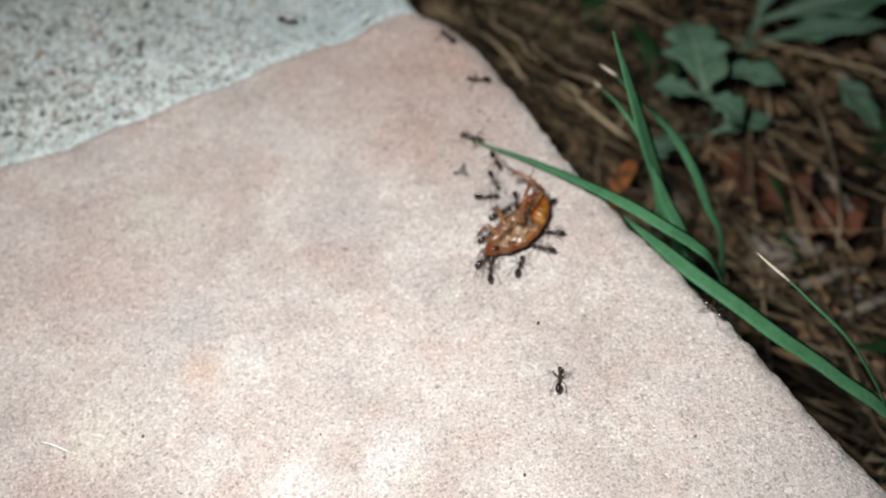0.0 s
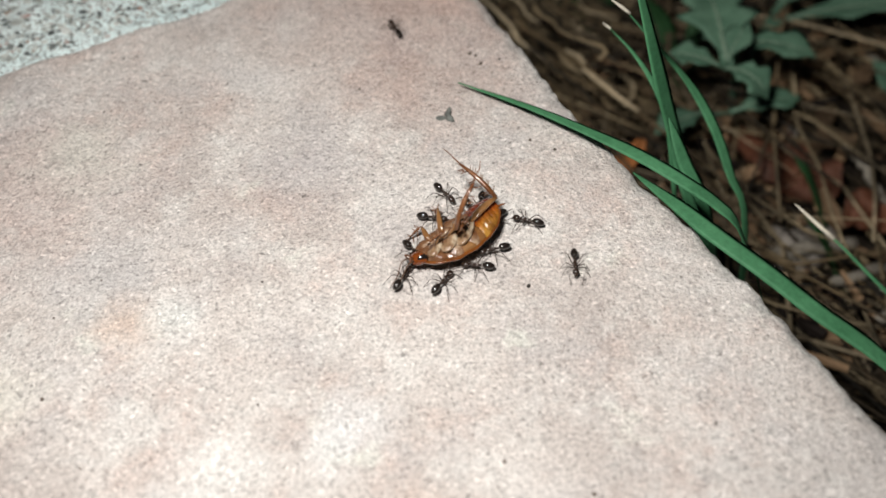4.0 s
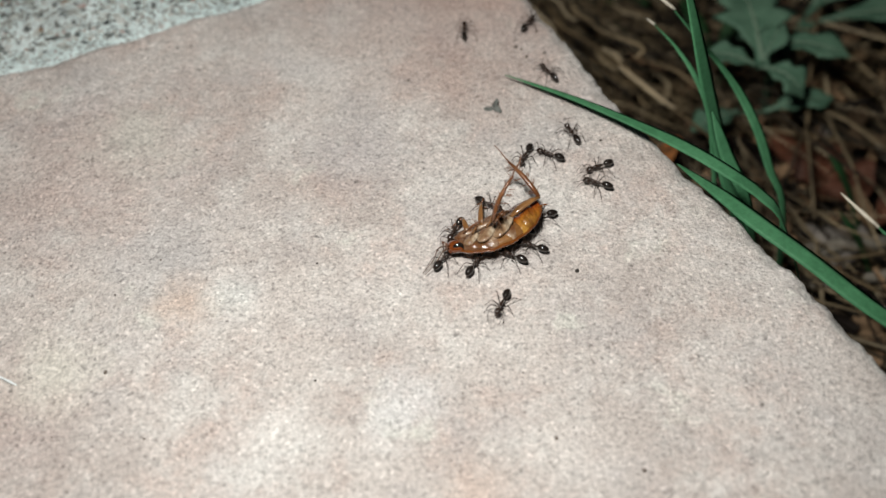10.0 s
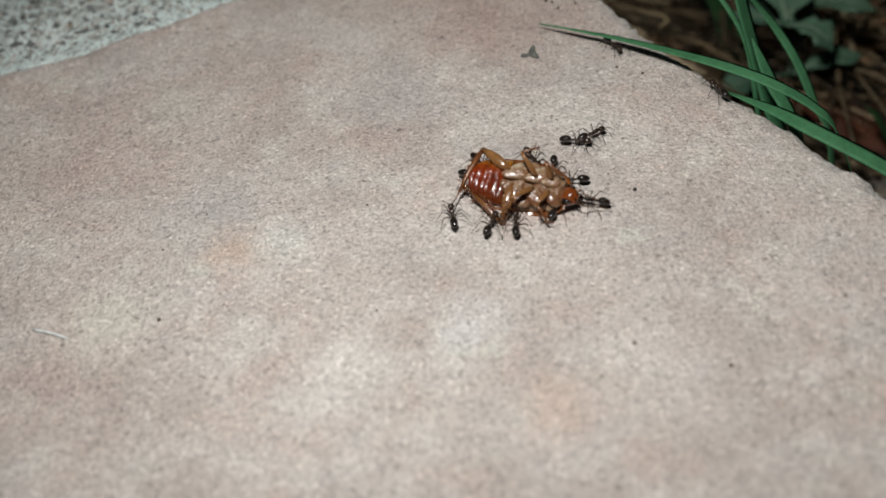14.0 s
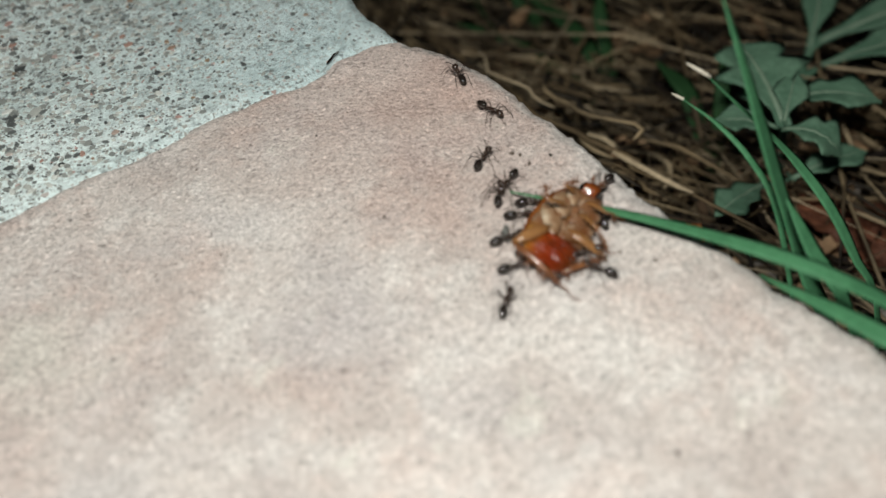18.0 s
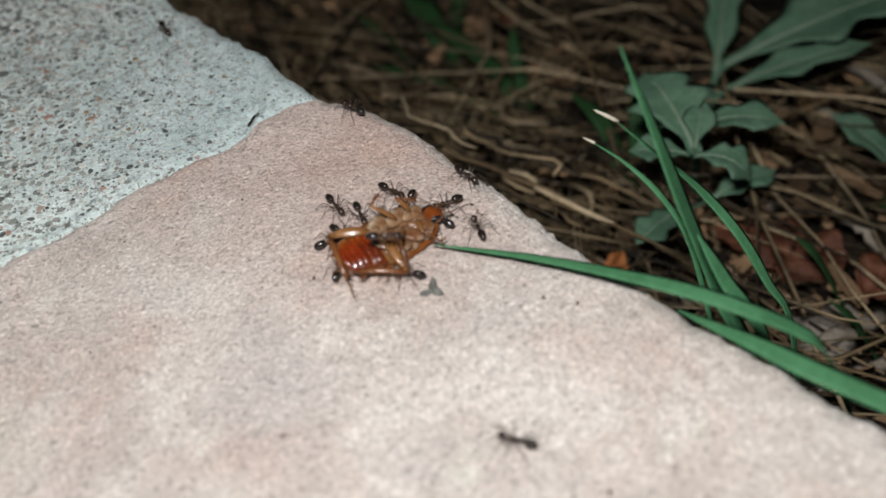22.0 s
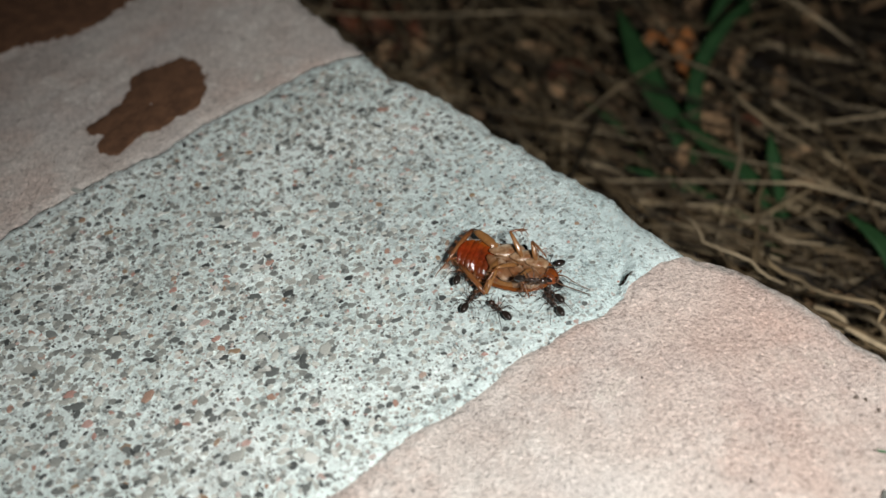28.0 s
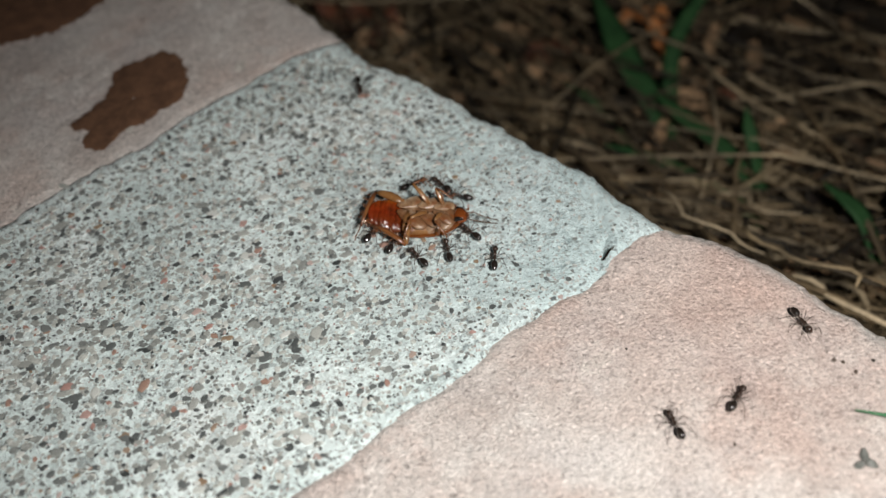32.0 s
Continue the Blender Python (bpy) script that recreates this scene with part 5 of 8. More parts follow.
def motions():
    walk(ROACH, [(t, lie(x, y, a, r)) for t, x, y, a, r in [(0, 7.5, 104.1, -131, 26), (1, -0.6, 108.3, -145, 26), (2, -4, 103.2, -138, 26), (3, 2.5, 96.3, -138, 26), (3.5, 2.3, 95.2, -140, 26), (5.5, -4, 90.5, -136, 26), (6, -3.6, 88.2, -138, 26), (7, -1.2, 85.2, -141, 26), (8, 0.6, 94, -143, 28), (9, 1.1, 96.7, -168, 34), (10, -0.5, 93.1, -148, 31), (11, -6.7, 87.6, -126, 28), (12, -10.1, 83.6, -102, 26), (12.5, -11.6, 82.2, -70, 25), (13, -8.7, 83.7, -66, 22), (13.5, -7, 87, -32, 20), (14, -3.3, 89.4, -21, 20), (14.5, -1.1, 94.3, -1, 20), (16.5, -4.9, 110.9, 48, 20), (17, -3.2, 113.6, 51, 19), (18, 4.9, 116.8, 52, 18), (19, 9, 120.4, 48, 16), (20, 11.8, 124.6, 4, 14), (21, 4.1, 127.6, 43, 12), (22, -4.1, 126, 21, 8), (23, -12.8, 127.9, 16, 4), (24, -21.7, 129.6, -25, 4), (24.6, -28.2, 132.6, -40, 3), (25, -30.3, 134.5, -43, 3), (26, -32.6, 146, -45, 3), (29, -30.8, 161.3, -24, 1), (30, -39, 164.6, -18, 1), (31, -41.2, 161.3, -19, 0), (32, -39.6, 166.4, -18, 0)]])
    hind_legs()
    ob = ant('small blackish-brown worker ant tugging at the dead cockroach')
    walk(ob, [(t, stand(x, y, a, up)) for t, x, y, a, up in [(0, 4.0, 114.6, -69, 0), (0.5, 1.4, 117.6, -69, 0), (1, -1.2, 120.4, -70, 0), (1.5, -3.3, 117.9, -70, 0), (2, -5.4, 115.4, -70, 0), (2.5, -0.2, 107.1, -70, 0), (3, 4.9, 98.8, -70, 0), (3.5, 4.8, 97.6, -72, 0), (4, 3.2, 96.5, -71, 0), (4.5, 1.6, 95.4, -70, 0), (5, -0.0, 94.2, -69, 0), (5.5, -1.7, 93.1, -68, 0), (6, -1.2, 90.7, -70, 0), (6.5, 0.1, 89.2, -72, 0), (7, 1.4, 87.6, -73, 0), (7.5, 2.3, 92.0, -74, 0), (8, 3.2, 96.3, -75, 0), (8.5, 3.9, 97.0, -88, 0), (9, 4.5, 97.7, -100, 0), (9.5, 3.5, 96.4, -90, 0), (10, 2.3, 95.2, -80, 0), (10.5, -1.2, 92.9, -69, 0), (11, -4.8, 90.6, -58, 0), (11.5, -7.2, 88.9, -46, 0), (12, -9.6, 87.1, -34, 0), (12.5, -17.4, 87.9, -31, 0), (13, -20.9, 90.3, -52, 0), (13.5, -15.1, 87.9, -21, 0), (14, -6.7, 90.4, -10, 0), (14.5, -4.6, 94.1, 10, 0), (15, -5.4, 97.5, 22, 0), (15.5, -6.1, 101.0, 35, 0), (16, -6.6, 104.5, 47, 0), (16.5, -7.1, 108.1, 59, 0), (17, -5.2, 110.7, 62, 0), (17.5, -1.1, 112.3, 63, 0), (18, 2.9, 113.9, 63, 0), (18.5, 4.9, 115.8, 61, 0), (19, 6.8, 117.6, 59, 0), (19.5, 7.4, 120.7, 37, 0), (20, 8.3, 124.1, 15, 0), (20.5, 4.7, 124.8, 30, 0), (21, 1.3, 125.5, 44, 0), (21.5, -3.0, 125.0, 38, 0), (22, -7.3, 124.5, 32, 0), (22.5, -11.7, 125.6, 30, 0), (23, -16.1, 126.7, 27, 0), (23.5, -20.8, 128.8, 7, 0), (24, -25.0, 130.9, -14, 0), (24.5, -30.0, 134.0, -26, 0), (25, -33.0, 136.7, -32, 0), (25.5, -36.8, 140.3, 7, 0), (26, -40.6, 144.1, 46, 0), (26.5, -39.9, 146.4, 46, 0), (27, -39.1, 148.8, 46, 0), (27.5, -38.4, 151.2, 47, 0), (28, -37.7, 153.7, 47, 0), (28.5, -37.0, 156.2, 48, 0), (29, -36.3, 158.8, 48, 0), (29.5, -40.1, 159.9, 49, 0), (30, -43.9, 161.1, 49, 0), (30.5, -44.9, 159.9, 40, 0), (31, -45.9, 158.6, 30, 0), (31.5, -45.0, 160.6, 42, 0), (32, -44.1, 162.5, 54, 0)]])
    gait(ob, 0, 32, 0.45, 9, 0)
    ob = ant('small blackish-brown worker ant tugging at the dead cockroach')
    walk(ob, [(t, stand(x, y, a, up)) for t, x, y, a, up in [(0, 4.5, 118.7, -68, 0), (0.5, 2.5, 121.1, -89, 0), (1, 0.5, 123.2, -111, 0), (1.5, -1.9, 120.0, -107, 0), (2, -4.2, 116.8, -102, 0), (2.5, 0.4, 107.8, -102, 0), (3, 4.9, 98.8, -102, 0), (3.5, 5.0, 99.8, -106, 0), (4, 3.5, 100.9, -106, 0), (4.5, 1.9, 102.0, -106, 0), (5, 0.3, 103.1, -106, 0), (5.5, -1.5, 104.2, -107, 0), (6, -0.5, 104.0, -110, 0), (6.5, 0.3, 102.2, -110, 0), (7, 1.0, 100.4, -111, 0), (7.5, 1.9, 104.7, -110, 0), (8, 2.8, 109.0, -109, 0), (8.5, 5.1, 103.2, -121, 0), (9, 4.5, 97.7, -134, 0), (9.5, 5.0, 102.3, -123, 0), (10, 3.3, 107.3, -113, 0), (10.5, -2.2, 106.1, -99, 0), (11, -8.1, 104.6, -85, 0), (11.5, -12.4, 102.3, -81, 0), (12, -16.7, 99.6, -77, 0), (12.5, -25.2, 91.2, -35, 0), (13, -23.6, 89.8, -18, 0), (13.5, -16.1, 87.0, 13, 0), (14, -6.7, 90.4, 24, 0), (14.5, -4.6, 94.1, 44, 0), (15, -5.4, 97.5, 57, 0), (15.5, -6.1, 101.0, 69, 0), (16, -6.6, 104.5, 81, 0), (16.5, -7.1, 108.1, 93, 0), (17, -5.2, 110.7, 96, 0), (17.5, -1.1, 112.3, 97, 0), (18, 2.9, 113.9, 97, 0), (18.5, 4.9, 115.8, 95, 0), (19, 6.8, 117.6, 93, 0), (19.5, 7.4, 120.7, 71, 0), (20, 8.3, 124.1, 49, 0), (20.5, 4.7, 124.8, 64, 0), (21, 1.3, 125.5, 78, 0), (21.5, -3.0, 125.0, 72, 0), (22, -7.3, 124.5, 66, 0), (22.5, -11.7, 125.6, 64, 0), (23, -16.1, 126.7, 61, 0), (23.5, -20.8, 128.8, 41, 0), (24, -25.0, 130.9, 20, 0), (24.5, -30.0, 134.0, 8, 0), (25, -33.0, 136.7, 2, 0), (25.5, -34.1, 142.5, 1, 0), (26, -35.3, 148.3, 0, 0), (26.5, -35.1, 150.7, 4, 0), (27, -34.9, 153.1, 7, 0), (27.5, -34.7, 155.4, 11, 0), (28, -34.5, 157.8, 14, 0), (28.5, -34.3, 160.1, 18, 0), (29, -34.1, 162.5, 21, 0), (29.5, -38.3, 164.0, 24, 0), (30, -42.4, 165.4, 27, 0), (30.5, -43.5, 163.8, 27, 0), (31, -44.6, 162.2, 26, 0), (31.5, -43.8, 164.7, 27, 0), (32, -43.0, 167.2, 27, 0)]])
    gait(ob, 0, 32, 0.45, 9, 1)
    ob = ant('small blackish-brown worker ant tugging at the dead cockroach')
    walk(ob, [(t, stand(x, y, a, up)) for t, x, y, a, up in [(0, 2.8, 111.3, -3, 0), (0.5, -0.5, 114.3, -11, 0), (1, -3.6, 117.2, -20, 0), (1.5, -5.3, 114.9, -24, 0), (2, -7.0, 112.7, -29, 0), (2.5, -3.5, 108.6, -31, 0), (3, 0.0, 104.5, -33, 0), (3.5, 0.4, 103.7, -43, 0), (4, -1.0, 102.6, -50, 0), (4.5, -2.4, 101.5, -56, 0), (5, -3.9, 100.5, -63, 0), (5.5, -5.3, 99.4, -70, 0), (6, -4.3, 97.3, -79, 0), (6.5, -3.4, 95.9, -75, 0), (7, -2.5, 94.6, -70, 0), (7.5, -2.1, 99.0, -40, 0), (8, -1.8, 103.4, -11, 0), (8.5, 2.2, 101.0, -23, 0), (9, 4.5, 97.7, -36, 0), (9.5, 3.5, 96.4, -26, 0), (10, 2.3, 95.2, -16, 0), (10.5, -1.2, 92.9, -5, 0), (11, -4.8, 90.6, 6, 0), (11.5, -7.2, 88.9, 18, 0), (12, -9.6, 87.1, 30, 0), (12.5, -13.0, 85.4, 62, 0), (13, -11.5, 86.4, 69, 0), (13.5, -10.1, 88.6, 100, 0), (14, -6.7, 90.4, 111, 0), (14.5, -4.6, 94.1, 131, 0), (15, -5.4, 97.5, 144, 0), (15.5, -6.1, 101.0, 156, 0), (16, -6.6, 104.5, 168, 0), (16.5, -7.1, 108.1, 180, 0), (17, -5.2, 110.7, 183, 0), (17.5, -1.1, 112.3, 184, 0), (18, 2.9, 113.9, 184, 0), (18.5, 4.9, 115.8, 182, 0), (19, 6.8, 117.6, 180, 0), (19.5, 7.4, 120.7, 158, 0), (20, 8.3, 124.1, 136, 0), (20.5, 4.7, 124.8, 151, 0), (21, 1.3, 125.5, 165, 0), (21.5, -0.7, 122.9, 160, 0), (22, -3.2, 119.8, 156, 0), (22.5, -7.4, 120.5, 141, 0), (23, -11.6, 121.1, 126, 0), (23.5, -18.8, 122.5, 143, 0), (24, -25.4, 124.9, 160, 0), (24.5, -31.2, 128.2, 140, 0), (25, -34.2, 130.9, 128, 0), (25.5, -35.8, 136.7, 109, 0), (26, -37.4, 142.6, 90, 0), (26.5, -36.7, 144.7, 97, 0), (27, -36.0, 146.9, 105, 0), (27.5, -35.2, 149.1, 113, 0), (28, -34.4, 151.4, 120, 0), (28.5, -33.6, 153.7, 128, 0), (29, -32.7, 156.0, 135, 0), (29.5, -36.9, 157.0, 127, 0), (30, -41.0, 158.0, 119, 0), (30.5, -42.2, 156.9, 138, 0), (31, -43.3, 155.9, 157, 0), (31.5, -42.4, 157.5, 136, 0), (32, -41.5, 159.0, 114, 0)]])
    gait(ob, 0, 32, 0.45, 9, 2)
    ob = ant('small blackish-brown worker ant tugging at the dead cockroach')
    walk(ob, [(t, stand(x, y, a, up)) for t, x, y, a, up in [(0, 7.3, 110.1, -86, 0), (0.5, 3.9, 112.7, -83, 0), (1, 0.6, 115.2, -81, 0), (1.5, -1.3, 112.9, -77, 0), (2, -3.3, 110.6, -73, 0), (2.5, 0.3, 106.6, -70, 0), (3, 3.9, 102.6, -66, 0), (3.5, 3.9, 101.2, -72, 0), (4, 2.3, 99.8, -74, 0), (4.5, 0.7, 98.5, -77, 0), (5, -0.9, 97.1, -79, 0), (5.5, -2.5, 95.8, -82, 0), (6, -1.8, 93.2, -87, 0), (6.5, -0.8, 92.1, -79, 0), (7, 0.2, 90.9, -70, 0), (7.5, 1.0, 95.4, -73, 0), (8, 1.9, 100.0, -76, 0), (8.5, 3.4, 100.5, -99, 0), (9, 4.6, 100.8, -121, 0), (9.5, 3.2, 98.0, -111, 0), (10, 2.3, 95.2, -101, 0), (10.5, -1.2, 92.9, -90, 0), (11, -4.8, 90.6, -79, 0), (11.5, -7.2, 88.9, -67, 0), (12, -9.6, 87.1, -55, 0), (12.5, -13.0, 85.4, -23, 0), (13, -11.5, 86.4, -16, 0), (13.5, -10.1, 88.6, 15, 0), (14, -6.7, 90.4, 26, 0), (14.5, -4.8, 93.3, 50, 0), (15, -5.4, 95.8, 68, 0), (15.5, -5.5, 98.5, 85, 0), (16, -5.1, 101.5, 102, 0), (16.5, -4.4, 104.9, 119, 0), (17, -1.8, 107.0, 127, 0), (17.5, 2.9, 108.6, 133, 0), (18, 7.6, 110.2, 140, 0), (18.5, 9.2, 112.4, 135, 0), (19, 10.9, 114.6, 129, 0), (19.5, 7.8, 117.6, 98, 0), (20, 5.9, 123.0, 66, 0), (20.5, 2.7, 123.0, 71, 0), (21, -0.1, 123.3, 75, 0), (21.5, -5.3, 123.0, 68, 0), (22, -10.4, 122.8, 60, 0), (22.5, -14.9, 124.4, 62, 0), (23, -19.3, 126.1, 64, 0), (23.5, -24.5, 128.0, 36, 0), (24, -29.8, 130.3, 9, 0), (24.5, -34.1, 134.8, -16, 0), (25, -36.3, 137.9, -34, 0), (25.5, -37.2, 143.7, 25, 1), (26, -38.1, 149.5, 85, 2), (26.5, -38.2, 151.7, 78, 1.7), (27, -38.1, 153.8, 71, 1.3), (27.5, -38.1, 155.9, 65, 1), (28, -38.0, 157.9, 58, 0.7), (28.5, -37.9, 160.0, 51, 0.3), (29, -37.8, 162.0, 45, 0), (29.5, -41.9, 163.4, 50, 0), (30, -46.0, 164.7, 55, 0), (30.5, -46.4, 163.0, 38, 0), (31, -46.7, 161.2, 21, 0), (31.5, -46.6, 163.2, 34, 0), (32, -46.5, 165.2, 47, 0)]])
    gait(ob, 0, 32, 0.45, 9, 3)
    ob = ant('small blackish-brown worker ant tugging at the dead cockroach')
    walk(ob, [(t, stand(x, y, a, up)) for t, x, y, a, up in [(0, 4.7, 107.8, 32, 0), (0.5, -0.2, 111.4, 23, 0), (1, -4.8, 115.3, 15, 0), (1.5, -4.5, 109.4, 19, 0), (2, -3.8, 103.7, 22, 0), (2.5, -0.5, 100.3, 22, 0), (3, 2.7, 96.8, 22, 0), (3.5, 2.5, 95.7, 20, 0), (4, 1, 94.6, 21, 0), (4.5, -0.6, 93.4, 22, 0), (5, -2.2, 92.2, 23, 0), (5.5, -3.8, 91.1, 24, 0), (6, -3.4, 88.7, 22, 0), (6.5, -2.2, 87.2, 21, 0), (7, -0.9, 85.7, 19, 0), (7.5, -0, 90.1, 18, 0), (8, 0.9, 94.5, 17, 0), (8.5, 1.2, 95.8, 5, 0), (9, 1.6, 97.1, -8, 0), (9.5, 0.7, 95.3, 2, 0), (10, -0.2, 93.6, 12, 0), (10.5, -3.4, 90.9, 23, 0), (11, -6.6, 88.2, 34, 0), (11.5, -8.4, 86.2, 46, 0), (12, -10.2, 84.2, 58, 0), (12.5, -12, 82.6, 90, 0), (13, -10.2, 83.8, 97, 0), (13.5, -10.1, 84.8, 92, 0), (14, -8, 83.9, 67, 0), (14.5, -3.5, 88, 87, 0), (15, -3.1, 92.1, 99, 0), (15.5, -2.8, 96.6, 111, 0), (16, -2.7, 101.3, 123, 0), (16.5, -2.7, 106.2, 135, 0), (17, -1.1, 109.3, 138, 0), (17.5, 3, 111, 164, 0), (18, 7, 112.7, 190, 0), (18.5, 7.4, 115.7, 188, 0), (19, 7.9, 118.8, 186, 0), (19.5, 11.9, 119.9, 129, 0), (20, 14.4, 119, 73, 0), (20.5, 10.8, 122.1, 118, 0), (21, 6.7, 124.9, 163, 0), (21.25, 3.8, 124.1, 119, 1.1), (21.5, 0.9, 123.3, 75, 2.2), (21.75, -2.05, 122.6, 31, 3.35), (22, -5, 121.9, -13, 4.5), (22.25, -6.75, 122.35, -58, 3.35), (22.5, -8.5, 122.8, -103, 2.2), (22.75, -10.2, 123.15, -148, 1.1), (23, -11.9, 123.5, -193, 0), (23.5, -18.9, 124.1, -158, 2), (24, -25.8, 125.9, -123, 4), (24.5, -29.7, 128.7, -92, 3.8), (25, -31, 130.4, -53, 3.5), (25.5, -32, 136.1, -36, 3.8), (26, -33, 141.7, -18, 4), (26.5, -32.3, 144.2, -19, 4), (27, -31.7, 146.8, -20, 4), (27.5, -31, 149.4, -21, 4), (28, -30.4, 152, -22, 4), (28.5, -29.7, 154.7, -23, 4), (29, -29.1, 157.3, -24, 4), (29.5, -32.6, 159.8, 16, 4), (30, -36.1, 162.4, 56, 4), (30.5, -37.1, 161.1, 55, 2), (31, -38, 159.9, 55, 0), (31.5, -37.2, 162.5, 55, 0), (32, -36.4, 165.1, 56, 0)]])
    gait(ob, 0, 32, 0.45, 9, 4)
    ob = ant('small blackish-brown worker ant tugging at the dead cockroach')
    walk(ob, [(t, stand(x, y, a, up)) for t, x, y, a, up in [(0, 2.7, 103.8, 39, 0), (0.5, -1.8, 107.2, 25, 0), (1, -6, 110.7, 11, 0), (1.5, -7.4, 108.8, -16, 0), (2, -8.9, 107, -42, 0), (2.5, -5.1, 103.9, -28, 0), (3, -1.4, 100.8, -13, 0), (3.5, -1.1, 99.8, -14, 0), (4, -2.4, 98.6, -11, 0), (4.5, -3.8, 97.4, -9, 0), (5, -5.1, 96.2, -6, 0), (5.5, -6.5, 95, -3, 0), (6, -5.6, 92.9, -4, 0), (6.5, -4.7, 91.2, -2, 0), (7, -3.7, 89.6, 0, 0), (7.5, -2.9, 93.5, 13, 0), (8, -2.1, 97.4, 26, 0), (8.5, -0.2, 97.4, 13, 0), (9, 1, 96.9, 1, 0), (9.5, 0.2, 97.8, -14, 0), (10, -1.6, 98.6, -29, 0), (10.5, -5.9, 95.3, -29, 0), (11, -10, 91.7, -30, 0), (11.5, -12.2, 89.5, -15, 0), (12, -14.6, 87.2, 1, 0), (12.5, -16.8, 81.7, 19, 0), (13, -14.1, 81, 13, 0), (13.5, -9.7, 82.2, 60, 0), (14, -5.1, 83.6, 87, 0), (14.5, -1.4, 89.9, 83, 0), (15, -2.4, 95.7, 72, 0), (15.5, -4, 101.2, 60, 0), (16, -6.1, 106.2, 48, 0), (16.5, -8.6, 110.6, 37, 0), (17, -8.6, 113.7, 16, 0), (17.5, -4.8, 115.1, 15, 0), (18, -0.9, 116.5, 15, 0), (18.5, -0.1, 117.1, 22, 0), (19, 0.7, 117.8, 28, 0), (19.5, 3, 123.3, 10, 0), (20, 6.4, 127.7, -8, 0), (20.5, 2.6, 128.2, -1, 0), (21, -0.9, 128.8, 5, 0), (21.5, -5.2, 128.6, -24, 0), (22, -9.4, 128.3, -54, 0), (22.5, -13.7, 129.7, -40, 0), (23, -18, 131, -27, 0), (23.5, -20.4, 132.6, -61, 0), (24, -23, 133.3, -96, 0), (24.5, -28.3, 134.9, -108, 0), (25, -32.1, 136.5, -114, 0), (25.5, -33.2, 142.3, -115, 0), (26, -34.3, 148.1, -116, 0), (26.5, -33.4, 150.9, -98, 0), (27, -32.5, 153.7, -80, 0), (27.5, -31.6, 156.6, -62, 0), (28, -30.8, 159.6, -44, 0), (28.5, -30.1, 162.7, -27, 0), (29, -29.4, 165.9, -9, 0), (29.5, -34.5, 167.2, -54, 0), (30, -39.6, 168.5, -100, 0), (30.5, -40.1, 167.8, -130, 0), (31, -40.6, 167.1, -161, 0), (31.25, -40.25, 168.45, -117.5, 0), (31.5, -39.9, 169.8, -74, 0), (31.75, -39.6, 171.2, -30, 0), (32, -39.3, 172.6, 14, 0)]])
    gait(ob, 0, 32, 0.45, 9, 5)
    ob = ant('small blackish-brown worker ant tugging at the dead cockroach')
    walk(ob, [(t, stand(x, y, a, up)) for t, x, y, a, up in [(0, 2.1, 99.5, 43, 0), (0.5, -2.6, 102.8, 34, 0), (1, -7.0, 106.1, 26, 0), (1.5, -8.7, 103.9, 12, 0), (2, -10.3, 101.8, -1, 0), (2.5, -6.8, 98.6, -15, 0), (3, -3.2, 95.4, -29, 0), (3.5, -3.2, 94.5, -39, 0), (4, -4.5, 93.3, -46, 0), (4.5, -5.9, 92.1, -53, 0), (5, -7.2, 90.9, -59, 0), (5.5, -8.5, 89.8, -66, 0), (6, -7.9, 87.7, -76, 0), (6.5, -7.3, 86.4, -53, 0), (7, -6.7, 85.2, -30, 0), (7.5, -5.8, 90.0, -55, 0), (8, -4.8, 94.9, -80, 0), (8.5, -4.7, 97.3, -83, 0), (9, -4.2, 99.8, -86, 0), (9.5, -5.0, 97.0, -100, 0), (10, -5.7, 94.3, -114, 0), (10.5, -8.7, 90.5, -92, 0), (11, -11.5, 86.8, -69, 0), (11.5, -12.9, 83.4, -63, 0), (12, -14.0, 80.2, -57, 0), (12.5, -12.6, 77.2, -2, 0), (13, -9.6, 78.3, 28, 0), (13.5, -4.2, 83.8, 59, 0), (14, -0.1, 87.9, 70, 0), (14.5, 2.3, 93.5, 81, 0), (15, 1.4, 97.9, 84, 0), (15.5, 0.6, 102.3, 86, 0), (16, -0.2, 106.7, 89, 0), (16.5, -0.9, 111.2, 91, 0), (17, 1.1, 113.7, 85, 0), (17.5, 5.1, 115.7, 94, 0), (18, 9.2, 117.6, 104, 0), (18.5, 11.5, 119.3, 93, 0), (19, 13.8, 120.9, 82, 0), (19.5, 15.7, 120.9, 98, 0), (20, 16.6, 120.7, 115, 0), (20.5, 14.6, 125.3, 131, 0), (21, 11.2, 130.4, 147, 0), (21.5, 6.7, 128.6, 141, 0), (22, 2.0, 126.9, 134, 0), (22.5, -2.3, 128.3, 145, 0), (23, -6.6, 129.7, 156, 0), (23.5, -10.0, 128.2, 163, 0), (24, -14.4, 126.2, 169, 0), (24.5, -20.6, 126.9, 152, 0), (25, -24.3, 128.3, 141, 0), (25.5, -26.2, 132.9, 123, 0), (26, -28.1, 137.5, 105, 0), (26.5, -27.7, 141.3, 109, 0), (27, -27.5, 145.0, 112, 0), (27.5, -27.4, 148.8, 116, 0), (28, -27.4, 152.5, 119, 0), (28.5, -27.5, 156.1, 123, 0), (29, -27.7, 159.6, 126, 0), (29.5, -31.7, 161.5, 129, 0), (30, -35.7, 163.3, 132, 0), (30.5, -36.9, 161.6, 132, 0), (31, -38.0, 159.9, 131, 0), (31.5, -37.2, 162.5, 132, 0), (32, -36.3, 165.1, 132, 0)]])
    gait(ob, 0, 32, 0.45, 9, 6)
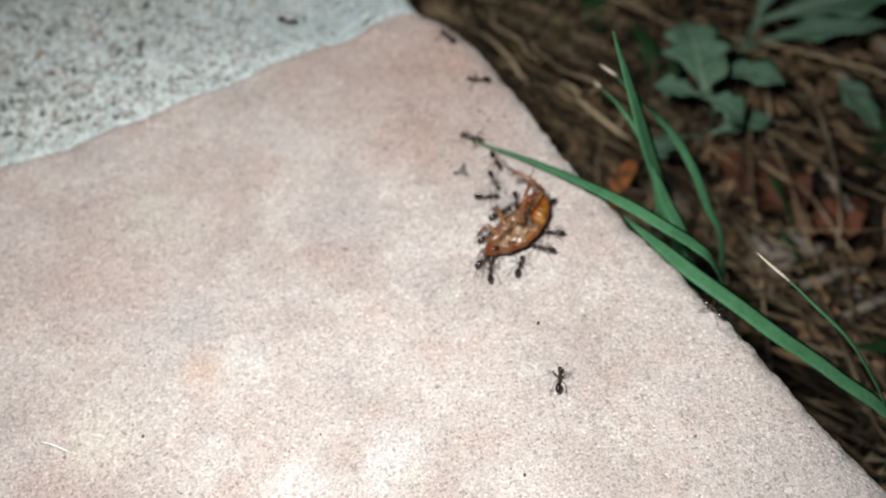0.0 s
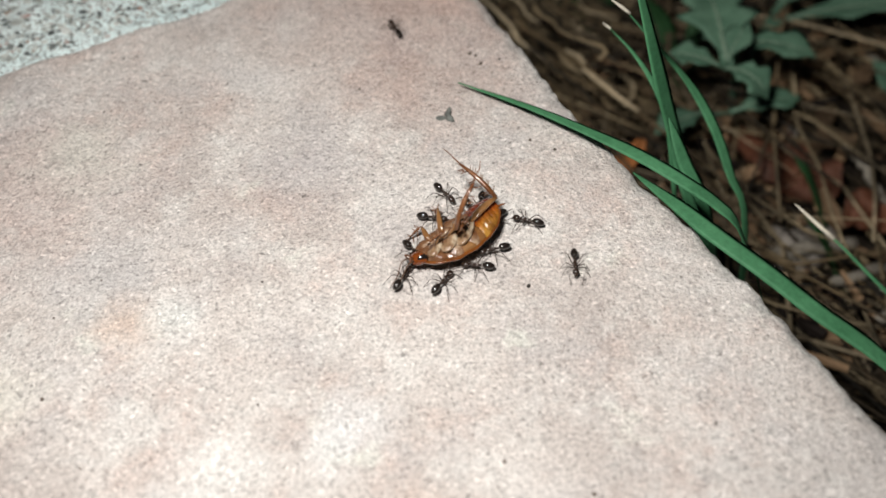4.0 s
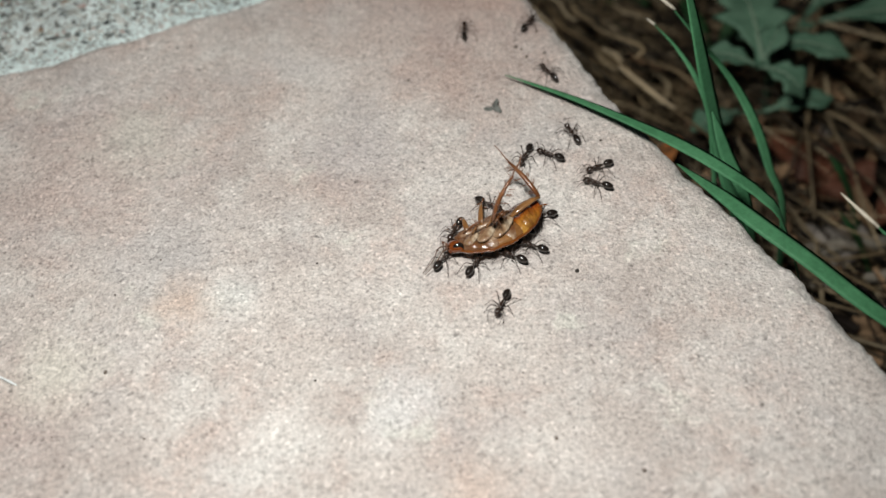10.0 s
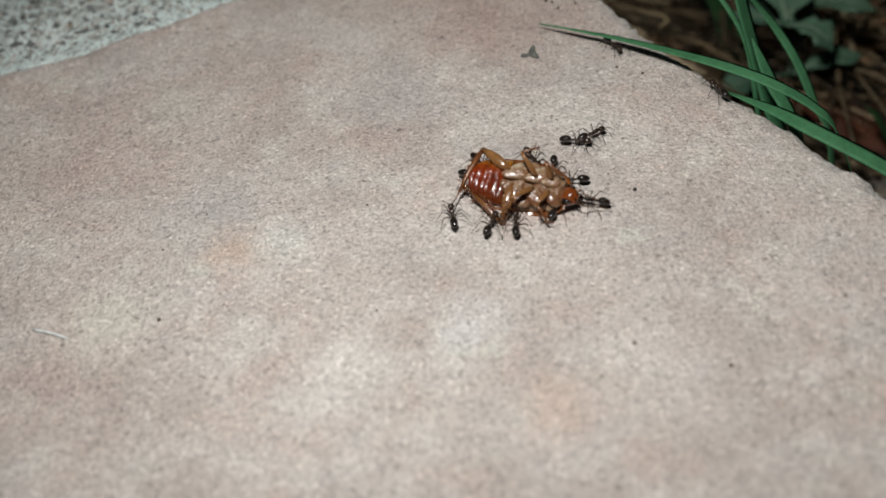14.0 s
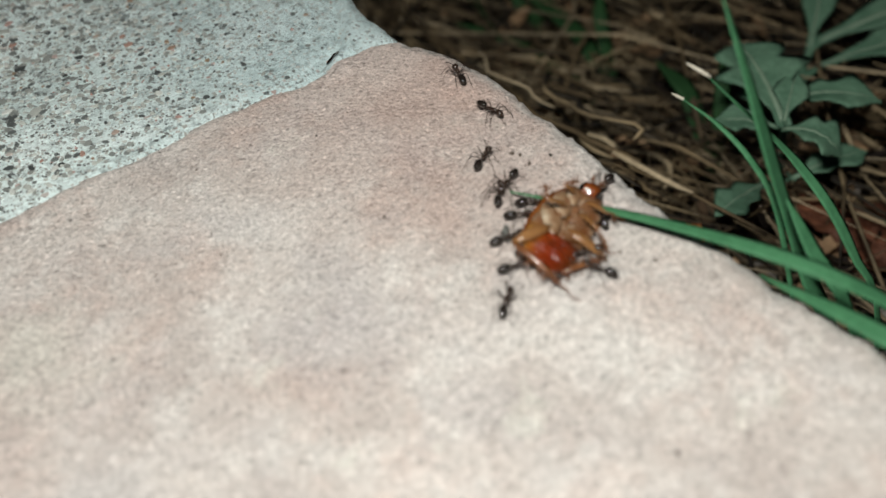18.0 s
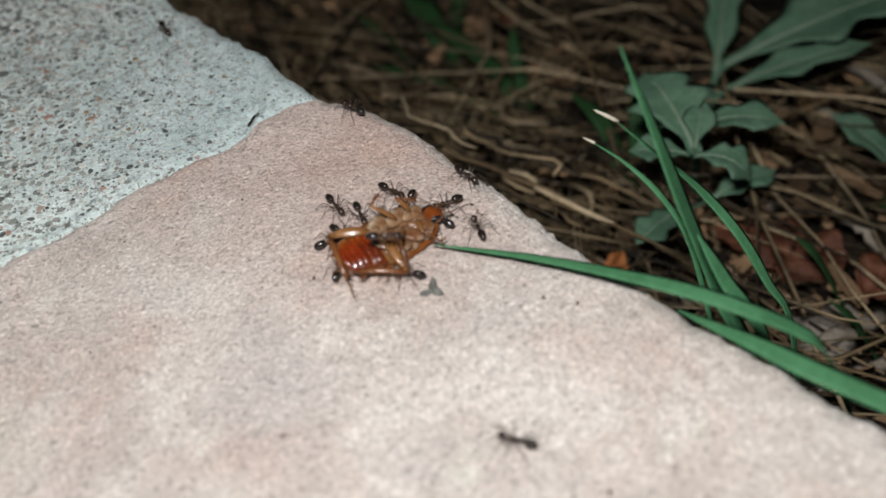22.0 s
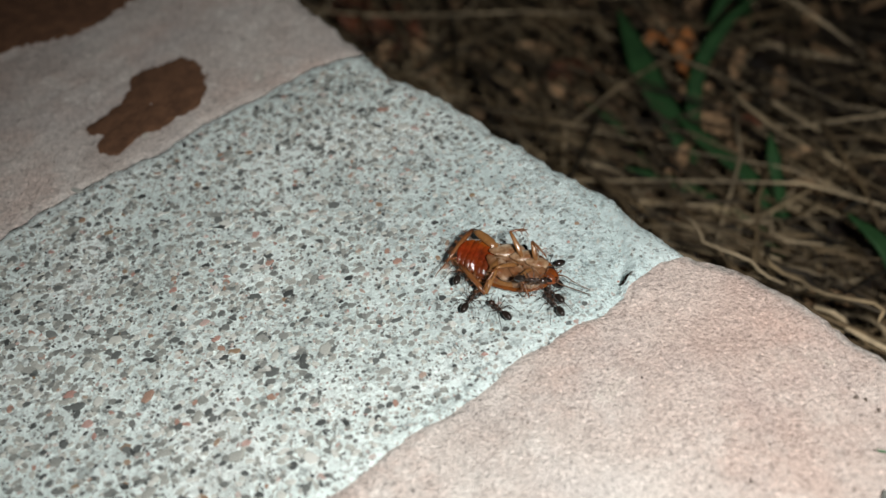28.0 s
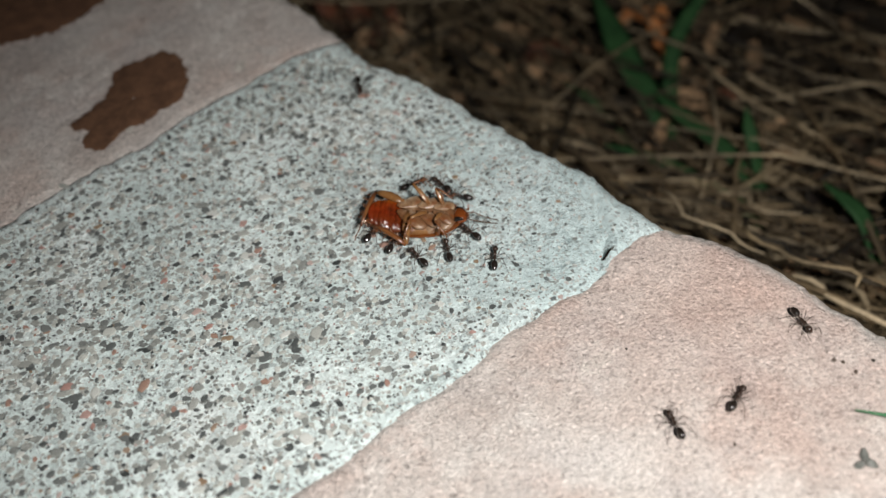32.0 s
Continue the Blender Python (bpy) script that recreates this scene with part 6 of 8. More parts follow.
    ob = ant('small blackish-brown worker ant tugging at the dead cockroach')
    walk(ob, [(t, stand(x, y, a, up)) for t, x, y, a, up in [(0, 2.9, 97.3, 87, 0), (0.5, -2.1, 100.3, 85, 0), (1, -6.9, 103.3, 83, 0), (1.5, -8.4, 100.8, 79, 0), (2, -10.0, 98.3, 75, 0), (2.5, -6.9, 94.9, 67, 0), (3, -3.8, 91.4, 59, 0), (3.5, -4.2, 90.5, 59, 0), (4, -5.7, 89.3, 63, 0), (4.5, -7.2, 88.0, 66, 0), (5, -8.7, 86.8, 70, 0), (5.5, -10.3, 85.5, 73, 0), (6, -10.1, 83.5, 73, 0), (6.5, -8.9, 82.1, 71, 0), (7, -7.8, 80.8, 68, 0), (7.5, -7.1, 85.5, 67, 0), (8, -6.5, 90.3, 66, 0), (8.5, -6.8, 93.6, 44, 0), (9, -6.5, 97.0, 22, 0), (9.5, -7.1, 93.3, 41, 0), (10, -7.1, 89.7, 60, 0), (10.5, -9.4, 85.5, 79, 0), (11, -11.4, 81.6, 98, 0), (11.5, -11.8, 78.3, 111, 0), (12, -11.9, 75.3, 123, 0), (12.5, -8.4, 74.7, 150, 0), (13, -5.4, 76.8, 152, 0), (13.5, -0.1, 83.1, 167, 0), (14, 4.2, 86.4, 162, 0), (14.5, 7.1, 93.7, 179, 0), (15, 6.2, 99.2, 189, 0), (15.5, 5.2, 104.9, 198, 0), (16, 3.9, 110.5, 208, 0), (16.5, 2.3, 116.1, 218, 0), (17, 4.1, 119.1, 218, 0), (17.5, 7.4, 120.7, 219, 0), (18, 10.7, 122.2, 219, 0), (18.5, 12.7, 122.7, 185, 0), (19, 14.8, 123.2, 150, 0), (19.5, 15.2, 123.4, 128, 0), (20, 15.3, 124.6, 106, 0), (20.5, 12.4, 126.2, 102, 0), (21, 9.5, 128.2, 98, 0), (21.5, 6.3, 128.9, 146, 0), (22, 3.5, 129.4, 193, 0), (22.5, -0.9, 130.8, 205, 0), (23, -5.4, 132.2, 216, 0), (23.5, -9.4, 132.1, 215, 0), (24, -13.0, 132.0, 213, 0), (24.5, -19.7, 131.7, 179, 0), (25, -24.5, 132.7, 151, 0), (25.5, -25.4, 137.9, 133, 0), (26, -26.4, 143.1, 116, 0), (26.5, -26.5, 146.1, 120, 0), (27, -26.7, 149.1, 123, 0), (27.5, -26.9, 151.9, 127, 0), (28, -27.1, 154.7, 130, 0), (28.5, -27.3, 157.4, 134, 0), (29, -27.5, 160.1, 137, 0), (29.5, -31.5, 161.9, 140, 0), (30, -35.6, 163.8, 143, 0), (30.5, -36.4, 165.0, 211, 0), (31, -37.2, 166.3, 278, 0), (31.5, -36.4, 168.8, 198, 0), (32, -35.5, 171.2, 119, 0)]])
    gait(ob, 0, 32, 0.45, 9, 7)
    ob = ant('small blackish-brown worker ant tugging at the dead cockroach')
    walk(ob, [(t, stand(x, y, a, up)) for t, x, y, a, up in [(0, 7.3, 98.1, 74, 0), (0.5, 2.5, 100.4, 71, 0), (1, -2.3, 102.8, 68, 0), (1.5, -3.6, 100.3, 65, 0), (2, -5, 97.9, 61, 0), (2.5, -1.9, 94.4, 59, 0), (3, 1.2, 90.8, 57, 0), (3.5, 0.7, 89.8, 54, 0), (4, -0.9, 88.7, 54, 0), (4.5, -2.5, 87.6, 54, 0), (5, -4.1, 86.4, 54, 0), (5.5, -5.6, 85.3, 54, 0), (6, -5.5, 83.1, 51, 0), (6.5, -4.3, 81.6, 58, 0), (7, -3.1, 80, 65, 0), (7.5, -2.5, 84.5, 67, 0), (8, -1.9, 89, 69, 0), (8.5, -2.4, 92.4, 57, 0), (9, -2.3, 95.7, 44, 0), (9.5, -3, 92.3, 53, 0), (10, -3.2, 88.9, 62, 0), (10.5, -5.3, 85.5, 66, 0), (11, -7.3, 82.4, 69, 0), (11.5, -8.2, 80.2, 76, 0), (12, -9.1, 78.2, 83, 0), (12.5, -7, 77.7, 97, 0), (13, -3.6, 79.2, 86, 0), (13.5, -0.5, 86.7, 143, 0), (14, 2.2, 90.2, 179, 0), (14.5, 3.9, 97.3, 203, 0), (15, 2.2, 102.8, 220, 0), (15.5, 0.1, 108.1, 237, 0), (16, -2.3, 113.2, 253, 0), (16.5, -4.8, 117.8, 270, 0), (17, -3.7, 120.8, 278, 0), (17.5, -1.5, 122.9, 254, 0), (18, 0.7, 125, 230, 0), (18.5, 1.6, 125, 267, 0), (19, 2.4, 125.2, 303, 0), (19.5, 6, 127.9, 320, 0), (20, 9, 129.9, 337, 0), (20.5, 5.4, 130.3, 337, 0), (21, 2, 131.1, 337, 0), (21.5, -2.4, 130.9, 308, 0), (22, -6.8, 130.9, 279, 0), (22.5, -11.3, 132.1, 287, 0), (23, -15.7, 133.3, 295, 0), (23.5, -17.9, 135.6, 316, 0), (24, -19.4, 136.9, 336, 0), (24.25, -22, 138.35, 288, 0), (24.5, -24.6, 139.8, 240, 0), (24.75, -26.4, 141.4, 195.5, 0), (25, -28.2, 143, 151, 0), (25.5, -29.7, 148.8, 163, 0), (26, -31.3, 154.6, 175, 0), (26.5, -32, 156.2, 178, 0), (27, -32.7, 157.7, 182, 0), (27.5, -33.2, 159.1, 185, 0), (28, -33.6, 160.4, 189, 0), (28.5, -33.8, 161.7, 192, 0), (29, -33.9, 163, 196, 0), (29.5, -38.1, 164.4, 199, 0), (30, -42.3, 165.9, 202, 0), (30.5, -43.3, 164.3, 201, 0), (31, -44.4, 162.7, 201, 0), (31.5, -43.6, 165.2, 201, 0), (32, -42.9, 167.7, 202, 0)]])
    gait(ob, 0, 32, 0.45, 9, 8)
    ob = ant('small blackish-brown worker ant tugging at the dead cockroach')
    walk(ob, [(t, stand(x, y, a, up)) for t, x, y, a, up in [(0, 11.0, 101.1, 160, 0), (0.5, 6.5, 103.2, 153, 0), (1, 2.1, 105.3, 145, 0), (1.5, 0.5, 103.1, 158, 0), (2, -1.2, 100.8, 170, 0), (2.5, 2.1, 97.1, 175, 0), (3, 5.3, 93.5, 180, 0), (3.5, 5.0, 92.3, 176, 0), (4, 3.4, 91.1, 175, 0), (4.5, 1.9, 89.9, 173, 0), (5, 0.3, 88.8, 172, 0), (5.5, -1.3, 87.6, 171, 0), (6, -1.0, 85.2, 167, 0), (6.5, 0.1, 83.6, 164, 0), (7, 1.2, 82.1, 161, 0), (7.5, 0.9, 87.9, 160, 0), (8, 0.7, 93.7, 159, 0), (8.5, 1.8, 93.6, 146, 0), (9, 2.2, 93.2, 134, 0), (9.5, 1.9, 91.6, 144, 0), (10, 1.5, 90.2, 155, 0), (10.5, -0.9, 88.0, 164, 0), (11, -3.5, 86.0, 173, 0), (11.5, -5.0, 84.7, 187, 0), (12, -6.6, 83.4, 201, 0), (12.5, -8.0, 84.7, 231, 0), (13, -6.1, 87.1, 237, 0), (13.5, -5.5, 92.0, 275, 0), (14, -2.4, 94.6, 294, 0), (14.5, -1.8, 99.4, 308, 0), (15, -3.5, 103.2, 314, 0), (15.5, -5.1, 107.0, 321, 0), (16, -6.7, 110.7, 327, 0), (16.5, -8.2, 114.4, 334, 0), (17, -6.4, 117.1, 331, 0), (17.5, -2.5, 118.3, 344, 0), (18, 1.3, 119.6, 357, 0), (18.5, 3.5, 122.0, 352, 0), (19, 5.7, 124.4, 347, 0), (19.5, 4.8, 126.7, 319, 0), (20, 4.3, 131.5, 292, 0), (20.5, 1.7, 128.1, 306, 0), (21, 1.0, 125.9, 321, 0), (21.5, -4.7, 129.4, 306, 0), (22, -9.5, 133.2, 291, 0), (22.5, -11.0, 135.3, 267, 0), (23, -12.4, 137.1, 242, 0), (23.5, -12.8, 131.8, 184, 0), (24, -17.6, 125.6, 126, 0), (24.5, -23.9, 126.3, 108, 0), (25, -27.6, 127.5, 96, 0), (25.5, -29.6, 133.1, 85, 0), (26, -31.5, 138.8, 74, 0), (26.5, -30.5, 141.7, 82, 0), (27, -29.5, 144.6, 91, 0), (27.5, -28.5, 147.6, 99, 0), (28, -27.6, 150.6, 107, 0), (28.5, -26.8, 153.7, 116, 0), (29, -26.0, 156.8, 124, 0), (29.5, -29.9, 158.8, 120, 0), (30, -33.8, 160.9, 116, 0), (30.5, -34.6, 158.9, 127, 0), (31, -35.4, 156.9, 138, 0), (31.5, -34.6, 159.2, 129, 0), (32, -33.9, 161.4, 120, 0)]])
    gait(ob, 0, 32, 0.45, 9, 9)
    ob = ant('small blackish-brown worker ant tugging at the dead cockroach')
    walk(ob, [(t, stand(x, y, a, up)) for t, x, y, a, up in [(0, 12.5, 103.9, 172, 0), (0.5, 8.4, 105.4, 162, 0), (1, 4.2, 107.0, 153, 0), (1.5, 2.7, 105.0, 163, 0), (2, 1.1, 103.0, 174, 0), (2.5, 4.3, 99.6, 187, 0), (3, 7.4, 96.2, 200, 0), (3.5, 7.1, 94.8, 197, 0), (4, 5.4, 93.6, 197, 0), (4.5, 3.7, 92.4, 198, 0), (5, 2.0, 91.2, 198, 0), (5.5, 0.3, 89.9, 198, 0), (6, 0.5, 87.4, 195, 0), (6.5, 2.1, 85.8, 181, 0), (7, 3.6, 84.2, 166, 0), (7.5, 4.5, 88.3, 153, 0), (8, 5.3, 92.3, 139, 0), (8.5, 5.5, 92.7, 140, 0), (9, 5.5, 93.1, 141, 0), (9.5, 4.9, 92.5, 151, 0), (10, 4.1, 91.8, 160, 0), (10.5, 1.2, 90.3, 175, 0), (11, -2.1, 88.7, 189, 0), (11.5, -4.7, 85.3, 177, 0), (12, -6.5, 81.6, 164, 0), (12.5, -6.7, 81.3, 170, 0), (13, -3.8, 82.1, 151, 0), (13.5, -2.2, 89.3, 216, 0), (14, -0.0, 92.7, 261, 0), (14.5, 1.0, 98.6, 279, 0), (15, -0.7, 103.1, 289, 0), (15.5, -2.5, 107.6, 298, 0), (16, -4.4, 111.8, 308, 0), (16.5, -6.3, 115.9, 318, 0), (17, -4.8, 118.7, 318, 0), (17.5, -1.0, 120.0, 337, 0), (18, 2.8, 121.2, 356, 0), (18.5, 5.4, 124.0, 343, 0), (19, 8.0, 126.7, 330, 0), (19.5, 12.6, 126.5, 308, 0), (20, 15.3, 125.1, 286, 0), (20.5, 10.7, 130.6, 241, 0), (21, 4.5, 135.6, 196, 0), (21.5, 1.0, 134.6, 253, 0), (22, -2.5, 133.6, 310, 0), (22.5, -7.3, 134.9, 310, 0), (23, -12.0, 136.2, 309, 0), (23.5, -14.4, 134.8, 253, 0), (24, -18.2, 133.2, 196, 0), (24.5, -24.2, 133.0, 184, 0), (25, -28.9, 133.5, 178, 0), (25.5, -29.1, 141.0, 191, 0), (26, -29.2, 148.5, 204, 0), (26.5, -29.1, 151.2, 220, 0), (27, -29.1, 153.9, 236, 0), (27.5, -29.1, 156.6, 252, 0), (28, -29.0, 159.3, 268, 0), (28.5, -29.0, 161.9, 284, 0), (29, -29.0, 164.5, 300, 0), (29.5, -34.9, 166.5, 288, 0), (30, -40.8, 168.3, 275, 0), (30.5, -39.9, 167.9, 274, 0), (31, -39.0, 167.5, 273, 0), (31.5, -39.2, 167.1, 274, 0), (32, -39.4, 166.6, 274, 0)]])
    gait(ob, 0, 32, 0.45, 9, 10)
    ob = ant('small blackish-brown worker ant tugging at the dead cockroach')
    walk(ob, [(t, stand(x, y, a, up)) for t, x, y, a, up in [(0, 11.8, 109.1, -152, 0), (0.5, 8.4, 110.6, -166, 0), (1, 5.0, 112.0, -181, 0), (1.5, 3.1, 109.9, -164, 0), (2, 1.2, 107.7, -147, 0), (2.5, 4.0, 104.5, -148, 0), (3, 6.8, 101.3, -148, 0), (3.5, 6.8, 99.8, -147, 0), (4, 5.3, 98.5, -144, 0), (4.5, 3.7, 97.2, -140, 0), (5, 2.1, 95.9, -137, 0), (5.5, 0.6, 94.6, -133, 0), (6, 1.2, 92.0, -133, 0), (6.5, 2.5, 90.6, -137, 0), (7, 3.9, 89.1, -142, 0), (7.5, 4.9, 93.3, -166, 0), (8, 6.0, 97.5, -189, 0), (8.5, 7.2, 97.7, -170, 0), (9, 8.1, 97.7, -152, 0), (9.5, 6.9, 97.3, -159, 0), (10, 5.3, 96.8, -166, 0), (10.5, 1.4, 95.2, -151, 0), (11, -2.7, 93.5, -135, 0), (11.5, -5.7, 92.3, -131, 0), (12, -8.8, 90.9, -127, 0), (12.5, -11.8, 88.5, -109, 0), (13, -8.1, 89.4, -116, 0), (13.5, -10.1, 93.0, -77, 0), (14, -8.9, 94.4, -58, 0), (14.5, -8.0, 97.0, -33, 0), (15, -9.3, 99.6, -17, 0), (15.5, -10.2, 102.2, -1, 0), (16, -10.9, 104.9, 16, 0), (16.5, -11.2, 107.6, 32, 0), (17, -9.2, 110.1, 39, 0), (17.5, -4.9, 111.2, 26, 0), (18, -0.7, 112.4, 13, 0), (18.5, 1.3, 114.4, 39, 0), (19, 3.2, 116.4, 64, 0), (19.5, 3.9, 120.8, 44, 0), (20, 5.5, 125.3, 25, 0), (20.5, 1.6, 125.6, 30, 0), (21, -2.1, 125.9, 34, 0), (21.5, -6.6, 126.6, 25, 0), (22, -10.9, 127.4, 16, 0), (22.5, -15.3, 128.5, -2, 0), (23, -19.6, 129.6, -20, 0), (23.5, -22.7, 131.7, -41, 0), (24, -25.8, 133.2, -62, 0), (24.5, -30.0, 135.5, -74, 0), (25, -32.7, 137.1, -80, 0), (25.5, -33.8, 142.9, -81, 0), (26, -34.9, 148.7, -82, 0), (26.5, -35.0, 151.6, -73, 0), (27, -35.1, 154.5, -65, 0), (27.5, -35.3, 157.4, -56, 0), (28, -35.6, 160.3, -48, 0), (28.5, -35.9, 163.0, -39, 0), (29, -36.2, 165.8, -31, 0), (29.5, -40.3, 167.0, -25, 0), (30, -44.4, 168.3, -19, 0), (30.5, -44.4, 165.5, -19, 0), (31, -44.4, 162.7, -20, 0), (31.5, -44.7, 165.9, -20, 0), (32, -45.0, 169.1, -21, 0)]])
    gait(ob, 0, 32, 0.45, 9, 11)
    ob = ant('small blackish-brown worker ant tugging at the dead cockroach')
    walk(ob, [(t, stand(x, y, a, up)) for t, x, y, a, up in [(0, 4.2, 100.6, -131, 0), (0.5, 4.1, 109.4, -128, 0), (1, 5.5, 117.1, -124, 0), (1.5, 1.8, 111.5, -121, 0), (2, -1.6, 105.7, -117, 0), (2.5, 1.7, 102.3, -117, 0), (3, 4.9, 98.8, -117, 0), (3.5, 5.1, 98.5, -116, 0), (4, 3.8, 98.2, -111, 0), (4.5, 2.4, 98.0, -106, 0), (5, 1.0, 97.8, -101, 0), (5.5, -0.5, 97.5, -96, 0), (6, 0.5, 96.0, -95, 0), (6.5, 1.1, 94.7, -92, 0), (7, 1.8, 93.5, -90, 0), (7.5, 2.6, 94.9, -91, 0), (8, 3.2, 96.3, -92, 0), (8.5, 5.9, 96.6, -159, 0), (9, 8.2, 96.0, -226, 0), (9.5, 5.5, 95.7, -216, 0), (10, 2.6, 94.7, -206, 0), (10.5, -0.9, 92.6, -195, 0), (11, -4.4, 90.3, -184, 0), (11.5, -6.7, 88.7, -172, 0), (12, -9.1, 87.0, -160, 0), (12.5, -12.8, 87.7, -112, 0), (13, -12.0, 90.8, -89, 0), (13.5, -12.8, 91.6, -45, 0), (14, -9.8, 92.3, -21, 0), (14.5, -8.1, 94.4, 4, 0), (15, -8.7, 96.8, 22, 0), (15.5, -8.9, 99.3, 39, 0), (16, -8.7, 102.0, 56, 0), (16.5, -8.2, 105.1, 74, 0), (17, -5.9, 107.5, 82, 0), (17.5, -1.2, 109.4, 78, 0), (18, 3.6, 111.4, 73, 0), (18.5, 5.8, 114.1, 77, 0), (19, 8.2, 116.7, 80, 0), (19.5, 8.8, 120.3, 78, 0), (20, 10.4, 123.8, 76, 0), (20.5, 7.9, 129.7, 18, 0), (21, 3.0, 135.9, -40, 0), (21.5, 1.1, 133.7, -86, 0), (22, -1.1, 131.0, -131, 0), (22.5, -5.6, 132.3, -127, 0), (23, -10.0, 133.5, -123, 0), (23.5, -13.4, 132.3, -147, 0), (24, -17.8, 131.2, -172, 0), (24.5, -22.8, 133.1, -166, 0), (25, -25.8, 135.4, -154, 0), (25.5, -26.2, 140.4, -148, 0), (26, -26.7, 145.3, -143, 0), (26.5, -26.6, 148.2, -149, 0), (27, -26.5, 151.1, -154, 0), (27.5, -26.5, 153.9, -160, 0), (28, -26.4, 156.7, -166, 0), (28.5, -26.4, 159.5, -172, 0), (29, -26.4, 162.3, -177, 0), (29.5, -30.2, 164.5, -179, 0), (30, -34.1, 166.8, -181, 0), (30.5, -34.7, 164.9, -181, 0), (31, -35.4, 163.0, -181, 0), (31.5, -34.5, 165.7, -198, 0), (32, -33.7, 168.4, -215, 0)]])
    gait(ob, 0, 32, 0.45, 9, 12)
    ob = ant()
    walk(ob, [(t, stand(x, y, a, up)) for t, x, y, a, up in [(0, 11.8, 79.1, 81, 0.0), (0.5, 15.7, 102.7, 90, 0.0), (1, 11.7, 114.9, 111, 0.0), (1.5, 6.3, 126.6, 122, 0.0), (2, 1.4, 131.2, 187, 0.0), (2.25, -0.8, 128.3, 225, 0.0), (2.5, -3.1, 125.3, 262, 0.0), (3, -0.7, 116.1, 317, 0.0), (3.5, 8.5, 114.7, 351, 0.0), (3.56, 8.6, 114.7, 396, 0.0), (3.62, 8.7, 114.7, 441, 0.0), (3.92, 10.6, 128.3, 442, 0.0), (4.02, 13.2, 128.3, 442, -49.0), (32, 13.2, 128.3, 442, -49.0)]])
    gait(ob, 0, 3.62, 0.2, 20, 11)
    ob = ant()
    walk(ob, [(t, stand(x, y, a, up)) for t, x, y, a, up in [(0, 2.3, 136.8, 171, 0.0), (0.5, -3.6, 137.7, 221, 0.0), (0.75, -5.2, 133.4, 270, 0.0), (1, -6.7, 129.0, 320, 0.0), (1.5, -0.8, 135.2, 270, 0.0), (2, -6.7, 122.2, 251, 0.0), (2.5, -6.5, 118.8, 288, 0.0), (3, -3.1, 110.8, 271, 0.0), (3.5, -6.1, 97.5, 257, 0.0), (3.56, -6.2, 97.3, 311, 0.0), (3.62, -6.2, 97.1, 366, 0.0), (3.92, 27.8, 100.8, 366, 0.0), (4.02, 30.4, 100.8, 366, -49.0), (32, 30.4, 100.8, 366, -49.0)]])
    gait(ob, 0, 3.62, 0.2, 20, 12)
    ob = ant()
    walk(ob, [(t, stand(x, y, a, up)) for t, x, y, a, up in [(0, -2.9, 147.5, 128, 0.0), (1, -10.0, 156.5, 170, 0.0), (1.5, -9.3, 152.5, 219, 0.0), (2, -8.5, 148.5, 268, 0.0), (2.5, -10.7, 133.9, 283, 0.0), (3, -2.0, 120.6, 303, 0.0), (3.17, -1.8, 120.5, 361, 0.0), (3.33, -1.7, 120.3, 419, 0.0), (3.5, -1.5, 120.1, 476, 0.0), (4, -9.0, 135.0, 477, 0.0), (4.12, -9.2, 135.4, 431, 0.0), (4.42, -3.6, 150.4, 430, 0.0), (4.52, -1.0, 150.4, 430, -49.0), (32, -1.0, 150.4, 430, -49.0)]])
    gait(ob, 0, 4.12, 0.2, 20, 13)
    ob = ant()
    walk(ob, [(t, stand(x, y, a, up)) for t, x, y, a, up in [(0, 21.9, 113.6, -171, -49), (6.48, 21.9, 113.6, -171, -49), (6.58, 19.3, 113.6, -171, 0), (6.88, -14.1, 108.2, -170, 0), (6.94, -14.1, 107.9, -106, 0), (7, -14, 107.7, -42, 0), (7.5, -10.8, 91.9, -73, 0), (7.67, -9.6, 89.6, -133, 0), (7.83, -8.4, 87.2, -193, 0), (8, -7.3, 85.8, -265, 0), (8.5, -12.7, 98.3, -273, 0), (9, -5.5, 115.4, -281, 0), (10, -5.7, 133.2, -269, 0), (10.12, -5.7, 133.8, -332, 0), (10.42, 4.8, 138.8, -334, 0), (10.52, 7.4, 138.8, -334, -49), (32, 7.4, 138.8, -334, -49)]])
    gait(ob, 6.88, 10.12, 0.2, 20, 14)
    ob = ant()
